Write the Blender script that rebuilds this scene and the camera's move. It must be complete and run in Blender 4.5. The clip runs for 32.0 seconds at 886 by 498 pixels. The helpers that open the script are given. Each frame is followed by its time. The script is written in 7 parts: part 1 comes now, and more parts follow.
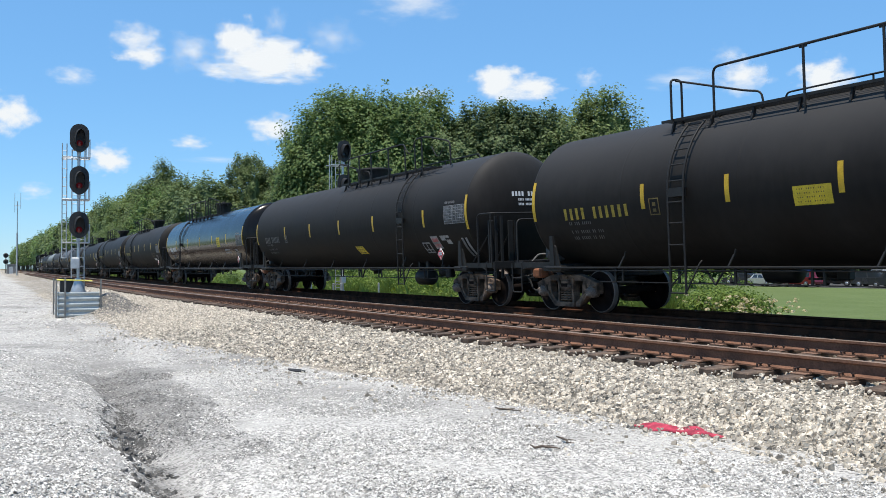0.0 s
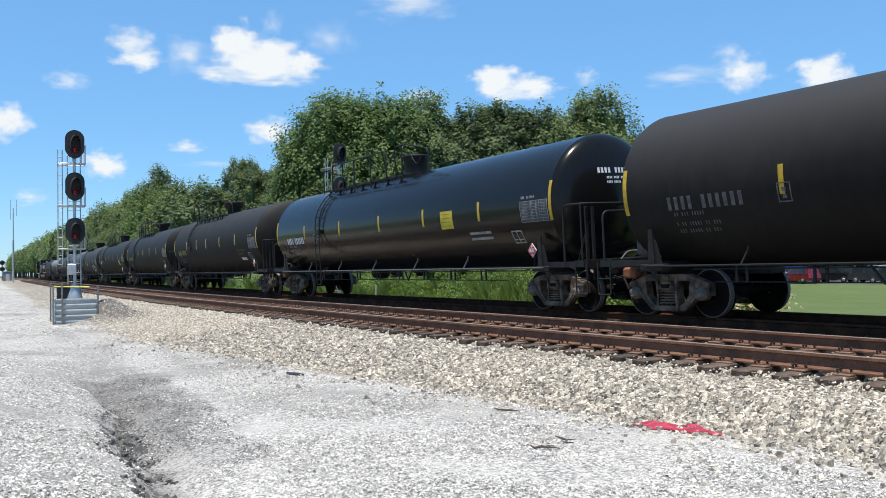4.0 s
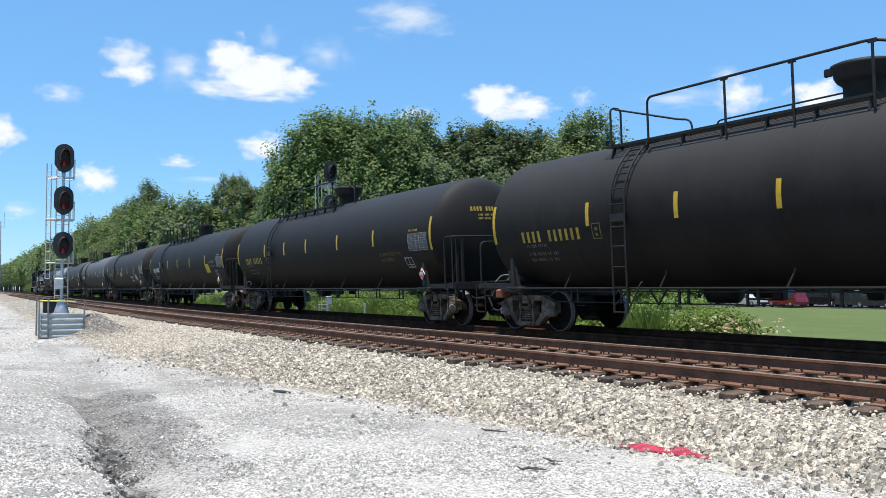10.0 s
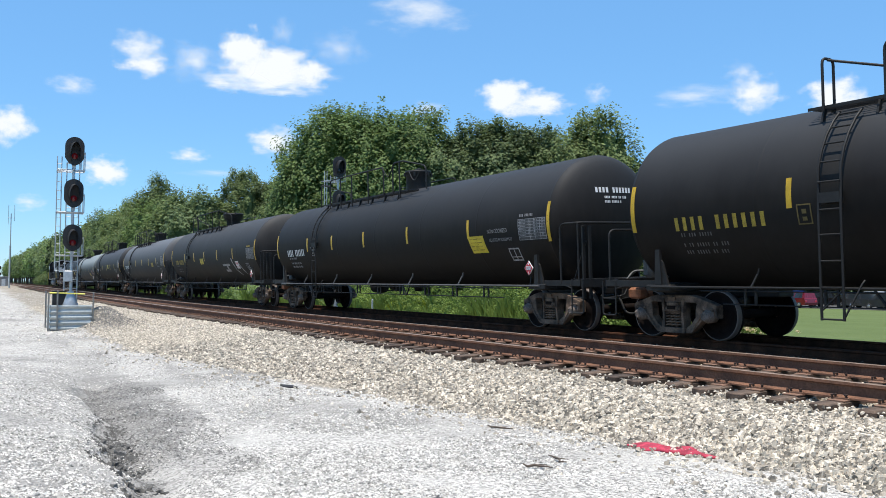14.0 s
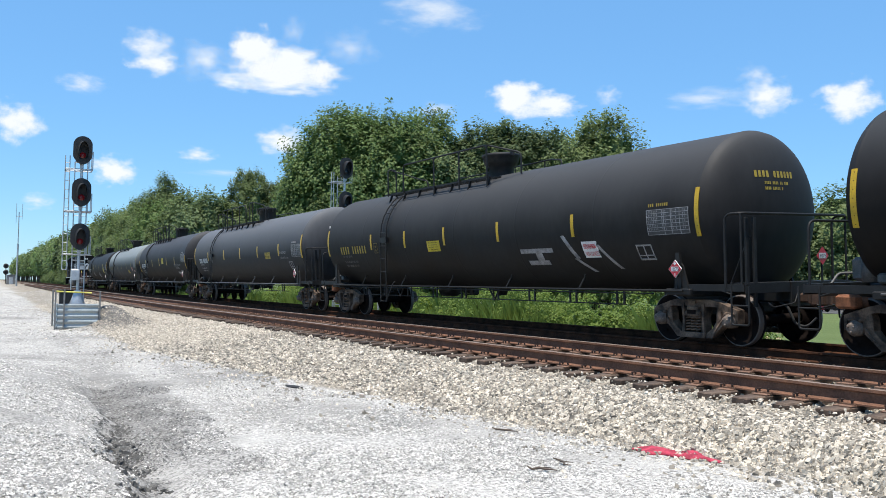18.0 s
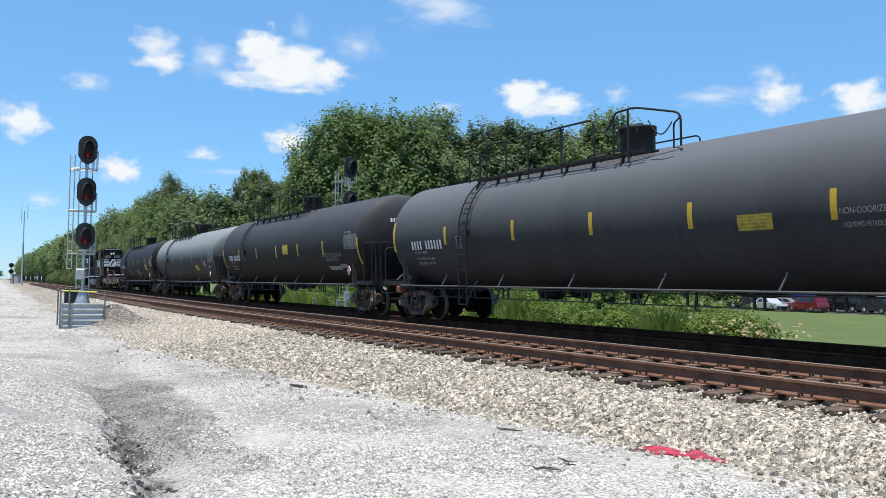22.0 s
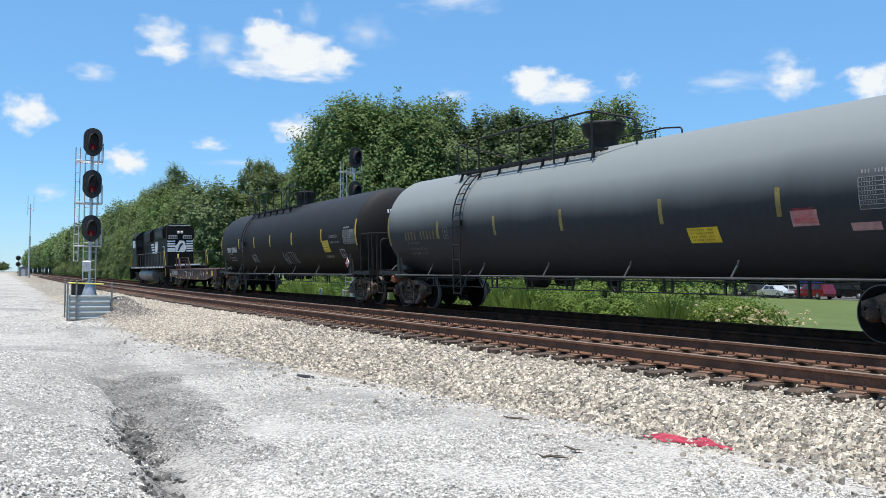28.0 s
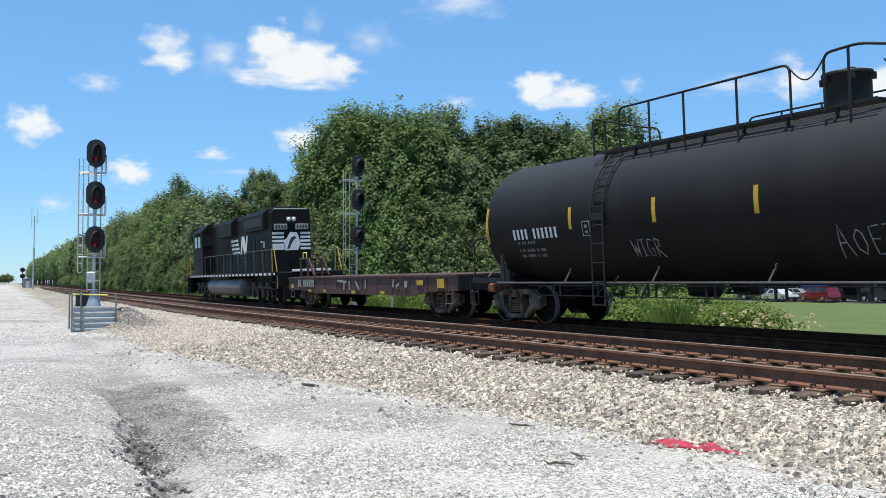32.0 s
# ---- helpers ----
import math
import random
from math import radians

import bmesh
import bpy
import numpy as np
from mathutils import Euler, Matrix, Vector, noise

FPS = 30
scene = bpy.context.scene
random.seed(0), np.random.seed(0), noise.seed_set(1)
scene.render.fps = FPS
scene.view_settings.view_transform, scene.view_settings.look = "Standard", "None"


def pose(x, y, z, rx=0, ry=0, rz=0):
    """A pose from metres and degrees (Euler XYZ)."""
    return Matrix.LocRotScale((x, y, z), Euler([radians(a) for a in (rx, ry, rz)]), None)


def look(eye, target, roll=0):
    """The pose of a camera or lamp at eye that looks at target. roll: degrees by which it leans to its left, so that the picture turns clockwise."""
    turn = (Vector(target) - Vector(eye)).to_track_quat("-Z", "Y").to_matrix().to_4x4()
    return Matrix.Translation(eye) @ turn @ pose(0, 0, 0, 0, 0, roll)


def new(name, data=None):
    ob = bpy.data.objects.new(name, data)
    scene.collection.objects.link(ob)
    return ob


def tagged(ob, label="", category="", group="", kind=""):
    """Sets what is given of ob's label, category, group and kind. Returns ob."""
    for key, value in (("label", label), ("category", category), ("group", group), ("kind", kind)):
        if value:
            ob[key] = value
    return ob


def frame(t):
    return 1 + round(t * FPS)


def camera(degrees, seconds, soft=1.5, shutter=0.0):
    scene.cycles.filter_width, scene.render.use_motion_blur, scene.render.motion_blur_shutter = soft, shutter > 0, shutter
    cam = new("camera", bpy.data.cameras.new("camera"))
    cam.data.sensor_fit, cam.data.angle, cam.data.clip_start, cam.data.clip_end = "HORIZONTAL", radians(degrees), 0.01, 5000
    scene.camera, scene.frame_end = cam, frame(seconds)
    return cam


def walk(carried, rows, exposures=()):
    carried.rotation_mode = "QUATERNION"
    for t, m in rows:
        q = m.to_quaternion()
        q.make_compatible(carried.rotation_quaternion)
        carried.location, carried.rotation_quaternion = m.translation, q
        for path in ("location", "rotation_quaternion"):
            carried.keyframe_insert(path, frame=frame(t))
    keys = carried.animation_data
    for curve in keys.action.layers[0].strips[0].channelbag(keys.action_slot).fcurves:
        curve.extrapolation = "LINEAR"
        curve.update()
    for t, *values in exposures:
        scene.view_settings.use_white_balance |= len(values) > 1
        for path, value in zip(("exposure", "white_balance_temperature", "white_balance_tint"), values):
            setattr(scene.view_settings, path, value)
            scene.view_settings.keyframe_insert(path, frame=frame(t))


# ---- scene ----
# A freight train of tank cars rolls past a lineside gravel road; x runs along the track in the
# train's direction, y away from the viewer, z = 0 is the rail top of the far track.
T_END = 32.0
EYE = (0.0, 0.0, 0.95)
cam = camera(53.11, T_END, soft=0.88)
walk(cam, [(t, pose(*EYE, a, b, c)) for t, a, b, c in (
    (0, 91.20, 0.11, 59.10), (0.5, 91.15, 0.60, 59.27), (1, 90.86, 0.20, 59.16), (1.5, 90.79, -0.40, 59.54),
    (2, 91.00, 0.22, 59.17), (2.5, 91.01, 0.71, 59.49), (3, 91.17, 0.58, 59.46), (3.5, 91.22, 0.87, 59.06),
    (5.5, 91.67, 0.32, 58.41), (6, 91.76, -0.02, 58.33), (6.5, 91.99, 0.59, 58.29), (7, 92.18, 0.57, 58.49),
    (7.5, 92.41, 0.55, 58.36), (8, 92.31, 0.01, 58.28), (8.5, 92.09, 0.10, 58.18), (9, 91.99, 0.18, 58.21),
    (9.5, 92.18, -0.08, 58.33), (10, 92.53, 0.12, 58.21), (10.5, 92.41, -0.06, 58.23), (11, 92.11, -0.20, 58.34),
    (11.5, 92.03, -0.28, 58.60), (12, 92.13, -0.29, 58.64), (12.5, 92.35, -0.30, 58.72), (13, 92.30, -0.64, 58.55),
    (13.5, 92.23, 0.10, 58.63), (14, 92.30, -0.50, 58.71), (14.5, 92.61, -0.95, 58.82), (16.5, 92.76, -1.08, 58.97),
    (17, 92.78, -1.07, 58.96), (17.5, 92.70, -1.30, 59.04), (18, 92.41, -0.97, 59.09), (18.5, 92.34, -0.92, 58.98),
    (19, 92.37, -0.98, 59.18), (19.5, 92.47, -1.31, 59.30), (20, 92.32, -1.21, 59.42), (20.5, 91.98, -0.92, 59.51),
    (21, 91.88, -0.86, 59.61), (21.5, 92.04, -1.05, 59.59), (22, 92.37, -1.00, 59.37), (22.5, 92.36, -0.80, 59.31),
    (23, 92.26, -0.82, 59.37), (23.5, 92.29, -0.62, 59.58), (24, 92.34, -0.49, 59.62), (24.5, 92.24, -0.31, 59.60),
    (25, 91.86, -0.25, 59.73), (25.5, 91.59, -0.16, 59.96), (27.5, 91.71, -0.17, 59.84), (28, 91.69, -0.58, 59.74),
    (28.5, 91.47, -0.58, 59.90), (29, 91.50, -0.61, 59.88), (29.5, 91.89, -0.46, 59.66), (30, 92.12, -0.28, 59.65),
    (30.5, 92.15, -0.40, 59.67), (31, 92.19, -0.24, 59.93), (31.5, 92.14, 0.17, 60.23), (32, 92.16, 0.04, 59.98),
)], exposures=((0, 0.30), (5.5, 0.32), (8, 0.40), (20, 0.40), (22, 0.32), (32, 0.30)))

# ---- light ----
SUN_AZ, SUN_EL = radians(-62), radians(77)      # azimuth counted from +x towards +y
world = bpy.data.worlds.new("sky")
scene.world = world
world.use_nodes = True
wn = world.node_tree.nodes
sky = wn.new("ShaderNodeTexSky")
sky.sky_type, sky.sun_disc = "NISHITA", False
sky.sun_elevation, sky.sun_rotation = SUN_EL, radians(90) - SUN_AZ
sky.air_density, sky.dust_density, sky.ozone_density = 1.0, 0.0, 4.0
wn["Background"].inputs["Strength"].default_value = 0.118
clear = wn.new("ShaderNodeHueSaturation")
clear.inputs["Saturation"].default_value = 1.12
haze = wn.new("ShaderNodeMix")
haze.data_type, haze.blend_type = "RGBA", "MULTIPLY"
haze.inputs["Factor"].default_value, haze.inputs["B"].default_value = 1.0, (0.80, 1.0, 1.10, 1)
world.node_tree.links.new(sky.outputs[0], clear.inputs["Color"])
world.node_tree.links.new(clear.outputs[0], haze.inputs["A"])
even = wn.new("ShaderNodeMix")          # summer haze evens the blue
even.data_type = "RGBA"
even.inputs["Factor"].default_value, even.inputs["B"].default_value = 0.5, (1.6, 3.65, 6.6, 1)
world.node_tree.links.new(haze.outputs["Result"], even.inputs["A"])
world.node_tree.links.new(even.outputs["Result"], wn["Background"].inputs["Color"])
sun = new("sun", bpy.data.lights.new("sun", "SUN"))
sun.data.energy, sun.data.angle, sun.data.color = 5.0, radians(0.5), (1.0, 0.925, 0.82)
sun.matrix_world = look((0, 0, 0), (-math.cos(SUN_AZ) * math.cos(SUN_EL), -math.sin(SUN_AZ) * math.cos(SUN_EL), -math.sin(SUN_EL)))
sun.location = (0, 0, 60)

# ---- line of the track ----
BEND, DIST, SPACING, CANT = 0.001235, 13.50, 4.41, 0.039


def lay_out():
    """The far track's centre line: a curve that eases into a straight down the line."""
    s = np.arange(-1500.0, 401.0)
    bend = np.where(s > -38, BEND, np.clip(BEND * (s + 76) / 38, 0, BEND))
    turn = np.concatenate([[0], np.cumsum((bend[1:] + bend[:-1]) / 2)])
    turn -= np.interp(0, s, turn)
    mid = (turn[1:] + turn[:-1]) / 2
    x, y = np.concatenate([[0], np.cumsum(np.cos(mid))]), np.concatenate([[0], np.cumsum(np.sin(mid))])
    return s, turn, x - np.interp(0, s, x), y - np.interp(0, s, y) + DIST


RUN_S, RUN_A, RUN_X, RUN_Y = lay_out()


def heading(s):
    return float(np.interp(s, RUN_S, RUN_A))


def centre_y(x):
    """The centre line's y at x (arrays allowed)."""
    return np.interp(x, RUN_X, RUN_Y)


def line(s, w=0.0, z=0.0):
    """A point s along the far track, w metres from its centre towards the viewer."""
    a = heading(s)
    return Vector((float(np.interp(s, RUN_S, RUN_X)) + w * math.sin(a), float(np.interp(s, RUN_S, RUN_Y)) - w * math.cos(a), z))


def heap_edge(x):
    """Where the foot of the spoil heap runs."""
    return 1.50 + 0.11 * (-x - 7.1) + 0.05 * np.sin(x * 1.6) + 0.05 * np.sin(x * 4.1 + 1) + 0.03 * np.sin(x * 9.1)


def ground_z(x, y):
    """Height of the ground sheet (arrays allowed)."""
    x, y = np.asarray(x, float), np.asarray(y, float)
    w = centre_y(x) - y
    toe = np.clip(7.0 + 0.13 * (-x - 6), 6.5, 9.0)
    shift = np.where(w > 6.4, np.clip((w - 6.4) / np.maximum(toe - 6.4, 0.05), 0, 1) * (7.9 - toe), 0.0)
    w = w + shift
    knots = (-60, -14, -6.5, -4.6, -2.3, -1.7, 2.0, 2.6, 5.6, 5.9, 6.4, 7.9, 9.0, 60)
    z = np.interp(w, knots, (-1.3, -1.25, -1.15, -0.95, -0.28, -0.215, -0.20, -0.175, -0.285, -0.33, -0.36, -0.66, -0.62, -0.62))
    # spoil heap beside the road, with a rut along its foot
    edge = heap_edge(x)
    along = np.clip((x + 19) / 5, 0, 1) * np.clip((-x - 2.5) / 3.5, 0, 1)
    d = (edge - y) / 1.25
    z = z + along * (0.34 * np.clip(d, 0, 1) ** 0.55 - 0.10 * np.exp(-((y - edge - 0.22) / 0.28) ** 2))
    z = z + 0.68 * np.exp(-(((x + 31.8) / 1.4) ** 2 + ((y - 5.75) / 0.78) ** 2))
    road = np.clip((w - 7.6) / 1.5, 0, 1)
    z = z + road * (0.02 * np.sin(x * 0.35 + y) + 0.025 * np.sin(x * 0.9 - y * 0.7) * np.cos(y * 0.8))
    return z


# ---- small mesh kit ----
class Geo:
    """Gathers faces of one mesh; m is the material slot, smooth the shading."""

    def __init__(self):
        self.v, self.f, self.m, self.s = [], [], [], []

    def add(self, verts, faces, m=0, smooth=False):
        n = len(self.v)
        self.v += [tuple(p) for p in verts]
        self.f += [tuple(i + n for i in q) for q in faces]
        self.m += [m] * len(faces)
        self.s += [smooth] * len(faces)
        return self

    def box(self, c, size, m=0, turn=None, bevel=0.0):
        hx, hy, hz = (a / 2 for a in size)
        b = min(bevel, hx * 0.6, hy * 0.6, hz * 0.6)
        pts = []
        if b <= 0:
            pts = [(x, y, z) for x in (-hx, hx) for y in (-hy, hy) for z in (-hz, hz)]
            fc = [(0, 1, 3, 2), (4, 6, 7, 5), (0, 4, 5, 1), (2, 3, 7, 6), (0, 2, 6, 4), (1, 5, 7, 3)]
        else:
            ring = [(-hx + b, -hy), (hx - b, -hy), (hx, -hy + b), (hx, hy - b), (hx - b, hy), (-hx + b, hy), (-hx, hy - b), (-hx, -hy + b)]
            low = [(x * (1 - b / hx), y * (1 - b / hy)) for x, y in ring]
            pts = [(x, y, -hz) for x, y in low] + [(x, y, -hz + b) for x, y in ring] + [(x, y, hz - b) for x, y in ring] + [(x, y, hz) for x, y in low]
            fc = [tuple(range(7, -1, -1)), tuple(range(24, 32))]
            for k in range(3):
                fc += [(8 * k + i, 8 * k + (i + 1) % 8, 8 * k + 8 + (i + 1) % 8, 8 * k + 8 + i) for i in range(8)]
        c = Vector(c)
        if turn is not None:
            r = Euler([radians(a) for a in turn]).to_matrix()
            pts = [r @ Vector(p) for p in pts]
        return self.add([Vector(p) + c for p in pts], fc, m)

    def tube(self, pts, r, m=0, seg=8, closed=False, caps=True):
        pts = [Vector(p) for p in pts]
        n = len(pts)
        rr = r if isinstance(r, (list, tuple)) else [r] * n
        vs, up = [], None
        for i, p in enumerate(pts):
            a = pts[(i - 1) % n] if (i > 0 or closed) else p
            b = pts[(i + 1) % n] if (i < n - 1 or closed) else p
            d = (b - a).normalized()
            if up is None:
                up = d.orthogonal().normalized()
            up = (up - d * up.dot(d)).normalized()
            side = d.cross(up)
            vs += [p + rr[i] * (up * math.cos(2 * math.pi * k / seg) + side * math.sin(2 * math.pi * k / seg)) for k in range(seg)]
        fc = []
        for i in range(n if closed else n - 1):
            j = (i + 1) % n
            fc += [(i * seg + k, i * seg + (k + 1) % seg, j * seg + (k + 1) % seg, j * seg + k) for k in range(seg)]
        self.add(vs, fc, m, True)
        if caps and not closed:
            self.add(vs[:seg][::-1] + vs[-seg:], [tuple(range(seg)), tuple(range(seg, 2 * seg))], m)
        return self

    def lathe(self, profile, axis="x", at=(0, 0, 0), seg=32, m=0, smooth=True):
        """profile: (along the axis, radius) pairs."""
        vs, fc = [], []
        for a, r in profile:
            for k in range(seg):
                c, s = r * math.cos(2 * math.pi * k / seg), r * math.sin(2 * math.pi * k / seg)
                p = {"x": (a, c, s), "y": (s, a, c), "z": (c, s, a)}[axis]
                vs.append((p[0] + at[0], p[1] + at[1], p[2] + at[2]))
        for i in range(len(profile) - 1):
            fc += [(i * seg + k, i * seg + (k + 1) % seg, (i + 1) * seg + (k + 1) % seg, (i + 1) * seg + k) for k in range(seg)]
        return self.add(vs, fc, m, smooth)

    def plate(self, outline, y0, y1, m=0):
        """An outline in x, z, pushed from y0 to y1."""
        n = len(outline)
        vs = [(x, y0, z) for x, z in outline] + [(x, y1, z) for x, z in outline]
        fc = [tuple(range(n)), tuple(range(2 * n - 1, n - 1, -1))] + [(i, n + i, n + (i + 1) % n, (i + 1) % n) for i in range(n)]
        return self.add(vs, fc, m)

    def mesh(self, name, *mats):
        me = bpy.data.meshes.new(name)
        me.from_pydata(self.v, [], self.f)
        for q in mats:
            me.materials.append(q)
        me.polygons.foreach_set("material_index", self.m)
        me.polygons.foreach_set("use_smooth", self.s)
        bm = bmesh.new()
        bm.from_mesh(me)
        bmesh.ops.recalc_face_normals(bm, faces=bm.faces)
        bm.to_mesh(me)
        bm.free()
        return me


def bulk(name, verts, faces, mat, smooth=False):
    """A large mesh from arrays: verts (n, 3), faces (k, 3) or (k, 4)."""
    verts, faces = np.asarray(verts, np.float32), np.asarray(faces, np.int32)
    me = bpy.data.meshes.new(name)
    me.vertices.add(len(verts))
    me.vertices.foreach_set("co", verts.ravel())
    k = faces.shape[1]
    me.loops.add(faces.size)
    me.loops.foreach_set("vertex_index", faces.ravel())
    me.polygons.add(len(faces))
    me.polygons.foreach_set("loop_start", np.arange(0, faces.size, k, dtype=np.int32))
    me.polygons.foreach_set("use_smooth", np.full(len(faces), smooth))
    me.materials.append(mat)
    me.update(calc_edges=True)
    return me


def empty(name, label, category, m=None, group="", kind=""):
    ob = new(name)
    ob.empty_display_size = 0.3
    if m is not None:
        ob.matrix_basis = m
    return tagged(ob, label, category, group, kind)


def part(name, geo, mats, parent, label="", at=None):
    """Links a Geo or a ready mesh as one part of its parent."""
    if isinstance(geo, Geo):
        geo = geo.mesh(name, *(mats if isinstance(mats, (list, tuple)) else [mats]))
    ob = new(name, geo)
    ob.parent = parent
    if at is not None:
        ob.matrix_basis = at
    return tagged(ob, label)


# ---- materials ----
def material(name, base, rough=0.6, metal=0.0, vary=0.25, scale=6.0, fine=60.0, bump=0.15, tint=None, spread=0.0, coat=0.0, spec=0.5, rust=None, rust_at=0.62, streak=1.0, bump_size=0.01, sunlit_top=None, sunlit_edge=(0.12, 0.85)):
    """A surface with two scales of variation; rust: colour of large stains."""
    ma = bpy.data.materials.new(name)
    ma.use_nodes = True
    nt, lk = ma.node_tree.nodes, ma.node_tree.links
    b = nt["Principled BSDF"]
    b.inputs["Roughness"].default_value, b.inputs["Metallic"].default_value = rough, metal
    b.inputs["Specular IOR Level"].default_value = spec
    b.inputs["Coat Weight"].default_value = coat
    tc = nt.new("ShaderNodeTexCoord")
    mp = nt.new("ShaderNodeMapping")
    mp.inputs["Scale"].default_value = (1, 1, streak)
    lk.new(tc.outputs["Object"], mp.inputs["Vector"])
    big, small = nt.new("ShaderNodeTexNoise"), nt.new("ShaderNodeTexNoise")
    for q, sc, det in ((big, scale, 5), (small, fine, 3)):
        q.inputs["Scale"].default_value, q.inputs["Detail"].default_value = sc, det
        lk.new(mp.outputs[0], q.inputs["Vector"])
    mx = nt.new("ShaderNodeMix")
    mx.data_type = "RGBA"
    other = tint or tuple(c * (1 - vary) for c in base)
    mx.inputs["A"].default_value, mx.inputs["B"].default_value = (*base, 1), (*other, 1)
    ramp = nt.new("ShaderNodeMapRange")
    ramp.inputs["From Min"].default_value, ramp.inputs["From Max"].default_value = 0.35, 0.65
    lk.new(big.outputs["Fac"], ramp.inputs["Value"])
    lk.new(ramp.outputs[0], mx.inputs["Factor"])
    col = mx.outputs["Result"]
    grain = nt.new("ShaderNodeMix")
    grain.data_type, grain.blend_type = "RGBA", "MULTIPLY"
    grain.inputs["Factor"].default_value = 1.0
    gr = nt.new("ShaderNodeMapRange")
    gr.inputs["From Min"].default_value, gr.inputs["From Max"].default_value = 0.3, 0.7
    gr.inputs["To Min"].default_value, gr.inputs["To Max"].default_value = 1 - vary * 0.7, 1 + vary * 0.5
    lk.new(small.outputs["Fac"], gr.inputs["Value"])
    lk.new(col, grain.inputs["A"])
    lk.new(gr.outputs[0], grain.inputs["B"])
    col = grain.outputs["Result"]
    if rust:
        rn = nt.new("ShaderNodeTexNoise")
        rn.inputs["Scale"].default_value, rn.inputs["Detail"].default_value = scale * 1.7, 8
        lk.new(mp.outputs[0], rn.inputs["Vector"])
        rr = nt.new("ShaderNodeMapRange")
        rr.inputs["From Min"].default_value, rr.inputs["From Max"].default_value = rust_at, rust_at + 0.1
        lk.new(rn.outputs["Fac"], rr.inputs["Value"])
        rm = nt.new("ShaderNodeMix")
        rm.data_type = "RGBA"
        rm.inputs["B"].default_value = (*rust, 1)
        lk.new(rr.outputs[0], rm.inputs["Factor"])
        lk.new(col, rm.inputs["A"])
        col = rm.outputs["Result"]
    if sunlit_top:
        # sunlight painted into the colour: faces that look up turn paler, with a ragged streaky edge
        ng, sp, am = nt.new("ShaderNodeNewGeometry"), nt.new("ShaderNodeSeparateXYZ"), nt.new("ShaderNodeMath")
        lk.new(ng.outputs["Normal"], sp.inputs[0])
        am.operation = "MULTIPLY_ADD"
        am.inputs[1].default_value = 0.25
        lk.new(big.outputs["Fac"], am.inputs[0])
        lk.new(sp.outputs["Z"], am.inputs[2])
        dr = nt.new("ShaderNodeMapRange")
        dr.inputs["From Min"].default_value, dr.inputs["From Max"].default_value = sunlit_edge
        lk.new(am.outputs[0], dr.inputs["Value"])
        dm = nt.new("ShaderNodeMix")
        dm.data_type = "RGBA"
        dm.inputs["B"].default_value = (*sunlit_top, 1)
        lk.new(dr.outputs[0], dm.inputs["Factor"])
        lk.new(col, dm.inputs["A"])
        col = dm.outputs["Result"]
    if spread:
        inf = nt.new("ShaderNodeObjectInfo")
        geo = nt.new("ShaderNodeNewGeometry")
        ad = nt.new("ShaderNodeMath")
        lk.new(inf.outputs["Random"], ad.inputs[0])
        lk.new(geo.outputs["Random Per Island"], ad.inputs[1])
        fr = nt.new("ShaderNodeMath")
        fr.operation = "FRACT"
        lk.new(ad.outputs[0], fr.inputs[0])
        ra = nt.new("ShaderNodeMapRange")
        ra.inputs["To Min"].default_value, ra.inputs["To Max"].default_value = 1 - spread, 1 + spread
        lk.new(fr.outputs[0], ra.inputs["Value"])
        sm = nt.new("ShaderNodeMix")
        sm.data_type, sm.blend_type = "RGBA", "MULTIPLY"
        sm.inputs["Factor"].default_value = 1.0
        lk.new(col, sm.inputs["A"])
        lk.new(ra.outputs[0], sm.inputs["B"])
        col = sm.outputs["Result"]
    lk.new(col, b.inputs["Base Color"])
    rv = nt.new("ShaderNodeMapRange")
    rv.inputs["To Min"].default_value, rv.inputs["To Max"].default_value = max(0.03, rough - 0.12), min(1, rough + 0.12)
    lk.new(big.outputs["Fac"], rv.inputs["Value"])
    lk.new(rv.outputs[0], b.inputs["Roughness"])
    if bump:
        bp = nt.new("ShaderNodeBump")
        bp.inputs["Strength"].default_value, bp.inputs["Distance"].default_value = bump, bump_size
        lk.new(small.outputs["Fac"], bp.inputs["Height"])
        lk.new(bp.outputs[0], b.inputs["Normal"])
    return ma
# tank paints: the paler second tone paints sunlight on the shell's upper half
BLACK = material("black tank paint", (0.0105, 0.0088, 0.0078), 0.62, vary=0.2, scale=0.9, fine=9, bump=0.05, tint=(0.015, 0.014, 0.013), streak=0.35, spec=0.13, sunlit_top=(0.033, 0.0345, 0.037))
SOOT = material("warm black tank paint with sunlit top", (0.0115, 0.0098, 0.0086), 0.64, vary=0.25, scale=0.7, fine=8, bump=0.05, tint=(0.018, 0.0165, 0.015), streak=0.35, spec=0.13, sunlit_top=(0.036, 0.0352, 0.035))
GLOSS = material("glossy black tank paint", (0.009, 0.0085, 0.008), 0.22, vary=0.15, scale=0.8, fine=7, bump=0.02, coat=0.04, streak=0.4, spec=0.2)
DUSK = material("faded dark grey tank paint", (0.016, 0.0145, 0.0135), 0.62, vary=0.2, scale=0.7, fine=8, bump=0.05, tint=(0.024, 0.024, 0.024), streak=0.35, spec=0.15, sunlit_top=(0.052, 0.052, 0.053))
MIST = material("grey tank paint with sunlit top", (0.032, 0.0315, 0.033), 0.62, vary=0.2, scale=0.7, fine=8, bump=0.05, tint=(0.042, 0.0425, 0.045), streak=0.35, spec=0.15, sunlit_top=(0.112, 0.117, 0.126), sunlit_edge=(-0.05, 0.85))
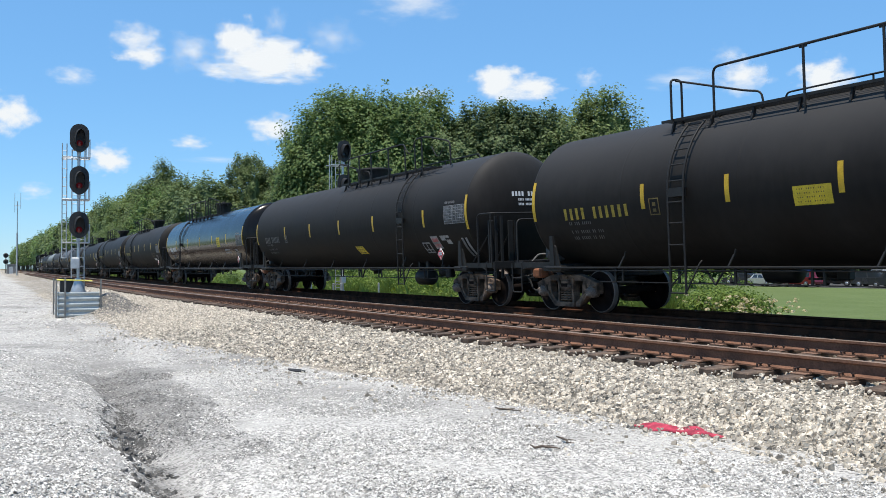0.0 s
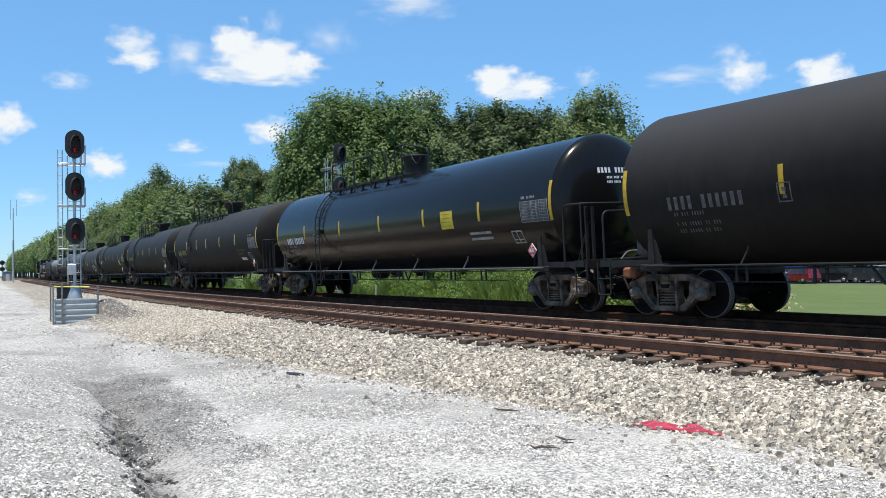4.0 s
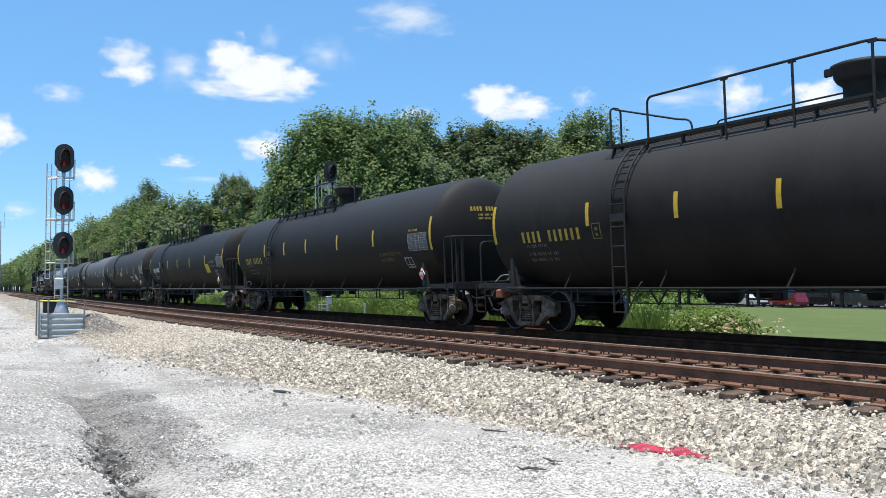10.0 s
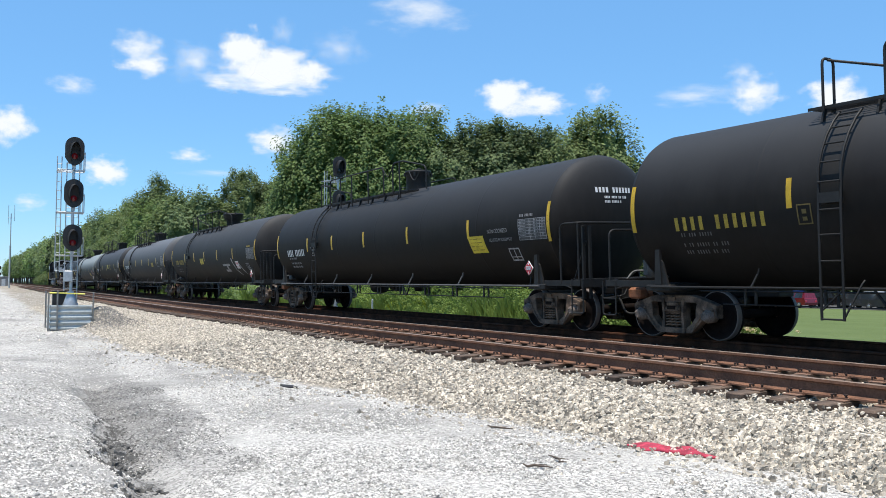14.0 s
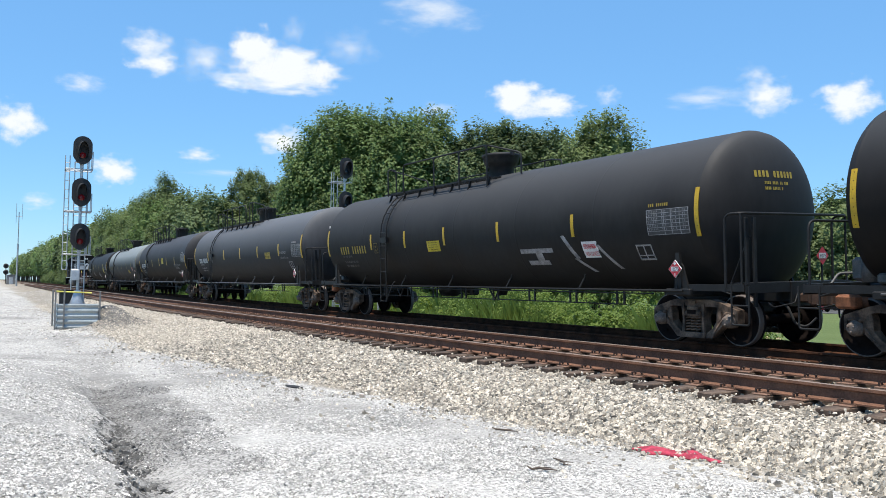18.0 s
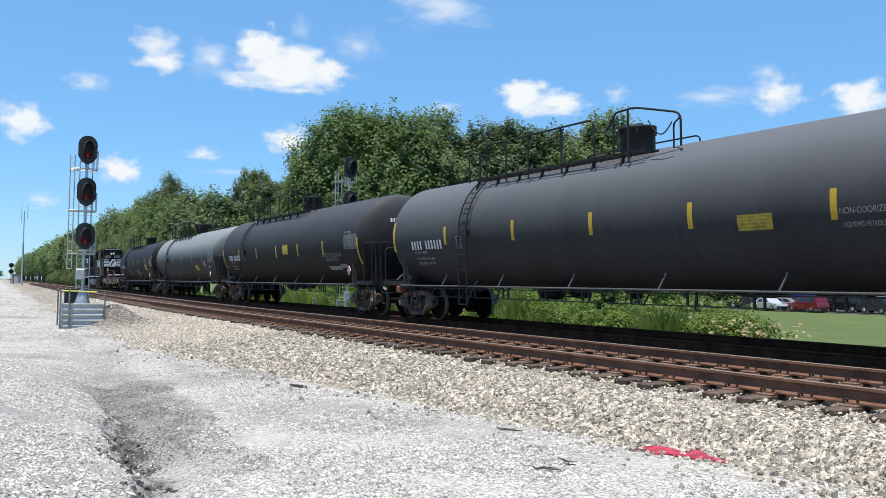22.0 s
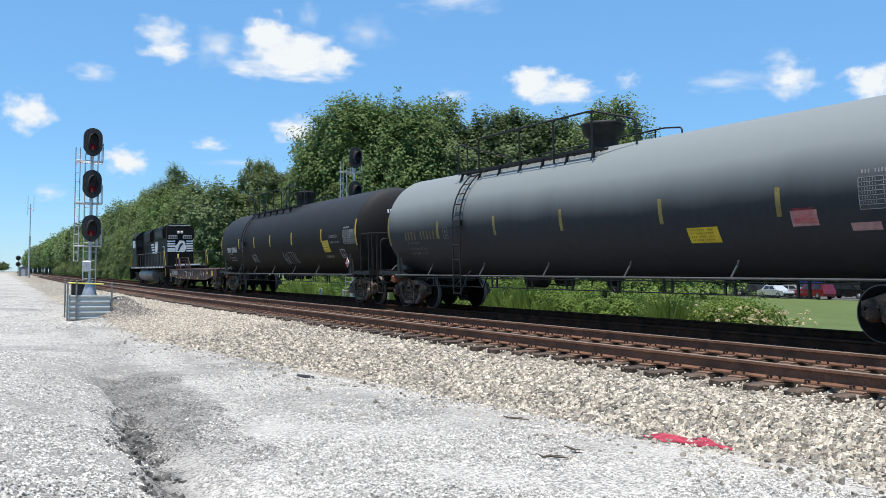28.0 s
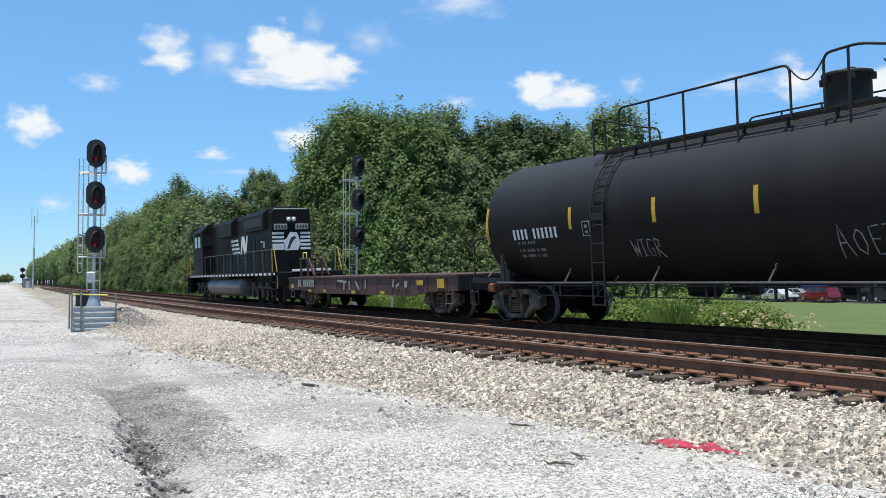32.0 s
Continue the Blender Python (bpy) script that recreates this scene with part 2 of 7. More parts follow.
SLATE = material("dull slate tank paint", (0.0135, 0.0125, 0.0125), 0.62, vary=0.2, scale=0.7, fine=8, bump=0.05, tint=(0.019, 0.018, 0.018), streak=0.35, spec=0.15, sunlit_top=(0.062, 0.063, 0.068), sunlit_edge=(0.0, 0.8))
# a light grey car; the near-black base paints shade on its lower half
PALE = material("light grey tank paint with shaded lower half", (0.028, 0.030, 0.034), 0.6, vary=0.15, scale=0.6, fine=8, bump=0.05, tint=(0.032, 0.034, 0.038), streak=0.35, spec=0.2, sunlit_top=(0.205, 0.225, 0.225), sunlit_edge=(0.0, 0.54))
FITTING = material("black fitting paint", (0.016, 0.016, 0.016), 0.6, vary=0.3, scale=5, fine=60, bump=0.15, spec=0.3)
STEEL = material("dusty running gear steel", (0.06, 0.042, 0.03), 0.8, 0.05, vary=0.45, scale=5, fine=50, bump=0.3, tint=(0.038, 0.028, 0.022))
CAST = material("dusty cast truck steel", (0.20, 0.133, 0.09), 0.85, 0.0, vary=0.5, scale=4, fine=40, bump=0.3, tint=(0.026, 0.018, 0.013))
CAPSTEEL = material("bearing cap steel", (0.21, 0.165, 0.135), 0.75, 0.0, vary=0.5, scale=9, fine=60, bump=0.1)
WHEEL = material("wheel steel", (0.014, 0.010, 0.009), 0.9, 0.0, vary=0.35, scale=4, fine=40, bump=0.2, spec=0.08)
TREAD = material("rolled tread steel", (0.15, 0.125, 0.11), 0.6, 0.2, vary=0.15, scale=8, fine=60, bump=0.05)
GREASE = material("rusty cast coupler steel", (0.10, 0.055, 0.035), 0.75, 0.2, vary=0.4, scale=7, fine=60, bump=0.3)
VALVE = material("grey brake valve paint", (0.10, 0.10, 0.098), 0.6, 0.1, vary=0.4, scale=7, fine=50, bump=0.2)
RUSTY = material("bright rusty casting", (0.26, 0.10, 0.045), 0.85, vary=0.4, scale=6, fine=50, bump=0.3, tint=(0.13, 0.055, 0.03))
HANDRAIL = material("grey handrail paint", (0.10, 0.10, 0.10), 0.5, 0.1, vary=0.25, scale=5, fine=60, bump=0.1)
YELLOW = material("yellow reflective tape", (0.52, 0.33, 0.012), 0.42, vary=0.2, scale=5, fine=50, bump=0.05)
WORN_PALE = material("bleached yellow stencil paint", (0.16, 0.12, 0.04), 0.7, vary=0.5, scale=8, fine=60, bump=0.0)
WORN = material("worn yellow stencil paint", (0.15, 0.108, 0.028), 0.65, vary=0.4, scale=9, fine=70, bump=0.0)
TAPE_FADED = material("faded yellow tape", (0.24, 0.19, 0.05), 0.6, vary=0.4, scale=4, fine=40, bump=0.0)
OCHRE = material("yellow stencil paint", (0.42, 0.30, 0.03), 0.6, vary=0.4, scale=9, fine=70, bump=0.0)
WHITE = material("white stencil paint", (0.70, 0.70, 0.70), 0.55, vary=0.2, scale=9, fine=60, bump=0.0)
DULL = material("dulled white stencil paint", (0.34, 0.33, 0.33), 0.65, vary=0.45, scale=7, fine=50, bump=0.0)
FAINT = material("worn grey stencil paint", (0.13, 0.125, 0.12), 0.7, vary=0.5, scale=8, fine=50, bump=0.0)
CARD = material("grey table panel", (0.05, 0.05, 0.05), 0.6, vary=0.2, scale=8, fine=60, bump=0.0)
RED = material("red placard print", (0.55, 0.028, 0.045), 0.5, vary=0.2, scale=7, fine=60, bump=0.0)
PINK = material("faded red print", (0.42, 0.24, 0.23), 0.6, vary=0.3, scale=8, fine=60, bump=0.0)
GOLD = material("yellow notice panel", (0.60, 0.45, 0.02), 0.5, vary=0.25, scale=5, fine=50, bump=0.0)
INK = material("black print", (0.03, 0.03, 0.03), 0.6, vary=0.2, bump=0.0)
RAIL = material("rusty rail steel", (0.19, 0.095, 0.058), 0.85, 0.0, vary=0.4, scale=4, fine=45, bump=0.25, tint=(0.115, 0.06, 0.04), spec=0.2)
RAILTOP = material("rolled rail head", (0.40, 0.29, 0.22), 0.5, 0.5, vary=0.25, scale=6, fine=60, bump=0.08)
PLATE = material("rusted tie plate", (0.22, 0.13, 0.088), 0.85, 0.05, vary=0.35, scale=6, fine=50, bump=0.3, tint=(0.17, 0.09, 0.055))
TIE = material("weathered creosote timber", (0.115, 0.078, 0.054), 0.9, vary=0.45, scale=5, fine=45, bump=0.5, tint=(0.05, 0.034, 0.025), spread=0.4)
# far track's copies of rail, tie and stone, darkened to paint the train's shade
RAIL_SHADED = material("rail steel darkened as train shade", (0.095, 0.042, 0.024), 0.8, 0.0, vary=0.4, scale=4, fine=45, bump=0.25, tint=(0.045, 0.024, 0.016), spec=0.03)
TIE_SHADED = material("timber darkened as train shade", (0.055, 0.032, 0.02), 0.9, vary=0.45, scale=5, fine=45, bump=0.5, tint=(0.024, 0.018, 0.014), spread=0.4, spec=0.08)
STONE_SHADED = material("ballast darkened as train shade", (0.12, 0.10, 0.082), 0.9, vary=0.3, scale=9, fine=90, bump=0.3, tint=(0.07, 0.058, 0.048), spread=0.5, spec=0.08)
SPIKE = material("dark spike iron", (0.06, 0.035, 0.025), 0.8, 0.2, vary=0.3, scale=9, bump=0.2)
STONE = material("pale crushed limestone", (0.540, 0.475, 0.383), 0.9, vary=0.22, scale=9, fine=90, bump=0.3, tint=(0.34, 0.305, 0.25), spread=0.6)
GRIT = material("white crushed grit", (0.555, 0.535, 0.495), 0.92, vary=0.2, scale=9, fine=90, bump=0.3, tint=(0.39, 0.375, 0.345), spread=0.65)
DARKGRIT = material("dark damp grit", (0.12, 0.115, 0.105), 0.9, vary=0.35, scale=9, fine=90, bump=0.3, spread=0.35)
WASHGRIT = material("grey washed grit", (0.27, 0.26, 0.242), 0.9, vary=0.3, scale=9, fine=90, bump=0.3, tint=(0.16, 0.155, 0.145), spread=0.6)
HEAPGRIT = material("dark grey heaped grit", (0.16, 0.156, 0.148), 0.9, vary=0.3, scale=9, fine=90, bump=0.3, tint=(0.12, 0.116, 0.11), spread=0.5)
GALV = material("galvanised steel", (0.52, 0.54, 0.56), 0.45, 0.55, vary=0.2, scale=5, fine=50, bump=0.08)
POST = material("weathered fence post steel", (0.24, 0.235, 0.22), 0.6, 0.2, vary=0.3, scale=6, fine=50, bump=0.1)
HUT = material("grey hut paint", (0.20, 0.20, 0.20), 0.7, vary=0.2, scale=1, fine=12, bump=0.05)
SHEET = material("galvanised corrugated sheet", (0.43, 0.46, 0.45), 0.5, 0.3, vary=0.22, scale=3, fine=40, bump=0.08)
SIGNAL = material("matt black signal paint", (0.018, 0.018, 0.019), 0.6, vary=0.25, scale=4, fine=50, bump=0.05)
LENS = material("red signal lens", (0.05, 0.005, 0.007), 0.12, vary=0.1, bump=0.0)
LENS.node_tree.nodes["Principled BSDF"].inputs["Emission Color"].default_value = (1.0, 0.05, 0.07, 1)
LENS.node_tree.nodes["Principled BSDF"].inputs["Emission Strength"].default_value = 0.025
CAUTION = material("yellow plastic pipe", (0.72, 0.66, 0.12), 0.5, vary=0.2, scale=4, fine=40, bump=0.0)
CLOTH = material("red cotton cloth", (0.50, 0.045, 0.085), 0.85, vary=0.5, scale=9, fine=140, bump=0.3)
BARK = material("tree bark", (0.11, 0.085, 0.065), 0.9, vary=0.4, scale=3, fine=30, bump=0.5)
LOCO = material("black locomotive paint", (0.007, 0.007, 0.007), 0.6, vary=0.25, scale=1.2, fine=12, bump=0.05, tint=(0.011, 0.0105, 0.010), spec=0.12)
RUSTDECK = material("oxide brown flat car paint", (0.085, 0.038, 0.028), 0.75, vary=0.35, scale=2.5, fine=30, bump=0.2, tint=(0.055, 0.028, 0.022), rust=(0.14, 0.06, 0.03), rust_at=0.6)
FUEL = material("grimy fuel tank paint", (0.16, 0.155, 0.15), 0.5, 0.2, vary=0.3, scale=2, fine=20, bump=0.1)
GLASS = material("dark cab glass", (0.02, 0.025, 0.03), 0.08, vary=0.1, bump=0.0, coat=0.3)
ASPHALT = material("worn asphalt", (0.10, 0.10, 0.10), 0.9, vary=0.3, scale=0.6, fine=20, bump=0.3)
RUBBER = material("tyre rubber", (0.02, 0.02, 0.02), 0.85, vary=0.2, bump=0.1)
CHROME = material("grey alloy", (0.5, 0.5, 0.5), 0.35, 0.8, vary=0.1, bump=0.0)


def leaves(name, a, b, rough=0.6):
    ma = bpy.data.materials.new(name)
    ma.use_nodes = True
    nt, lk = ma.node_tree.nodes, ma.node_tree.links
    bs = nt["Principled BSDF"]
    bs.inputs["Roughness"].default_value = rough
    bs.inputs["Specular IOR Level"].default_value = 0.25
    geo, inf, mx = nt.new("ShaderNodeNewGeometry"), nt.new("ShaderNodeObjectInfo"), nt.new("ShaderNodeMix")
    no = nt.new("ShaderNodeTexNoise")
    no.inputs["Scale"].default_value = 0.9
    tc = nt.new("ShaderNodeTexCoord")
    lk.new(tc.outputs["Object"], no.inputs["Vector"])
    mx.data_type = "RGBA"
    mx.inputs["A"].default_value, mx.inputs["B"].default_value = (*a, 1), (*b, 1)
    ad = nt.new("ShaderNodeMath")
    ad.operation = "MULTIPLY_ADD"
    ad.inputs[1].default_value, ad.inputs[2].default_value = 0.26, 0.0
    lk.new(geo.outputs["Random Per Island"], ad.inputs[0])
    a2 = nt.new("ShaderNodeMath")
    a2.operation = "MULTIPLY_ADD"
    a2.inputs[1].default_value = 0.65
    spread = nt.new("ShaderNodeMapRange")
    spread.inputs["From Min"].default_value, spread.inputs["From Max"].default_value = 0.32, 0.68
    lk.new(no.outputs["Fac"], spread.inputs["Value"])
    lk.new(spread.outputs[0], a2.inputs[0])
    lk.new(ad.outputs[0], a2.inputs[2])
    lk.new(a2.outputs[0], mx.inputs["Factor"])
    hs = nt.new("ShaderNodeHueSaturation")
    rg = nt.new("ShaderNodeMapRange")
    rg.inputs["To Min"].default_value, rg.inputs["To Max"].default_value = 0.75, 1.2
    lk.new(inf.outputs["Random"], rg.inputs["Value"])
    lk.new(rg.outputs[0], hs.inputs["Value"])
    lk.new(mx.outputs["Result"], hs.inputs["Color"])
    lk.new(hs.outputs[0], bs.inputs["Base Color"])
    tr = nt.new("ShaderNodeBsdfTranslucent")
    lk.new(hs.outputs[0], tr.inputs["Color"])
    ms = nt.new("ShaderNodeMixShader")
    ms.inputs[0].default_value = 0.42
    lk.new(bs.outputs[0], ms.inputs[1])
    lk.new(tr.outputs[0], ms.inputs[2])
    lk.new(ms.outputs[0], nt["Material Output"].inputs["Surface"])
    return ma


LEAF = leaves("broadleaf foliage", (0.090, 0.152, 0.050), (0.255, 0.355, 0.122))
LEAFDARK = leaves("dark oak foliage", (0.084, 0.123, 0.048), (0.225, 0.283, 0.108))
LEAFBLUE = leaves("grey green foliage", (0.094, 0.140, 0.065), (0.228, 0.298, 0.130))
WEED = leaves("lush weed foliage", (0.125, 0.195, 0.038), (0.275, 0.37, 0.085))
LIME = leaves("yellow green shrub foliage", (0.15, 0.22, 0.02), (0.30, 0.38, 0.045))
STRAW = leaves("dry flower heads", (0.46, 0.38, 0.22), (0.66, 0.57, 0.38))

# ---- ground, one sheet to the horizon ----
def steps(*runs):
    out = []
    for a, b, n in runs:
        out += list(np.linspace(a, b, n, endpoint=False))
    return np.array(out)


def ground_material():
    ma = bpy.data.materials.new("ground")
    ma.use_nodes = True
    nt, lk = ma.node_tree.nodes, ma.node_tree.links
    b = nt["Principled BSDF"]
    b.inputs["Roughness"].default_value, b.inputs["Specular IOR Level"].default_value = 0.95, 0.2
    at = nt.new("ShaderNodeAttribute")
    at.attribute_name = "zone"
    sep = nt.new("ShaderNodeSeparateColor")
    lk.new(at.outputs["Color"], sep.inputs[0])
    tc = nt.new("ShaderNodeTexCoord")

    def noise_at(scale, detail=4, rough=0.55):
        q = nt.new("ShaderNodeTexNoise")
        q.inputs["Scale"].default_value, q.inputs["Detail"].default_value, q.inputs["Roughness"].default_value = scale, detail, rough
        lk.new(tc.outputs["Object"], q.inputs["Vector"])
        return q.outputs["Fac"]

    def mixed(a, c, fac, lo=0.0, hi=1.0, kind="MIX"):
        mp = nt.new("ShaderNodeMapRange")
        mp.inputs["From Min"].default_value, mp.inputs["From Max"].default_value = lo, hi
        lk.new(fac, mp.inputs["Value"])
        mx = nt.new("ShaderNodeMix")
        mx.data_type, mx.blend_type = "RGBA", kind
        lk.new(mp.outputs[0], mx.inputs["Factor"])
        for slot, q in (("A", a), ("B", c)):
            if isinstance(q, tuple):
                mx.inputs[slot].default_value = (*q, 1)
            else:
                lk.new(q, mx.inputs[slot])
        return mx.outputs["Result"]

    vor = nt.new("ShaderNodeTexVoronoi")
    vor.inputs["Scale"].default_value = 46
    lk.new(tc.outputs["Object"], vor.inputs["Vector"])
    chip = nt.new("ShaderNodeSeparateColor")
    lk.new(vor.outputs["Color"], chip.inputs[0])
    road = mixed((0.19, 0.183, 0.17), (0.57, 0.55, 0.51), chip.outputs[0], 0.05, 0.75)
    road = mixed(road, (0.24, 0.232, 0.215), noise_at(0.32, 6), 0.50, 0.70)
    road = mixed(road, (0.52, 0.503, 0.468), noise_at(1.1, 5), 0.50, 0.85)
    stone = mixed((0.13, 0.112, 0.088), (0.40, 0.355, 0.285), chip.outputs[1], 0.1, 0.9)
    # ballast tone with the shade under the train painted in
    shaded_bed = mixed((0.035, 0.028, 0.022), (0.12, 0.10, 0.08), chip.outputs[1], 0.1, 0.9)
    grass = mixed((0.098, 0.136, 0.044), (0.120, 0.160, 0.058), noise_at(0.25, 6), 0.35, 0.65)
    grass = mixed(grass, (0.075, 0.112, 0.034), noise_at(2.2, 6), 0.5, 0.8)
    dark = mixed((0.085, 0.082, 0.076), (0.30, 0.29, 0.27), chip.outputs[2], 0.1, 0.9)
    col = mixed(road, stone, sep.outputs[0])
    col = mixed(col, grass, sep.outputs[1])
    col = mixed(col, shaded_bed, at.outputs["Alpha"], 1.0, 0.0)
    col = mixed(col, dark, sep.outputs[2])
    lk.new(col, b.inputs["Base Color"])
    bp = nt.new("ShaderNodeBump")
    bp.inputs["Strength"].default_value, bp.inputs["Distance"].default_value = 0.9, 0.02
    lk.new(vor.outputs["Distance"], bp.inputs["Height"])
    lk.new(bp.outputs[0], b.inputs["Normal"])
    return ma


def build_ground():
    xs = np.concatenate([-np.geomspace(3500, 90, 26)[:-1], steps((-90, -34, 70), (-34, 4, 300), (4, 40, 30)), np.geomspace(40, 2500, 14)])
    ys = np.concatenate([-np.geomspace(2500, 6, 22)[:-1], steps((-6, -2, 16), (-2, 12, 140), (12, 30, 60), (30, 130, 30)), np.geomspace(130, 3500, 14)])
    gx, gy = np.meshgrid(xs, ys, indexing="ij")
    gz = ground_z(gx, gy)
    w = centre_y(gx) - gy
    jig = np.array([noise.noise((a * 0.8, c * 0.8, 3.0)) for a, c in zip(gx.ravel(), gy.ravel())]).reshape(gx.shape)
    jig2 = np.array([noise.noise((a * 3.1, c * 3.1, 7.0)) for a, c in zip(gx.ravel(), gy.ravel())]).reshape(gx.shape)
    fine = (gx > -40) & (gx < 5) & (gy > -3) & (gy < 9)
    gz = gz + np.where(fine, 0.012 * jig2 + 0.02 * jig, 0)
    n, k = len(xs), len(ys)
    idx = np.arange(n * k).reshape(n, k)
    faces = np.stack([idx[:-1, :-1], idx[1:, :-1], idx[1:, 1:], idx[:-1, 1:]], -1).reshape(-1, 4)
    me = bulk("ground", np.stack([gx, gy, gz], -1).reshape(-1, 3), faces, ground_material(), True)
    ball = np.clip((np.clip(7.15 + 0.13 * (-gx - 6), 6.6, 9.2) + 0.45 * jig - w) / 0.4, 0, 1) * np.clip((w + 3.6 + 0.6 * jig) / 0.5, 0, 1)
    grass = np.clip((-3.4 - w + 0.7 * jig) / 0.6, 0, 1)
    lefthand = np.clip((w - 16.5 - 1.5 * jig - np.clip(-gx - 20, 0, 60) * 0.02) / 1.2, 0, 1) * (gx < -14)
    grass = np.maximum(grass, lefthand)
    edge = heap_edge(gx)
    along = np.clip((gx + 17) / 3, 0, 1) * np.clip((-gx - 4) / 2, 0, 1)
    wide = np.clip((-gx - 7.0) / 1.8, 0, 1)
    away = gy - edge
    fan = along * wide * np.clip((away + 0.1) / 0.25, 0, 1) * np.clip((1.15 + 0.5 * jig + 0.3 * jig2 - away) / 0.5, 0, 1) * (0.62 + 0.35 * jig + 0.4 * jig2)
    crack = along * np.exp(-((away - 0.10 - 0.06 * jig2) / (0.13 + 0.05 * jig)) ** 2) * np.clip((gx + 11.5) / 1.5, 0, 1) * (1.0 + 0.5 * jig2)
    rut = np.maximum(fan, crack)
    for px, py, lx, ly, much in ((-20.1, 3.6, 1.1, 0.16, 0.75), (-17.2, 3.0, 1.6, 0.35, 0.55), (-16.6, 4.3, 1.5, 0.25, 0.5), (-14.6, 4.9, 1.8, 0.18, 0.45), (-24, 3.4, 3.0, 0.35, 0.45), (-27, 5.0, 3.0, 0.3, 0.4)):
        rut = np.maximum(rut, much * np.exp(-((gx - px) / lx) ** 2 - ((gy - py - 0.1 * (px - gx) + 0.15 * jig) / ly) ** 2) * (1 + 0.6 * jig2))
    heap = np.exp(-(((gx + 31.4) / 1.6) ** 2 + ((gy - 6.0) / 0.9) ** 2))
    rut = np.maximum(rut, np.clip(1.4 * heap, 0, 0.75))
    spoil = along * np.clip((edge - gy + 0.1 * jig) / 0.3, 0, 1)
    rut = np.maximum(rut, spoil * (0.22 + 0.25 * jig + 0.2 * jig2))
    # alpha falls to 0 along the far track, where the train's shade is painted
    zone = np.zeros((n * k, 4), np.float32)
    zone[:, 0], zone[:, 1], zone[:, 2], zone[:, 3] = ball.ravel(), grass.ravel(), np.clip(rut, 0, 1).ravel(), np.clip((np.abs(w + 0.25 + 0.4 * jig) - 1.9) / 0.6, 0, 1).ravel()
    ca = me.color_attributes.new("zone", "FLOAT_COLOR", "POINT")
    ca.data.foreach_set("color", zone.ravel())
    tagged(new("ground", me), "white gravel service road, pale ballast bank and mown grass field", "ground", kind="structure")


build_ground()


# ---- the two tracks ----
RAIL_PROFILE = [(-0.036, 0.0), (0.036, 0.0), (0.038, -0.03), (0.012, -0.045), (0.010, -0.135), (0.07, -0.155), (0.07, -0.172), (-0.07, -0.172), (-0.07, -0.155), (-0.010, -0.135), (-0.012, -0.045), (-0.038, -0.03)]


def track_point(w0, dz, s, off, z):
    return line(s, w0 + off, dz + z - CANT * off)


def build_track(name, label, w0, dz, detail):
    track = empty(name, label, "railway track", kind="structure")
    sv = np.concatenate([np.linspace(-900, -60, 70)[:-1], np.linspace(-60, 60, 81), np.linspace(60, 400, 30)[1:]])
    # the far track takes the copies with the train's shade in their colour
    steel, wood, seat = (RAIL, TIE, PLATE) if w0 > 1 else (RAIL_SHADED, TIE_SHADED, RAIL_SHADED)
    for side in (-0.753, 0.753):
        g = Geo()
        vs = [track_point(w0, dz, s, side + a, b) for s in sv for a, b in RAIL_PROFILE]
        q = len(RAIL_PROFILE)
        for i in range(len(sv) - 1):
            for j in range(q):
                g.f.append((i * q + j, i * q + (j + 1) % q, (i + 1) * q + (j + 1) % q, (i + 1) * q + j))
                g.m.append(1 if j == 0 else 0)
                g.s.append(False)
        g.v = vs
        part("rail", g, (steel, RAILTOP if w0 > 1 else steel), track, "rusty steel rail with a worn head")
    tie = Geo().box((0, 0, -0.09), (0.23, 2.5, 0.18), bevel=0.012).mesh("tie", wood)
    split = Geo().box((0, 0, -0.085), (0.21, 2.46, 0.17), bevel=0.02).box((0.05, 1.0, 0.001), (0.02, 0.5, 0.012)).mesh("tie", wood)
    plate = Geo().box((0, 0, 0.008), (0.2, 0.36, 0.016), bevel=0.004)
    plate.box((0, 0.09, 0.022), (0.2, 0.02, 0.02)).box((0, -0.09, 0.022), (0.2, 0.02, 0.02))
    plate = plate.mesh("tie_plate", seat)
    sp = Geo()
    for a, c in ((-0.06, 0.085), (0.06, -0.085), (0.06, 0.14), (-0.06, -0.14), (0.06, 0.085), (-0.06, -0.085)):
        sp.box((a, c, 0.045), (0.016, 0.018, 0.04)).box((a, c * 0.93, 0.062), (0.026, 0.034, 0.012))
    sp = sp.mesh("spike", SPIKE)
    rnd = random.Random(int(w0 * 7) + 3)
    far = Geo()
    count = 0
    s = 10.0
    while s > -200:
        yaw = math.degrees(heading(s)) + rnd.uniform(-1.6, 1.6)
        slip = rnd.uniform(-0.07, 0.09)
        p = track_point(w0, dz, s, slip, -0.188 + rnd.uniform(-0.006, 0.004))
        if s > detail:
            part("tie", rnd.choice((tie, tie, split)), TIE, track, at=pose(*p, math.degrees(CANT), 0, yaw))
            for side in (-0.753, 0.753):
                q = track_point(w0, dz, s, side, -0.188)
                ob = part("tie_plate", plate, PLATE, track, at=pose(*q, math.degrees(CANT), 0, math.degrees(heading(s))))
                if s > -42 and w0 > 1:
                    part("spike", sp, SPIKE, ob)
        else:
            far.box(p - Vector((0, 0, 0.09)), (0.23, 2.6, 0.18), turn=(math.degrees(CANT), 0, yaw))
        s -= 0.52 + rnd.uniform(-0.03, 0.03)
        count += 1
    tagged(part("tie", far, wood, track), kind="stuff")
    return track


build_track("track_near", "empty rusty railway track on timber ties in pale ballast", SPACING, 0.0145, -62)
build_track("track_far", "railway track under the passing train, timber ties darkened to its shade", 0.0, 0.0, -45)

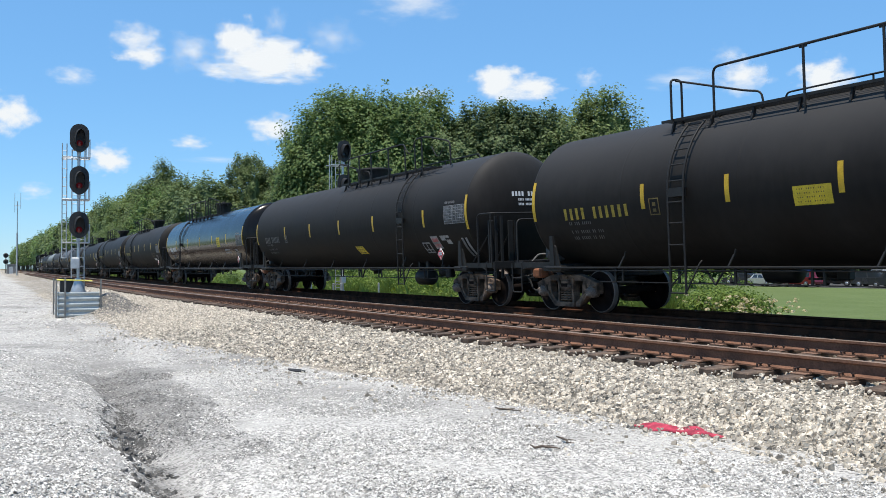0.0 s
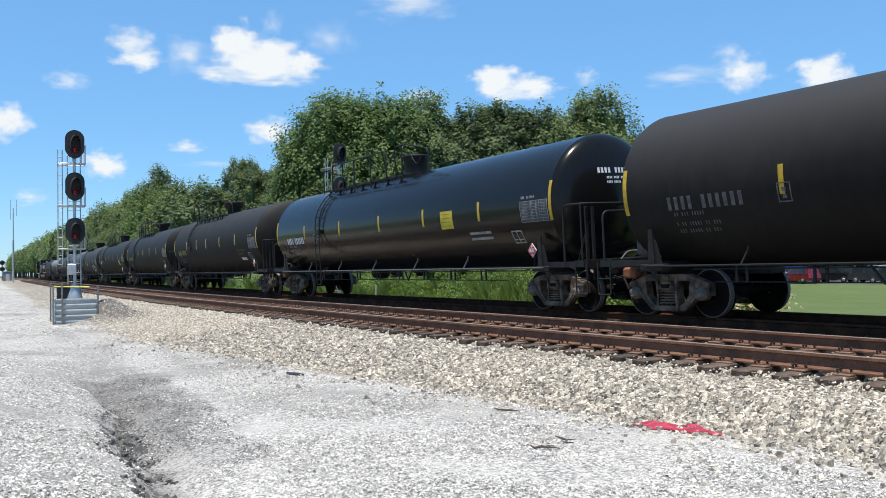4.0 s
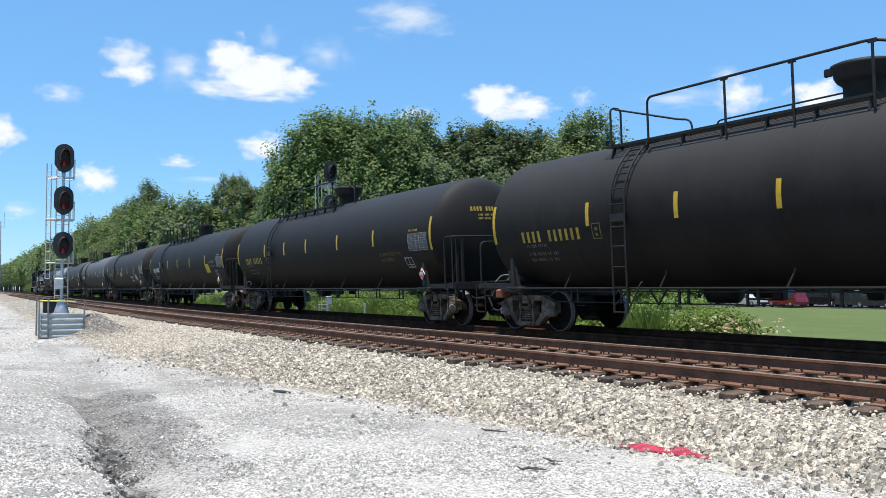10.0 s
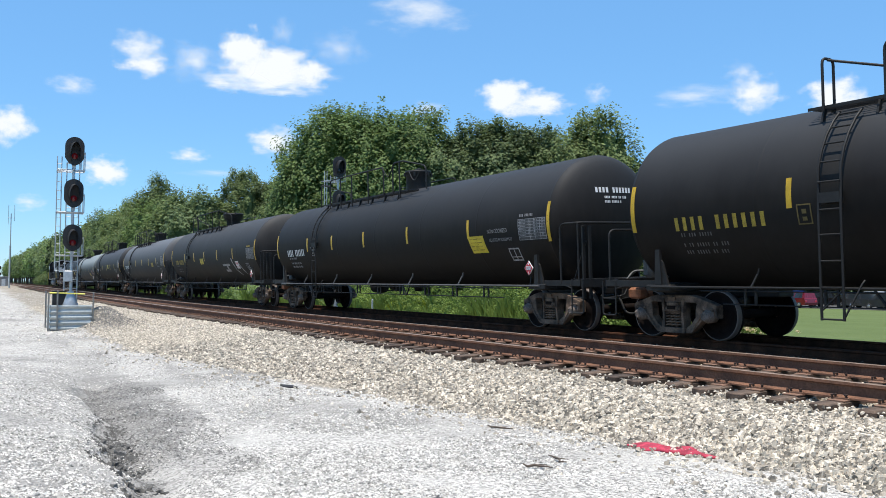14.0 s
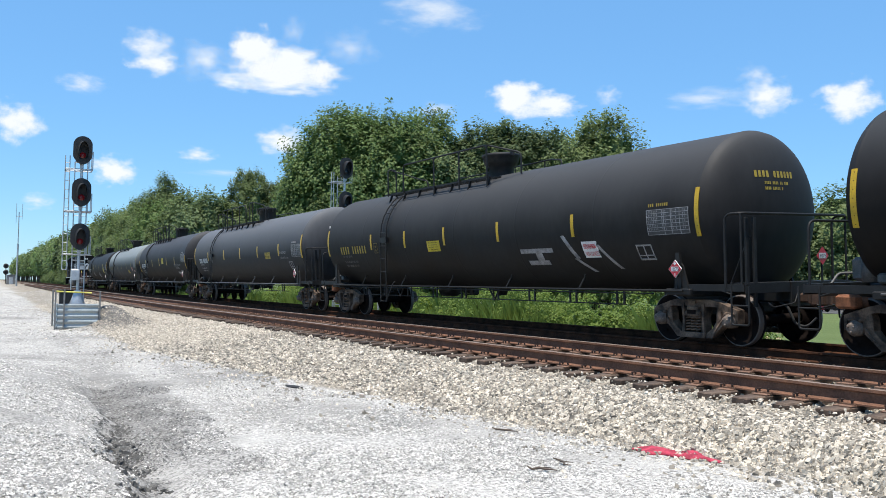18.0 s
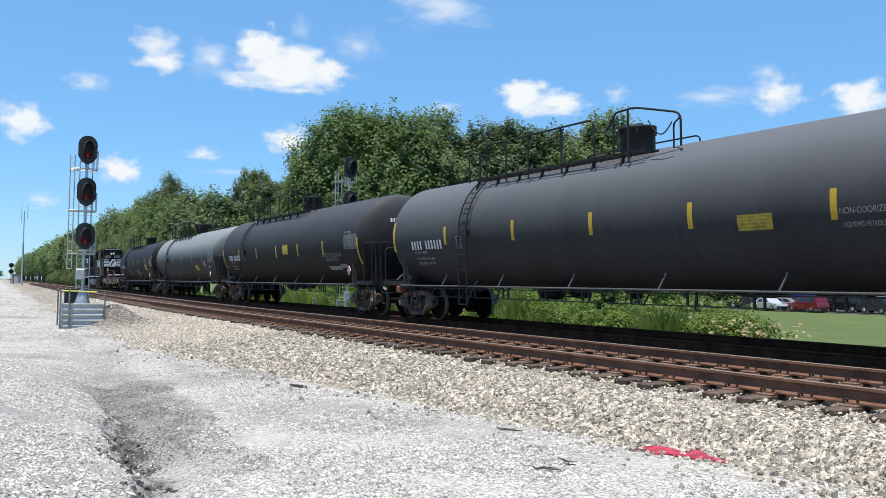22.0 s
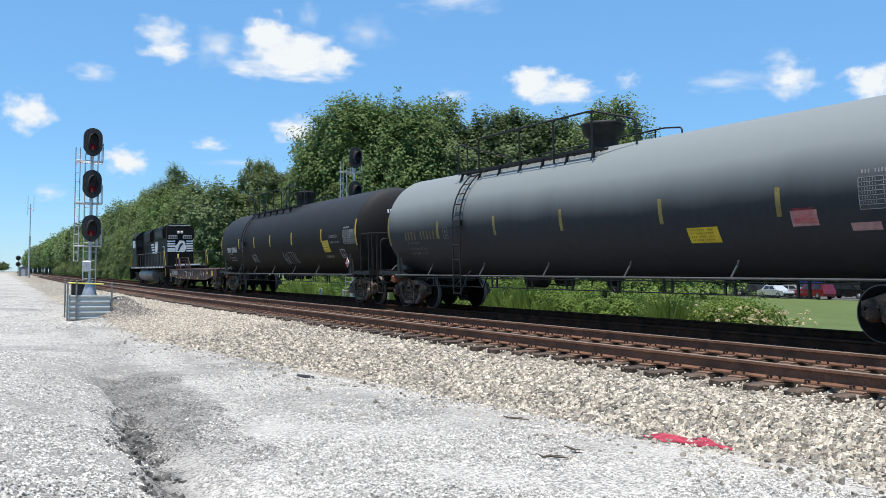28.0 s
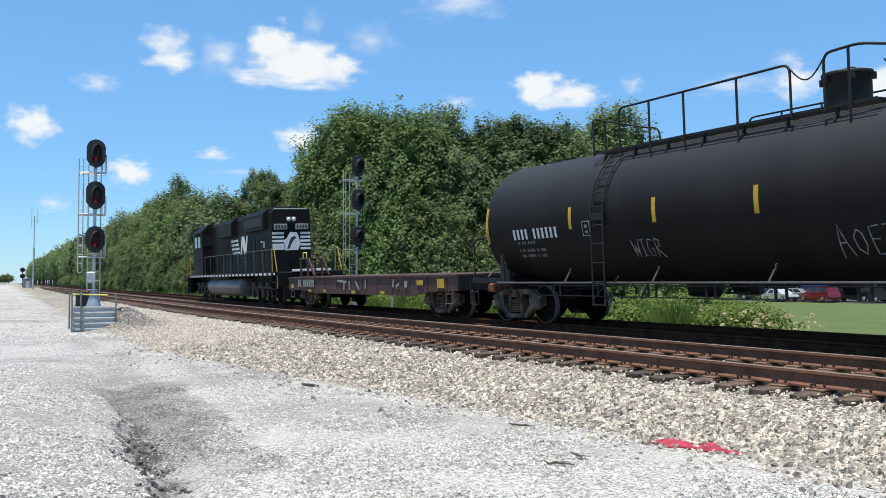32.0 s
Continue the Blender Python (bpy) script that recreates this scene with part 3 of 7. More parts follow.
# ---- the train ----
TANK_R, TANK_Z = 1.51, 2.42


def set_shell(grow):
    """The tank's radius of the next car; its belly stays at one height."""
    global TANK_R, TANK_Z
    TANK_R, TANK_Z = 1.51 + grow, 2.42 + grow


WHEEL_R = 0.457
SPEED, GAIN = 5.899, 0.0119           # metres a second, and half its growth


def run(t):
    return 0.06 + SPEED * t + GAIN * t * t


def rounded(pts, r=0.12, n=4):
    """A line through pts with its corners rounded."""
    pts = [Vector(p) for p in pts]
    out = [pts[0]]
    for a, b, c in zip(pts, pts[1:], pts[2:]):
        d0, d1 = (a - b), (c - b)
        k = min(r, d0.length * 0.45, d1.length * 0.45)
        p0, p1 = b + d0.normalized() * k, b + d1.normalized() * k
        out += [(p0 * (1 - i / n) ** 2 + b * 2 * (i / n) * (1 - i / n) + p1 * (i / n) ** 2) for i in range(n + 1)]
    return out + [pts[-1]]


def on_tank(x, z, lift=0.004, side=-1):
    """A point of the tank's shell at height z."""
    a = math.asin(max(-1, min(1, (z - TANK_Z) / TANK_R)))
    r = TANK_R + lift
    return (x, side * r * math.cos(a), TANK_Z + r * math.sin(a))


def patch(g, x0, x1, z0, z1, m=0, slant=0.0, lift=0.004, rows=None):
    """A thin panel that follows the shell, with a rim."""
    n = rows or max(1, int((z1 - z0) / 0.12))
    vs = []
    for i in range(n + 1):
        z = z0 + (z1 - z0) * i / n
        sh = slant * (i / n - 0.5)
        vs += [on_tank(x0 + sh, z, lift), on_tank(x1 + sh, z, lift), on_tank(x0 + sh, z, -0.004), on_tank(x1 + sh, z, -0.004)]
    fc = []
    for i in range(n):
        a, b = 4 * i, 4 * i + 4
        fc += [(a, a + 1, b + 1, b), (a + 1, a + 3, b + 3, b + 1), (a, b, b + 2, a + 2)]
    fc += [(0, 2, 3, 1), (4 * n, 4 * n + 1, 4 * n + 3, 4 * n + 2)]
    return g.add(vs, fc, m)


def wording(body, height):
    cu = bpy.data.curves.new("wording", "FONT")
    cu.body, cu.size = body, height * 1.38
    ob = bpy.data.objects.new("wording", cu)
    me = bpy.data.meshes.new_from_object(ob)
    pts, fcs = [tuple(v.co) for v in me.vertices], [tuple(p.vertices) for p in me.polygons]
    bpy.data.meshes.remove(me)
    bpy.data.objects.remove(ob)
    bpy.data.curves.remove(cu)
    return pts, fcs


def tank_words(body, x, z, height, mat, parent, squeeze=1.0, name="stencil"):
    pts, fcs = wording(body, height)
    return part(name, Geo().add([on_tank(x + p[0] * squeeze, z + p[1], 0.006) for p in pts], fcs), mat, parent)


def sign_words(body, at, height, mat, parent, squeeze=1.0, axis="side", name="lettering"):
    """Flat words in the side plane (facing -y) or on an end face (facing +x)."""
    pts, fcs = wording(body, height)
    wide = max(p[0] for p in pts) * squeeze if axis.endswith("mid") else 0
    vs = [(at[0] + p[0] * squeeze - wide / 2, at[1], at[2] + p[1]) if axis.startswith("side") else (at[0], at[1] + p[0] * squeeze - wide / 2, at[2] + p[1]) for p in pts]
    return part(name, Geo().add(vs, fcs), mat, parent)


def marks(g, x, z, height, pattern, m=0, pitch=0.72):
    """Plain bars, one for each character of a line (a blank for a space)."""
    for ch in pattern:
        if ch != " ":
            wd = height * 0.34
            patch(g, x, x + wd, z, z + height, m, lift=0.005, rows=1)
        x += height * pitch
    return g


# -- running gear, shared by all cars --
def wheelset_mesh():
    g = Geo()
    prof = [(-0.07, 0.12), (-0.07, 0.16), (-0.02, 0.20), (-0.01, 0.34), (-0.055, 0.385), (-0.065, WHEEL_R - 0.01), (-0.055, WHEEL_R), (0.04, WHEEL_R + 0.004), (0.052, WHEEL_R + 0.026), (0.07, WHEEL_R + 0.022), (0.075, 0.39), (0.04, 0.36), (0.025, 0.20), (0.07, 0.16), (0.07, 0.12)]
    for sd in (-1, 1):
        g.lathe([(sd * (0.765 - a), r) for a, r in prof], "y", seg=40)
        g.lathe([(sd * 0.832, WHEEL_R - 0.022), (sd * 0.834, WHEEL_R - 0.006), (sd * 0.822, WHEEL_R + 0.002), (sd * 0.73, WHEEL_R + 0.006)], "y", seg=40, m=1)
        for k in range(3):
            a = 2.094 * k
            g.box((0.30 * math.cos(a), sd * 0.795, 0.30 * math.sin(a)), (0.035, 0.012, 0.035))
    g.lathe([(-1.05, 0.0), (-1.05, 0.07), (-0.85, 0.08), (-0.7, 0.085), (0.7, 0.085), (0.85, 0.08), (1.05, 0.07), (1.05, 0.0)], "y", seg=14)
    return g.mesh("wheelset", WHEEL, TREAD)


def side_frame_mesh():
    """Cast truck side: arched chord, two diagonal arms, columns, spring seat and the jaws over the bearings."""
    g = Geo()

    def cast(outline, y0, y1, b=0.014):
        # a plate whose outer edges are rounded off
        cx, cz = sum(q[0] for q in outline) / len(outline), sum(q[1] for q in outline) / len(outline)
        n = len(outline)
        inner = []
        for x, z in outline:
            d = Vector((cx - x, cz - z))
            d = d / max(d.length, 1e-6) * b
            inner.append((x + d.x, z + d.y))
        vs = [(x, y0, z) for x, z in inner] + [(x, y0 + b, z) for x, z in outline] + [(x, y1 - b, z) for x, z in outline] + [(x, y1, z) for x, z in inner]
        fc = [tuple(range(n)), tuple(range(4 * n - 1, 3 * n - 1, -1))]
        for r in range(3):
            fc += [(r * n + i, r * n + (i + 1) % n, (r + 1) * n + (i + 1) % n, (r + 1) * n + i) for i in range(n)]
        g.add(vs, fc)
    y0, y1 = -0.09, 0.09
    cast([(-0.62, 0.70), (0.62, 0.70), (0.60, 0.80), (0.45, 0.83), (-0.45, 0.83), (-0.60, 0.80)], y0, y1)
    for sd in (-1, 1):
        cast([(sd * 0.55, 0.69), (sd * 0.60, 0.80), (sd * 0.86, 0.72), (sd * 1.05, 0.655), (sd * 1.05, 0.575), (sd * 0.72, 0.60)], y0, y1)
        cast([(sd * 0.60, 0.71), (sd * 0.72, 0.64), (sd * 0.735, 0.50), (sd * 0.64, 0.40), (sd * 0.545, 0.42), (sd * 0.555, 0.60)], y0, y1, 0.008)
        cast([(sd * 0.735, 0.52), (sd * 0.70, 0.37), (sd * 0.43, 0.125), (sd * 0.27, 0.125), (sd * 0.32, 0.225), (sd * 0.44, 0.30), (sd * 0.545, 0.43)], y0, y1, 0.008)
        cast([(sd * 0.215, 0.20), (sd * 0.285, 0.20), (sd * 0.26, 0.46), (sd * 0.29, 0.76), (sd * 0.215, 0.76)], y0 - 0.02, y1, 0.008)
        cast([(sd * 0.985, 0.60), (sd * 1.05, 0.62), (sd * 1.045, 0.42), (sd * 0.995, 0.42)], y0, y1)
        cast([(sd * 0.66, 0.46), (sd * 0.715, 0.42), (sd * 0.735, 0.62), (sd * 0.66, 0.64)], y0, y1)
        g.box((sd * 0.855, 0, 0.585), (0.25, 0.21, 0.07), bevel=0.02)                      # bearing adapter
        g.tube([(sd * 0.47, -0.09, 0.20), (sd * 0.69, -0.09, 0.46)], 0.02, seg=6)        # rib along the arm
    cast([(-0.30, 0.125), (0.30, 0.125), (0.31, 0.225), (-0.31, 0.225)], y0 - 0.05, y1 + 0.04)
    # bolster end over the springs, with its round opening
    g.box((0, -0.03, 0.565), (0.38, 0.22, 0.13), bevel=0.03).box((0, -0.05, 0.665), (0.28, 0.18, 0.08), bevel=0.02)
    g.box((0, -0.145, 0.60), (0.20, 0.02, 0.07), m=1).box((0.0, -0.11, 0.775), (0.16, 0.03, 0.05), m=0)
    for x in (-0.15, 0.15):
        g.lathe([(-0.155, 0.0), (-0.155, 0.022), (-0.13, 0.022)], "y", at=(x, 0, 0.55), seg=8)
    return g.mesh("side_frame", CAST, WHEEL)


def spring_mesh():
    g = Geo()
    for x in (-0.125, 0.0, 0.125):
        n = 40
        g.tube([(x + 0.062 * math.cos(i * 0.785), -0.06 + 0.062 * math.sin(i * 0.785), 0.235 + 0.27 * i / n) for i in range(n + 1)], 0.016, seg=5)
        g.lathe([(0.23, 0.05), (0.50, 0.05)], "z", at=(x, 0.03, 0), seg=8)
    return g.mesh("coil_spring", CAST)


def bearing_mesh():
    g = Geo().lathe([(-1.20, 0.0), (-1.20, 0.05), (-1.185, 0.09), (-1.13, 0.10), (-1.11, 0.125), (-0.94, 0.125), (-0.92, 0.10)], "y", seg=18)
    for k in range(3):
        a = k * 2.094 + 0.5
        g.lathe([(-1.215, 0.0), (-1.215, 0.018), (-1.19, 0.018)], "y", at=(0.055 * math.cos(a), 0, 0.055 * math.sin(a)), seg=6)
    return g


def bolster_mesh():
    g = Geo().box((0, 0, 0.62), (0.42, 2.15, 0.2), bevel=0.04).box((0, 0, 0.76), (0.5, 0.5, 0.1), bevel=0.03)
    for sd in (-1, 1):
        g.box((0.42 * sd, 0, 0.42), (0.1, 1.5, 0.12), bevel=0.02)          # brake beams
        for e in (-0.76, 0.76):
            g.box((0.47 * sd, e, 0.46), (0.08, 0.1, 0.3), turn=(0, 12 * sd, 0), bevel=0.02)
        g.tube([(0.42 * sd, 0, 0.5), (0.2 * sd, 0.15, 0.8)], 0.025, seg=6)
    return g.mesh("bolster", STEEL)


WHEELSET, SIDE_FRAME, SPRINGS, BOLSTER = wheelset_mesh(), side_frame_mesh(), spring_mesh(), bolster_mesh()
BEARING = bearing_mesh().mesh("bearing", CAPSTEEL)
BEARING_TAN = bearing_mesh().mesh("bearing", GREASE)
AXLES = []


def truck(parent, x, base=1.71, tan=False):
    """A two-axle bogie; the wheelsets turn."""
    tr = part("truck", BOLSTER, STEEL, parent, "dusty cast steel bogie", at=pose(x, 0, 0))
    for sd in (-1, 1):
        part("side_frame", SIDE_FRAME, STEEL, tr, at=pose(0, sd * 1.0, 0, 0, 0, 0))
        part("coil_spring", SPRINGS, STEEL, tr, at=pose(0, sd * 1.0, 0))
    for dx in (-base / 2, base / 2):
        ax = part("wheelset", WHEELSET, WHEEL, tr, "", at=pose(dx, 0, WHEEL_R))
        AXLES.append((ax, dx))
        for sd in (0, 180):
            part("bearing", BEARING_TAN if tan else BEARING, STEEL, tr, at=pose(dx, 0, WHEEL_R, 0, 0, sd))
    return tr


def coupler_mesh(mat):
    g = Geo().box((0.30, 0, 0.86), (0.7, 0.14, 0.17), bevel=0.03)
    g.box((0.72, -0.09, 0.86), (0.26, 0.12, 0.28), bevel=0.05, turn=(0, 0, 18)).box((0.74, 0.10, 0.86), (0.2, 0.1, 0.26), bevel=0.04, turn=(0, 0, -25))
    g.box((0.60, 0, 0.86), (0.16, 0.3, 0.26), bevel=0.04)
    return g.mesh("coupler", mat)


COUPLER = coupler_mesh(GREASE)
HOSE = Geo().tube(rounded([(0.35, -0.35, 0.78), (0.5, -0.35, 0.72), (0.62, -0.3, 0.4), (0.78, -0.2, 0.36), (0.9, -0.1, 0.52)], 0.12), 0.024, seg=6).mesh("air_hose", RUBBER)
TRAIN = []          # (thing, place of its middle along the track at the start)


def end_gear(car, x, face, rail_mat, dark, near=0.86):
    """Draft sill, coupler, end platform, crossover rail and grab irons at one end; face is +1 or -1 along x."""
    def at(px, py, pz):
        return (x + face * px, py, pz)
    part("draft_sill", Geo().box(at(-0.1, 0, 0.95), (3.2, 0.42, 0.34), bevel=0.02).box(at(1.52, 0, 0.93), (0.06, 0.6, 0.44), bevel=0.01), dark, car)
    part("end_platform", Geo().box(at(1.36, 0, 1.12), (0.32, 2.7, 0.05)).box(at(1.20, 0, 1.05), (0.05, 2.8, 0.2)).box(at(1.52, 0, 1.05), (0.03, 2.8, 0.16)).box(at(0.75, -1.38, 1.06), (1.5, 0.08, 0.12)).box(at(0.75, 1.38, 1.06), (1.5, 0.08, 0.12)), dark, car)
    cp = part("coupler", COUPLER, GREASE, car, "rusty cast knuckle coupler", at=pose(x + face * 1.22, 0, 0, 0, 0, 0 if face > 0 else 180))
    part("air_hose", HOSE, RUBBER, car, at=pose(x + face * 1.0, 0, 0, 0, 0, 0 if face > 0 else 180))
    if face > 0:
        g = Geo().tube(rounded([at(near, -1.42, 1.05), at(near, -1.42, 2.34), at(1.46, -1.40, 2.34), at(1.46, 1.40, 2.34), at(near, 1.42, 2.34), at(near, 1.42, 1.05)], 0.16), 0.024)
        for y in (-1.38, 1.38):
            g.tube([at(1.42, y, 1.1), at(1.42, y, 2.34)], 0.02)
        part("crossover_rail", g, rail_mat, car, "bent pipe safety rail round the platform")
        g = Geo()
        for dx in (0, 0.13):
            g.box(at(1.40 + dx * 0.4, -1.22 + dx, 1.50), (0.05, 0.07, 1.55), bevel=0.006)
        g.tube([at(1.40, -1.15, 1.95), at(0.95, -1.12, 1.12)], 0.02, seg=6)
        part("brake_stand", g, dark, car, "flat upright brake stand with a raking brace")
    else:
        g = Geo().tube(rounded([at(1.42, -1.38, 1.1), at(1.42, -1.38, 2.14), at(1.42, 1.38, 2.14), at(1.42, 1.38, 1.1)], 0.16), 0.022)
        part("crossover_rail", g, rail_mat, car, "bent pipe safety rail")
    for sd in (-1, 1):
        g = Geo().tube(rounded([at(1.22, sd * 1.42, 1.10), at(1.22, sd * 1.42, 0.43), at(1.60, sd * 1.42, 0.43), at(1.60, sd * 1.42, 1.10)], 0.05), 0.018, seg=6)
        g.tube([at(1.22, sd * 1.42, 0.76), at(1.60, sd * 1.42, 0.76)], 0.016, seg=6).tube([at(1.22, sd * 1.42, 0.95), at(0.85, sd * 1.40, 1.05)], 0.014, seg=6)
        part("sill_step", g, rail_mat, car, "bent steel stirrup step")
        g = Geo().tube(rounded([at(1.60, sd * 0.95, 0.80), at(1.66, sd * 0.9, 0.72), at(1.66, sd * 0.35, 0.78), at(1.60, sd * 0.2, 0.95)], 0.05), 0.014, seg=6)
        part("uncoupling_lever", g, rail_mat, car)
    if face < 0:
        g = Geo().box(at(0.62, -0.55, 1.30), (0.42, 0.34, 0.26), bevel=0.04).box(at(0.95, -0.70, 1.36), (0.26, 0.28, 0.38), bevel=0.05).box(at(0.40, -0.95, 1.22), (0.2, 0.24, 0.16), bevel=0.03)
        g.lathe([(1.16, 0.0), (1.16, 0.14), (1.52, 0.14), (1.56, 0.08), (1.56, 0.0)], "z", at=at(0.72, -0.85, 0), seg=12)
        g.tube(rounded([at(1.1, -0.7, 1.3), at(1.25, -0.9, 1.3), at(1.25, -1.1, 1.12)], 0.08), 0.022, seg=6).tube([at(0.3, -0.5, 1.26), at(-0.3, -0.5, 1.2)], 0.025, seg=6)
        part("brake_valve", g, VALVE, car, "grey air brake valve with pipes")
        g = Geo().box(at(0.98, -1.05, 0.86), (0.34, 0.26, 0.22), bevel=0.04).lathe([(-0.2, 0.0), (-0.2, 0.09), (0.2, 0.09), (0.2, 0.0)], "x", at=at(1.0, -0.78, 0.84), seg=12)
        part("slack_adjuster", g, RUSTY, car, "rust-red cast adjuster under the platform")
    # bolster saddle: upright webs that hold the tank over the bogie
    g = Geo()
    for sd in (-1, 1):
        v = [(x - face * 0.09, sd * 1.47, 0.98), (x + face * 0.09, sd * 1.47, 0.98), (x + face * 0.05, sd * 1.47, 1.70), (x - face * 0.05, sd * 1.47, 1.70)]
        vi = [(a, sd * 1.36, c) for a, b, c in v[:2]] + [(a, sd * 1.42, c) for a, b, c in v[2:]]
        g.add(v + vi, [(0, 1, 2, 3), (4, 7, 6, 5), (0, 3, 7, 4), (1, 5, 6, 2), (3, 2, 6, 7)])
        g.box((x, sd * 1.30, 0.98), (0.62, 0.36, 0.12), bevel=0.015)
        g.plate([(x + 0.06, 1.02), (x + 0.24, 1.02), (x + 0.10, 1.46), (x + 0.06, 1.50)], sd * 1.44, sd * 1.40)
    g.box((x, 0, 0.98), (0.5, 2.6, 0.18), bevel=0.02)
    part("saddle", g, dark, car, "welded tank saddle plate")


def ladder(car, x, rail_mat):
    """A side ladder that climbs over the curve of the tank to the walkway."""
    g = Geo()
    for dx in (-0.19, 0.19):
        arc = [(x + dx, -1.62, 0.52), (x + dx, -1.62, 1.05), (x + dx, -1.62, 2.2), (x + dx, -1.60, 2.6)]
        for a in (14, 24, 34, 44, 52):
            r = TANK_R + 0.10
            arc.append((x + dx, -r * math.cos(radians(a)), TANK_Z + r * math.sin(radians(a))))
        g.tube(arc, 0.022, seg=6)
    for z in (0.54, 1.02, 1.42, 1.82, 2.2):
        g.tube([(x - 0.19, -1.62, z), (x + 0.19, -1.62, z)], 0.015, seg=6)
    for a in (6, 17, 28, 39, 50):
        r = TANK_R + 0.09
        g.tube([(x - 0.19, -r * math.cos(radians(a)), TANK_Z + r * math.sin(radians(a))), (x + 0.19, -r * math.cos(radians(a)), TANK_Z + r * math.sin(radians(a)))], 0.015, seg=6)
    g.box((x, -1.58, 2.38), (0.36, 0.1, 0.16))
    g.tube([(x - 0.19, -1.62, 0.66), (x + 0.12, -1.5, 1.0)], 0.014, seg=5).tube([(x + 0.19, -1.62, 0.56), (x + 0.42, -1.5, 1.08), (x + 0.42, -1.44, 1.12)], 0.016, seg=5)
    part("side_ladder", g, rail_mat, car, "black steel ladder bent over the tank")


def walkway(car, kind, dark, shift, man, squat=False):
    """Top walkway with rails from the ladder past the manway in the middle."""
    top = TANK_Z + TANK_R
    g = Geo()
    a, b = -4.95 + shift, (1.15 if kind == "u" else 1.75) + shift
    for y in (-0.98, -0.92, -0.86, -0.80, -0.74):
        g.box(((a + b) / 2, y, top - 0.135), (b - a, 0.014, 0.03))
    g.box(((a + b) / 2, -1.05, top - 0.14), (b - a, 0.02, 0.05)).box(((a + b) / 2, -0.68, top - 0.14), (b - a, 0.02, 0.05))
    x = a + 0.2
    while x < b:
        g.box((x, -0.94, top - 0.27), (0.04, 0.06, 0.26), turn=(-20, 0, 0)).box((x, -0.70, top - 0.20), (0.04, 0.04, 0.14))
        x += 0.95
    part("walkway", g, dark, car, "grating walkway along the tank top")
    zr = top - 0.2
    g = Geo()

    def P(x, y, z):
        return (x + shift, y, z)
    if kind == "u":
        g.tube(rounded([P(-4.65, -1.08, zr), P(-4.65, -1.08, zr + 0.84), P(-4.65, -0.80, zr + 0.84), P(-4.65, -0.80, zr)], 0.1), 0.023, seg=6)
        g.tube(rounded([P(-4.65, -0.95, zr + 0.82), P(-3.2, -0.66, zr + 0.40), P(-2.95, -0.60, zr + 0.36), P(-2.9, -0.60, zr + 0.08)], 0.14), 0.021, seg=6)
        g.tube(rounded([P(-3.6, -1.08, zr), P(-3.6, -1.08, zr + 0.87), P(1.1, -1.08, zr + 0.87), P(2.1, -0.7, zr + 0.58), P(2.1, -0.7, zr + 0.05)], 0.14), 0.024, seg=7)
        for x in (-1.7, -0.3, 1.1):
            g.tube([P(x, -1.08, zr - 0.15), P(x, -1.08, zr + 0.87)], 0.023, seg=6)
            g.box(P(x, -1.08, zr + 0.85), (0.14, 0.03, 0.06))
        g.tube(rounded([P(-3.5, 0.75, zr), P(-3.5, 0.75, zr + 0.5), P(1.4, 0.75, zr + 0.55), P(2.3, 0.4, zr + 0.42), P(2.3, 0.4, zr)], 0.12), 0.019, seg=6)
        for x in (-1.7, -0.3, 1.1):
            g.tube([P(x, 0.75, zr), P(x, 0.75, zr + 0.53)], 0.018, seg=6)
    else:
        g.tube(rounded([P(-4.95, -1.08, zr), P(-4.95, -1.08, zr + 0.80), P(-4.95, -0.75, zr + 0.80), P(-4.95, -0.75, zr)], 0.08), 0.023, seg=6)
        g.tube(rounded([P(-4.95, -0.92, zr + 0.80), P(-3.75, -0.66, zr + 0.46), P(-3.45, -0.60, zr + 0.42), P(-3.4, -0.60, zr + 0.08)], 0.14), 0.021, seg=6)
        g.tube(rounded([P(-4.1, -1.08, zr), P(-4.1, -1.08, zr + 0.90), P(0.2, -1.08, zr + 0.90), P(0.2, -1.08, zr)], 0.16), 0.023, seg=7)
        for x in (-3.2, -2.25, -0.95):
            g.tube([P(x, -1.08, zr - 0.15), P(x, -1.08, zr + 0.90)], 0.023, seg=6)
        g.tube(rounded([P(0.85, -1.08, zr), P(0.85, -1.08, zr + 0.93), P(1.5, -1.08, zr + 0.95), P(2.55, -0.85, zr + 0.70), P(2.55, -0.85, zr + 0.05)], 0.16), 0.023, seg=7)
        g.tube([P(1.3, -1.08, zr - 0.15), P(1.3, -1.08, zr + 0.94)], 0.023, seg=6)
        g.tube(rounded([P(2.55, -0.85, zr + 0.62), P(2.1, -0.6, zr + 0.56), P(2.1, -0.6, zr + 0.05)], 0.12), 0.019, seg=6)
        g.tube(rounded([P(-2.3, 0.75, zr), P(-2.3, 0.75, zr + 0.5), P(1.5, 0.75, zr + 0.5), P(1.5, 0.75, zr)], 0.15), 0.019, seg=6)
        for x in (-1.5, -0.6):
            g.tube([P(x, 0.75, zr), P(x, 0.75, zr + 0.5)], 0.019, seg=6)
        for x0, x1, z0, z1 in ((0.2, 0.85, 0.82, 0.85), (1.9, 2.55, 0.62, 0.5)):
            g.tube([P(x0 + (x1 - x0) * i / 8, -1.08, zr + z0 + (z1 - z0) * i / 8 - 0.26 * math.sin(math.pi * i / 8)) for i in range(9)], 0.014, seg=5)
    part("walkway_rail", g, dark, car, "bent pipe handrails round the manway")
    # manway housing
    g = Geo()
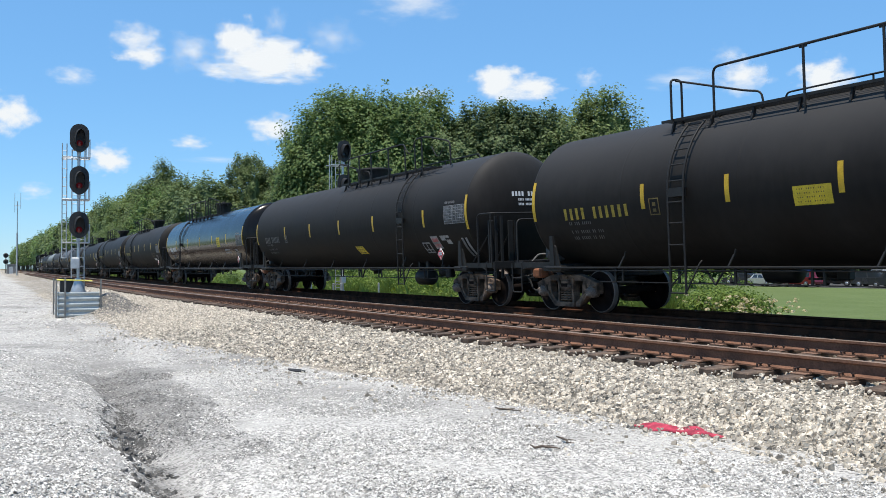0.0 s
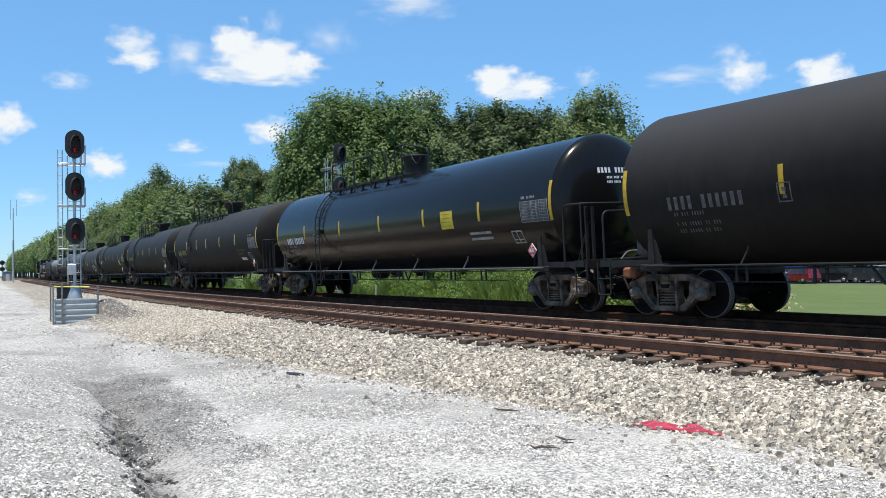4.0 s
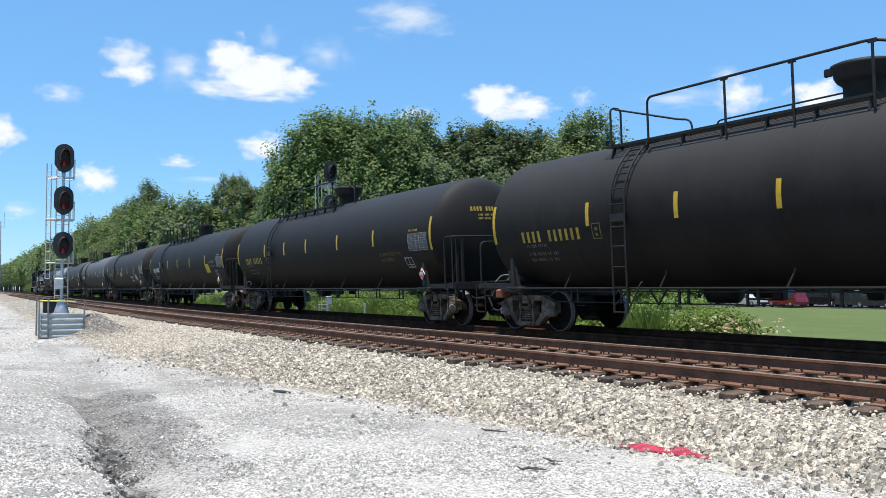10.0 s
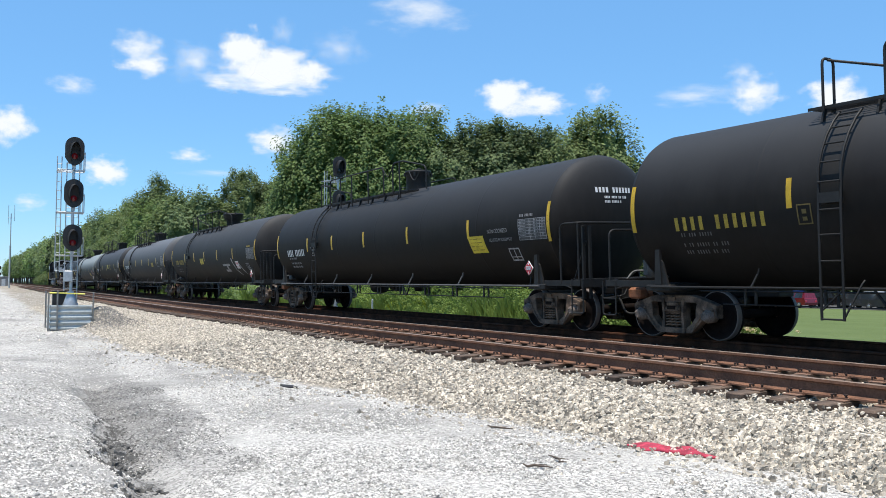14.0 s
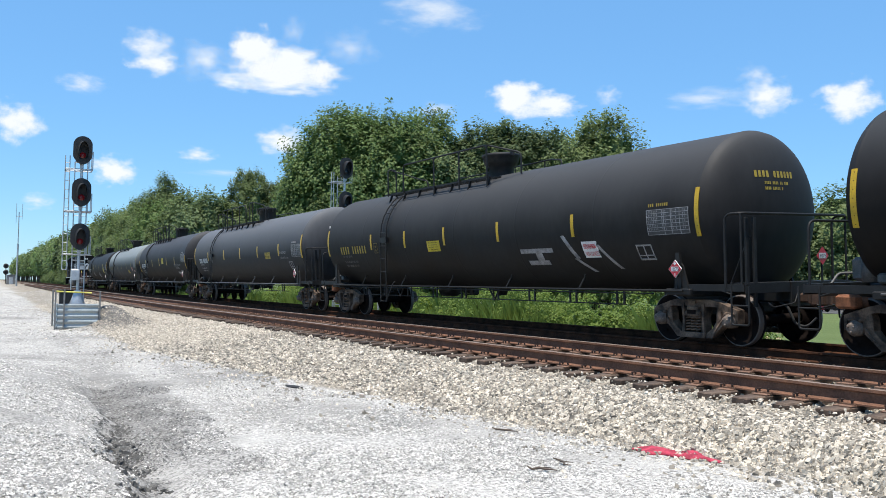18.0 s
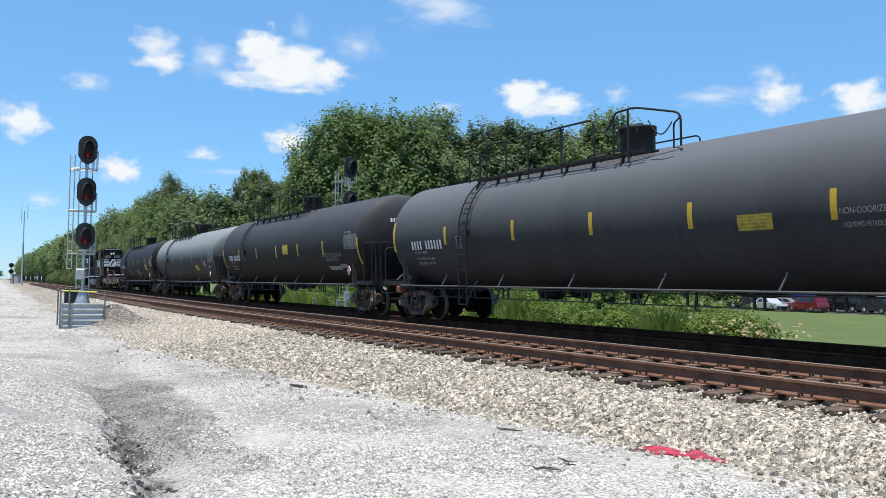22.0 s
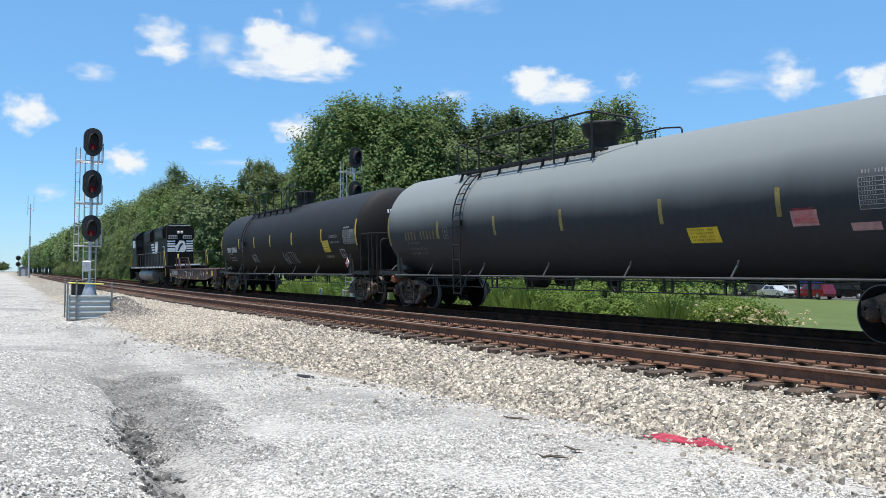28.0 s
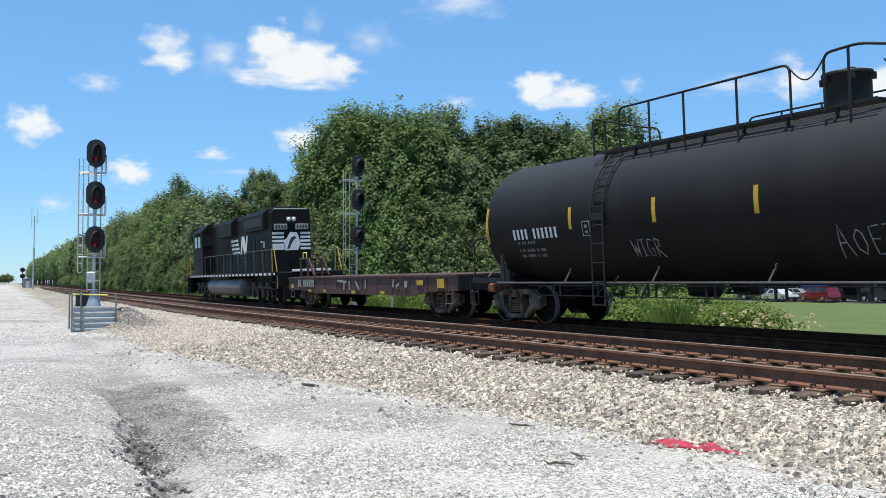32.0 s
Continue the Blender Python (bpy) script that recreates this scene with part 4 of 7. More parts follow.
    if kind == "u":
        g.lathe([(top - 0.06, 0.34), (top + 0.20, 0.34), (top + 0.26, 0.42), (top + 0.34, 0.47), (top + 0.46, 0.49), (top + 0.49, 0.52), (top + 0.54, 0.52), (top + 0.57, 0.44), (top + 0.59, 0.0)], "z", at=(man, -0.15, 0), seg=28)
        for k in (-1, 1):
            g.box((man + k * 0.62, -0.2, top + 0.52), (0.16, 0.06, 0.14), bevel=0.02)
    elif squat:
        g.lathe([(top - 0.06, 0.56), (top + 0.26, 0.58), (top + 0.30, 0.62), (top + 0.36, 0.62), (top + 0.38, 0.5), (top + 0.39, 0.0)], "z", at=(man, -0.15, 0), seg=28)
    else:
        g.lathe([(top - 0.06, 0.38), (top + 0.46, 0.38), (top + 0.48, 0.41), (top + 0.54, 0.41), (top + 0.55, 0.36), (top + 0.57, 0.0)], "z", at=(man, -0.15, 0), seg=28)
        g.box((man, -0.15, top + 0.59), (0.3, 0.12, 0.06), bevel=0.02)
        for k in range(6):
            a = k * 1.047 + 0.3
            g.box((man + 0.43 * math.cos(a), -0.15 + 0.43 * math.sin(a), top + 0.43), (0.05, 0.05, 0.12))
    part("manway_housing", g, dark, car, "round bolted valve housing")


def placard(car, x, y, z):
    """A diamond hazard placard with its number on a post."""
    n, h = "placard", 0.165
    g = Geo().add([(x - h, y, z), (x, y, z - h), (x + h, y, z), (x, y, z + h), (x - h, y + 0.02, z), (x, y + 0.02, z - h), (x + h, y + 0.02, z), (x, y + 0.02, z + h)],
                  [(0, 1, 2, 3), (4, 7, 6, 5), (0, 4, 5, 1), (1, 5, 6, 2), (2, 6, 7, 3), (3, 7, 4, 0)], 1)
    k = h * 0.96
    g.add([(x - k, y - 0.003, z), (x, y - 0.003, z - k), (x + k, y - 0.003, z), (x, y - 0.003, z + k)], [(0, 1, 2, 3)], 0)
    g.add([(x - 0.095, y - 0.006, z - 0.042), (x + 0.095, y - 0.006, z - 0.042), (x + 0.095, y - 0.006, z + 0.042), (x - 0.095, y - 0.006, z + 0.042)], [(0, 1, 2, 3)], 1)
    g.box((x, y - 0.004, z + 0.10), (0.05, 0.004, 0.05), m=1, turn=(0, 45, 0)).box((x, y - 0.004, z - 0.105), (0.02, 0.004, 0.05), m=1)
    g.box((x, y + 0.06, z - 0.02), (0.03, 0.10, 0.26), m=2).tube([(x, y + 0.08, z - 0.1), (x, y + 0.04, z - 0.36)], 0.014, m=2, seg=5)
    ob = part(n, g, (RED, WHITE, FITTING), car, "red diamond hazard placard")
    sign_words("1075", (x - 0.09, y - 0.009, z - 0.038), 0.075, INK, ob, 0.95)


def underframe(car, half, at, dark, near):
    """Brake rods, reservoir, valve, and the bottom fittings."""
    g = Geo().tube([(-half + 1.9, -1.25, 0.70), (half - 2.2, -1.25, 0.70)], 0.013, seg=6).tube([(-half + 1.4, -1.28, 0.93), (half - 1.4, -1.28, 0.93)], 0.013, seg=6)
    x = -half + 2.4
    while x < half - 2:
        g.box((x, -1.26, 0.83), (0.045, 0.03, 0.28)).box((x + 0.22, -1.26, 0.83), (0.045, 0.03, 0.28))
        x += 1.55
    for x0 in (-half * 0.42, half * 0.18):
        g.tube([(x0 - 0.25, -1.26, 1.0), (x0, -1.26, 0.68)], 0.022, seg=5).tube([(x0 + 0.25, -1.26, 1.0), (x0, -1.26, 0.68)], 0.022, seg=5)
    part("brake_rigging", g, dark, car, "thin brake rods hung under the tank")
    # on one car the reservoir and valve hang at the near side of the ladder
    xr, y, up = (at - 0.06, -0.75, 0.0) if near else (-half * 0.40, 0.35, 0.16)
    g = Geo().lathe([(-0.38, 0.0), (-0.38, 0.16), (-0.31, 0.23), (0.31, 0.23), (0.38, 0.16), (0.38, 0.0)], "x", at=(xr, y, 0.70 + up), seg=18)
    g.box((xr + 0.24, y, 0.98), (0.16, 0.2, 0.4)).box((xr - 0.26, y, 0.98), (0.08, 0.2, 0.4)).box((xr - 0.44, y, 0.80 + up), (0.16, 0.12, 0.14), bevel=0.02)
    part("air_reservoir", g, dark, car)
    g = Geo().lathe([(-0.25, 0.0), (-0.25, 0.14), (0.2, 0.14), (0.2, 0.0)], "x", at=(xr + 0.88, y + 0.2, 0.86), seg=14)
    g.box((xr + 0.80, y + 0.2, 1.0), (0.22, 0.16, 0.36)).box((xr + 1.18, y + 0.15, 0.84), (0.26, 0.2, 0.30), bevel=0.03).box((xr + 1.2, y + 0.15, 1.05), (0.07, 0.1, 0.25)).tube([(xr + 0.5, y + 0.05, 0.72), (xr + 1.05, y + 0.13, 0.70), (xr + 1.1, y + 0.13, 0.8)], 0.02, seg=6)
    part("brake_cylinder", g, dark, car)
    g = Geo().box((0, 0, 0.93), (0.4, 0.4, 0.16), bevel=0.04).lathe([(0.74, 0.0), (0.74, 0.12), (0.9, 0.16)], "z", at=(0, 0, 0), seg=14)
    part("bottom_fitting", g, dark, car)


STROKES = {"W": [[(0, 1), (0.25, 0), (0.45, 0.7), (0.65, 0.0), (0.95, 1.05)]], "I": [[(0.2, 0.95), (0.7, 1.0)], [(0.45, 1.0), (0.4, 0.0)], [(0.1, 0.0), (0.75, 0.05)]],
           "G": [[(0.8, 0.9), (0.3, 1.0), (0.05, 0.5), (0.2, 0.0), (0.7, 0.05), (0.75, 0.45), (0.45, 0.45)]], "R": [[(0.15, -0.05), (0.15, 1.0), (0.7, 0.9), (0.65, 0.55), (0.15, 0.5), (0.95, -0.1)]],
           "A": [[(0.0, -0.1), (0.4, 1.05), (0.75, -0.05)], [(0.15, 0.4), (0.65, 0.42)]], "O": [[(0.45, 0.85), (0.15, 0.6), (0.15, 0.2), (0.45, 0.0), (0.75, 0.3), (0.7, 0.7), (0.45, 0.85)]],
           "E": [[(0.8, 0.95), (0.2, 0.9), (0.15, 0.0), (0.8, 0.0)], [(0.2, 0.5), (0.65, 0.5)]], "T": [[(0.0, 0.95), (0.85, 1.0)], [(0.45, 1.0), (0.4, -0.05)]], "U": [[(0.1, 1.0), (0.15, 0.1), (0.6, 0.0), (0.8, 0.9)]]}


def tank_car(s0, half, paint, label, kind="u", ink="y", rail=None, dark=None, tape=YELLOW, stripe=0.10, extras=(), words=True, tan=False, scrawl=(), shift=0.0, man=None, climb=None, front=0.55, rear=0.55, ahead=0.35, low=(0.0, 0.0), squat=False, mids=None, grow=0.0, gas=None, plate=(0.0, 1.40)):
    """One tank car; s0 + ahead its middle along the track at the start, half the reach of its shell to the head seams."""
    s0 += ahead
    set_shell(grow)
    rail, dark = rail or FITTING, dark or FITTING
    stencil = {"y": OCHRE, "w": WHITE, "f": FAINT, "o": WORN_PALE}[ink]
    car = empty("tank_car", label, "tank car", group="tank cars of the train")
    R, depth = TANK_R, 0.50
    prof = [(-half - depth * math.sin(a), R * math.cos(a)) for a in np.linspace(math.pi / 2, 0.05, 12)]
    prof[0] = (prof[0][0], 0.001)
    body = []
    seams = np.linspace(-half, half, 7)
    for i, x in enumerate(seams):
        if i:
            body += [(x - 0.9, R), (x - 0.10, R), (x - 0.05, R)]
        body += [(x - 0.02, R), (x - 0.006, R + 0.003), (x + 0.006, R + 0.003), (x + 0.02, R)]
        if i < 6:
            body += [(x + 0.05, R), (x + 0.10, R), (x + 0.9, R)]
    prof += body + [(-a, r) for a, r in reversed(prof)]
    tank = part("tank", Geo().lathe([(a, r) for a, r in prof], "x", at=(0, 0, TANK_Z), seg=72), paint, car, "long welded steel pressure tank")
    k = half / 8.5
    for x in (-half, half):
        part("reflective_stripe", patch(Geo(), x - stripe / 2, x + stripe / 2, 2.04 - low[1], 2.92 - low[1]), tape, tank)
    for x in mids:
        part("reflective_stripe", patch(Geo(), x - ahead - stripe / 2, x - ahead + stripe / 2, 2.27 - low[0], 2.75 - low[0]), tape, tank)
    for f, x in ((-1, -half + rear), (1, half - front)):
        truck(car, x, tan=tan)
        end_gear(car, x, f, rail, dark, 1.1 if kind == "u" else 0.86)
    at = (climb if climb is not None else (-3.97 if kind == "u" else -4.5)) - ahead
    ladder(car, at, rail)
    walkway(car, kind, dark, shift - ahead, (man if man is not None else (0.36 if kind == "u" else 0.75)) - ahead, squat)
    underframe(car, half, at, dark, squat)
    g = Geo().tube([(-half + 0.4, -1.50, 1.0), (half - 0.4, -1.50, 1.0)], 0.022, seg=6)
    grab = HANDRAIL if ink == "w" or paint is PALE else FITTING
    part("side_handrail", g, grab, car, "long pipe handrail along the tank")
    brk = Geo().tube([(0, -1.5, 1.0), (0.06, -1.40, 1.22)], 0.02, seg=6).box((0.07, -1.385, 1.25), (0.025, 0.03, 0.13), turn=(0, 15, 0)).mesh("bracket", grab)
    for x in (-5.82, -3.04, -0.26, 2.52, 5.3):
        part("bracket", brk, grab, car, at=pose(x - ahead, 0, 0))
    # stencils
    tagged(part("reporting_mark", marks(Geo(), -7.45 * k, 2.02, 0.24, "mmmm nnnnnn", pitch=0.79 if kind == "u" else 0.68), stencil, tank, "painted mark and number"), kind="stuff")
    small = Geo()
    for z, pat in ((1.91, "mm mmm mmmmm"), (1.73, "m mm mmmmm mm mmm"), (1.60, "mmm mmmmm mm mmm")):
        marks(small, -7.35 * k, z, 0.065, pat, pitch=0.95)
    tagged(part("data_line", small, FAINT if ink != "w" else DULL, tank), kind="stuff")
    box = Geo()
    for a, b, c, e in ((0, 0.26, 0, 0.02), (0, 0.26, 0.30, 0.32), (0, 0.02, 0, 0.32), (0.24, 0.26, 0, 0.32), (0.09, 0.17, 0.17, 0.24), (0.09, 0.17, 0.06, 0.12)):
        patch(box, -4.8 * k - ahead + a, -4.8 * k - ahead + b, 2.0 + c, 2.0 + e, rows=3, lift=0.006)
    part("stencil_box", box, WORN if ink == "y" else DULL if ink == "w" else FAINT, tank)
    table(tank, half - (1.28 if kind == "u" else 1.15), half - (0.2 if kind == "u" else 0.1), 2.05 + plate[0], 2.52 + plate[0], ink)
    win = Geo()
    for a, b, c, e in ((0, 0.5, 0, 0.03), (0, 0.5, 0.27, 0.30), (0, 0.03, 0, 0.3), (0.47, 0.5, 0, 0.3), (0.235, 0.265, 0, 0.3), (0.0, 0.5, 0.08, 0.10)):
        patch(win, half - (2.8 if squat else 1.72) + a * 0.86, half - (2.8 if squat else 1.72) + b * 0.86, (1.41 if squat else 1.58) + c, (1.41 if squat else 1.58) + e, rows=3, lift=0.006)
    if ink not in "wo" or (ink == "w" and not words):
        part("stencil_frame", win, DULL, tank)
    if words:
        big = 0.13 if ink == "w" else 0.095
        tank_words("LIQUEFIED PETROLEUM GAS", 5.46 - ahead, 1.96, big, DULL if ink == "w" else WORN, tank, 0.84)
        tank_words("NON-ODORIZED", (5.8 if ink == "w" else 5.46) - ahead, 1.80, big, DULL if ink == "w" else WORN, tank, 0.84)
    if gas:
        tank_words("NON-ODORIZED", gas[0] - ahead, gas[1], 0.10, DULL, tank, 0.8)
        tank_words("LIQUEFIED PETROLEUM GAS", gas[0] + 0.05 - ahead, gas[1] - 0.20, 0.078, DULL, tank, 0.72)
    head_marks(tank, half, depth, WHITE if ink == "f" else stencil, ink == "f")
    if squat:
        # flat hand brake posts with braces on the front platform, tape strips on the shell beside them
        e = half - front
        for y, lean in ((-1.30, -0.55), (-0.72, 0.0)):
            g = Geo().box((e + 1.30, y, 1.62), (0.05, 0.15, 1.1), bevel=0.008).box((e + 1.30, y + 0.10, 1.62), (0.10, 0.03, 1.1))
            g.tube([(e + 1.28, y, 1.9), (e + 0.62 + lean * 0.3, y - 0.04, 1.12)], 0.02, seg=6)
            part("brake_post", g, dark, car, "flat upright brake post with brace")
        for x0 in (8.32, 8.52):
            g = Geo()
            patch(g, x0, x0 + 0.10, 1.30, 1.78, lift=0.007, rows=3)
            part("tape_strip", g, DULL, tank, "dusty white tape strip")
    placard(car, half - (1.44 if squat else 0.56 if kind == "u" else 0.76), -1.52, plate[1])
    placard_end(car, half - front + 1.42, 0.72, 1.60)
    for what, x0, x1, z0, z1, mat, slant in extras:
        x0, x1 = x0 - ahead, x1 - ahead
        ob = part(what, patch(Geo(), x0, x1, z0, z1, slant=slant), mat, tank)
        if what == "notice_panel":
            g = Geo()
            n = 4
            for i in range(n):
                zz = z0 + (z1 - z0) * (i + 0.7) / (n + 0.6)
                marks(g, x0 + 0.08 + slant * ((zz - z0) / (z1 - z0) - 0.5), zz, 0.022, "mmm mmmm mmm" if i % 2 else "mm mmm mmmmm", pitch=(x1 - x0 - 0.16) / 0.022 / 12.5)
            for v in range(len(g.v)):
                a = Vector(g.v[v])
                c = Vector((a.x, 0, TANK_Z))
                g.v[v] = tuple(c + (a - c) * 1.003)
            tagged(part("print", g, INK, ob), kind="stuff")
        if what == "warning_panel":
            tank_words("LIQUEFIED", x0 + 0.05, z1 - 0.15, 0.09, RED, ob, (x1 - x0 - 0.1) / 0.62, "print")
            tank_words("PETROLEUM GAS", x0 + 0.05, z0 + 0.2, 0.09, RED, ob, (x1 - x0 - 0.1) / 0.95, "print")
            tank_words("NON-ODORIZED", x0 + 0.05, z0 + 0.04, 0.09, RED, ob, (x1 - x0 - 0.1) / 0.9, "print")
    for word, x, z, tall, lean in scrawl:
        g = Geo()
        for ch in word:
            for line_ in STROKES[ch]:
                pts = [(x + (u + lean * v) * tall * 0.62, z + v * tall) for u, v in line_]
                run_ = []
                for (a, b), (c, e) in zip(pts, pts[1:]):
                    run_ += [on_tank(a + (c - a) * q / 3, b + (e - b) * q / 3, 0.0) for q in range(3)]
                g.tube(run_ + [on_tank(*pts[-1], 0.0)], 0.011, seg=5)
            x += tall * 0.62
        part("spray_scrawl", g, DULL, tank, "loose white spray-painted letters")
    TRAIN.append((car, s0))
    return car


def table(tank, x0, x1, z0, z1, ink):
    """A ruled stencil table of small unreadable figures."""
    ob = part("stencil_table", patch(Geo(), x0, x1, z0, z1), CARD, tank, "ruled data table panel")
    g = Geo()
    n = 7
    for i in range(n + 1):
        z = z0 + (z1 - z0) * i / n
        patch(g, x0, x1, z - 0.005, z + 0.005, rows=1, lift=0.007)
        if 0 < i < n:
            marks(g, x0 + 0.05, z + 0.018, 0.034, "mmmmmm  mmm  mm m   mm", pitch=(x1 - x0 - 0.1) / 0.034 / 22)
    for q in (0, 0.42, 0.6, 0.8, 1):
        patch(g, x0 + (x1 - x0) * q - 0.006, x0 + (x1 - x0) * q + 0.006, z0, z1, rows=3, lift=0.007)
    tagged(part("table_print", g, DULL, ob), kind="stuff")
    marks_over = marks(Geo(), x0 + 0.05, z1 + 0.06, 0.06, "mmm mmmmmm", pitch=0.9)
    tagged(part("table_heading", marks_over, DULL if ink != "y" else OCHRE, tank), kind="stuff")


def head_marks(tank, half, depth, mat, low=False):
    """Mark and data lines on the front head of the tank."""
    g = Geo()

    def lay(y, z, h, pattern, pitch):
        for ch in pattern:
            if ch != " ":
                vs = []
                for dy, dz in ((0, 0), (h * 0.5, 0), (h * 0.5, h), (0, h)):
                    yy, zz = y + dy, z + dz - TANK_Z
                    r = math.hypot(yy, zz) / TANK_R
                    vs.append((half + depth * math.sqrt(max(0, 1 - r * r)) + 0.006, yy, zz + TANK_Z))
                g.add(vs, [(0, 1, 2, 3)])
            y += h * pitch
    if low:
        lay(-0.42, 2.80, 0.12, "mmmm nnnnn", 0.80)
        lay(-0.24, 2.68, 0.06, "mmmm mmmmm mmm", 0.72)
        lay(-0.24, 2.56, 0.06, "mmmm mmmmm m", 0.72)
    else:
        lay(-0.50, 3.04, 0.12, "mmmm nnnnnn", 0.78)
        lay(-0.28, 2.91, 0.055, "mmmm mmmm mm mmm", 0.72)
        lay(-0.28, 2.81, 0.055, "mmmm mmmmm m", 0.72)
    tagged(part("head_mark", g, mat, tank), kind="stuff")


def placard_end(car, x, y, z):
    h = 0.17
    g = Geo().add([(x, y - h, z), (x, y, z - h), (x, y + h, z), (x, y, z + h)], [(0, 1, 2, 3)])
    g.add([(x + 0.003, y - 0.1, z - 0.05), (x + 0.003, y + 0.1, z - 0.05), (x + 0.003, y + 0.1, z + 0.05), (x + 0.003, y - 0.1, z + 0.05)], [(0, 1, 2, 3)], 1)
    g.box((x - 0.02, y, z - 0.25), (0.02, 0.03, 0.55), m=2)
    ob = part("placard", g, (RED, WHITE, FITTING), car, "red diamond hazard placard")
    sign_words("1075", (x + 0.006, y - 0.085, z - 0.035), 0.07, INK, ob, 0.95, axis="end")


NP, WP, BP = "notice_panel", "warning_panel", "blank_panel"
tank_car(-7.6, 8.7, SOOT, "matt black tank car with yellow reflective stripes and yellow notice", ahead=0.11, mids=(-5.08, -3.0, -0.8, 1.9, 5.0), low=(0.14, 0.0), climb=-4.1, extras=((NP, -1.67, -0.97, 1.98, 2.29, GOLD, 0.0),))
tank_car(-28.25, 8.85, SOOT, "black tank car with white panels and tilted yellow sign", kind="t", mids=(-4.9, -2.14, 0.66, 3.44, 6.83), ink="f", words=False, shift=4.75, man=0.7, squat=True, climb=5.5, front=0.5, ahead=0.33, low=(0.14, 0.05), grow=0.035, plate=(0.12, 1.38),
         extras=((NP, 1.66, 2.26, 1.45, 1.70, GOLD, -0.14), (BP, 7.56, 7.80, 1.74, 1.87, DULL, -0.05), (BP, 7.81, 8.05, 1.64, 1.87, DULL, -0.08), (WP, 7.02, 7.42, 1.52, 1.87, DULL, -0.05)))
tank_car(-48.35, 9.1, GLOSS, "glossy blue-black tank car with yellow stripes and notice", kind="t", mids=(-6.0, -2.71, 0.4, 3.27, 6.2), ink="w", words=False, ahead=0.08, low=(0.09, 0.0), grow=0.02, man=0.45, extras=((NP, 4.26, 4.9, 2.06, 2.53, GOLD, 0.0), (BP, 5.6, 6.6, 1.86, 1.92, DULL, 0.0), (BP, 5.6, 6.6, 1.72, 1.78, DULL, 0.0)))
tank_car(-69.05, 8.57, SOOT, "black tank car with yellow stencils and white bar", ahead=0.28, mids=(-4.95, -2.51, -0.3, 2.5, 5.4), grow=0.045, extras=((BP, 5.68, 6.5, 1.55, 1.67, WHITE, -0.06),))
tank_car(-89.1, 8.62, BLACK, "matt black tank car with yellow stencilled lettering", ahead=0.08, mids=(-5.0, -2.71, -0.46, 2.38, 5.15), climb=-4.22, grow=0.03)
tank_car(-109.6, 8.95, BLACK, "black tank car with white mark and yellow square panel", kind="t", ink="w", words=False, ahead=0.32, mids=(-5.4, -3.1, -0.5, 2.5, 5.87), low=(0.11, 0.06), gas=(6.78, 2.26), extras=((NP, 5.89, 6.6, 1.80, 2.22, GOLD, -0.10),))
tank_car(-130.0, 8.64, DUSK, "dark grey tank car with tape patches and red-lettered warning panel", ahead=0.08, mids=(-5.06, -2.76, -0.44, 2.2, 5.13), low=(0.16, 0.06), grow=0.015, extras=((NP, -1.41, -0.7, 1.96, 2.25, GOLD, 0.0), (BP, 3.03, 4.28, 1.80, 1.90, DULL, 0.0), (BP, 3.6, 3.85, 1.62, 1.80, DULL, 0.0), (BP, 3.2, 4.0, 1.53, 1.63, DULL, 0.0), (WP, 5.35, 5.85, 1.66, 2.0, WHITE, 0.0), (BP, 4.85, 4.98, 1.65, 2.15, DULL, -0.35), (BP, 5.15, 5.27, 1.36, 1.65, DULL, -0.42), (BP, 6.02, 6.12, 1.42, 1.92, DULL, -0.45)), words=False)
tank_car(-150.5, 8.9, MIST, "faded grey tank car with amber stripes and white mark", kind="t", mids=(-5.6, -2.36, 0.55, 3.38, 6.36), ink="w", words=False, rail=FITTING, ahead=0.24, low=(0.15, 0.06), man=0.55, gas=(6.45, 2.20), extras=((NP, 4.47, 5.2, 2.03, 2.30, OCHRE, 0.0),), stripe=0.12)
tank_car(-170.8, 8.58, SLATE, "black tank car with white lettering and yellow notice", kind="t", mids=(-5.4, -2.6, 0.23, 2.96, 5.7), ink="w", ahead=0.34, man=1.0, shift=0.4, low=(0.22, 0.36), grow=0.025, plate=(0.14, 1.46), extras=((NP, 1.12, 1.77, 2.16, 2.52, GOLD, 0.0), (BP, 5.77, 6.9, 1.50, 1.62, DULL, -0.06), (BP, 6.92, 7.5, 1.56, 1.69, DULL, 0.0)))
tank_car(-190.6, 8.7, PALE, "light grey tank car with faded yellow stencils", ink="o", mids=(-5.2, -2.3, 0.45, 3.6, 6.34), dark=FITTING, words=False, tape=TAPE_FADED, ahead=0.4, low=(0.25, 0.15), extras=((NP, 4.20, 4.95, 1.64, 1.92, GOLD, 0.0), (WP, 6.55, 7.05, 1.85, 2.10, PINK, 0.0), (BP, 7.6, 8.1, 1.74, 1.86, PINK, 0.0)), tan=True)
tank_car(-210.8, 9.12, BLACK, "black tank car with white mark, spray scrawls and yellow panel", kind="t", mids=(-5.55, -2.92, -0.44, 2.51, 5.98), ink="w", words=False, ahead=0.2, low=(0.10, 0.06), man=0.4, shift=-0.2, front=0.62, gas=(6.75, 2.30), extras=((NP, 6.02, 6.68, 1.80, 2.22, GOLD, -0.06), (BP, 6.02, 6.8, 1.60, 1.68, FAINT, 0.0)), scrawl=(("WIGR", -3.95, 1.52, 0.34, 0.1), ("AOETTU", 0.72, 1.42, 0.46, -0.08)))


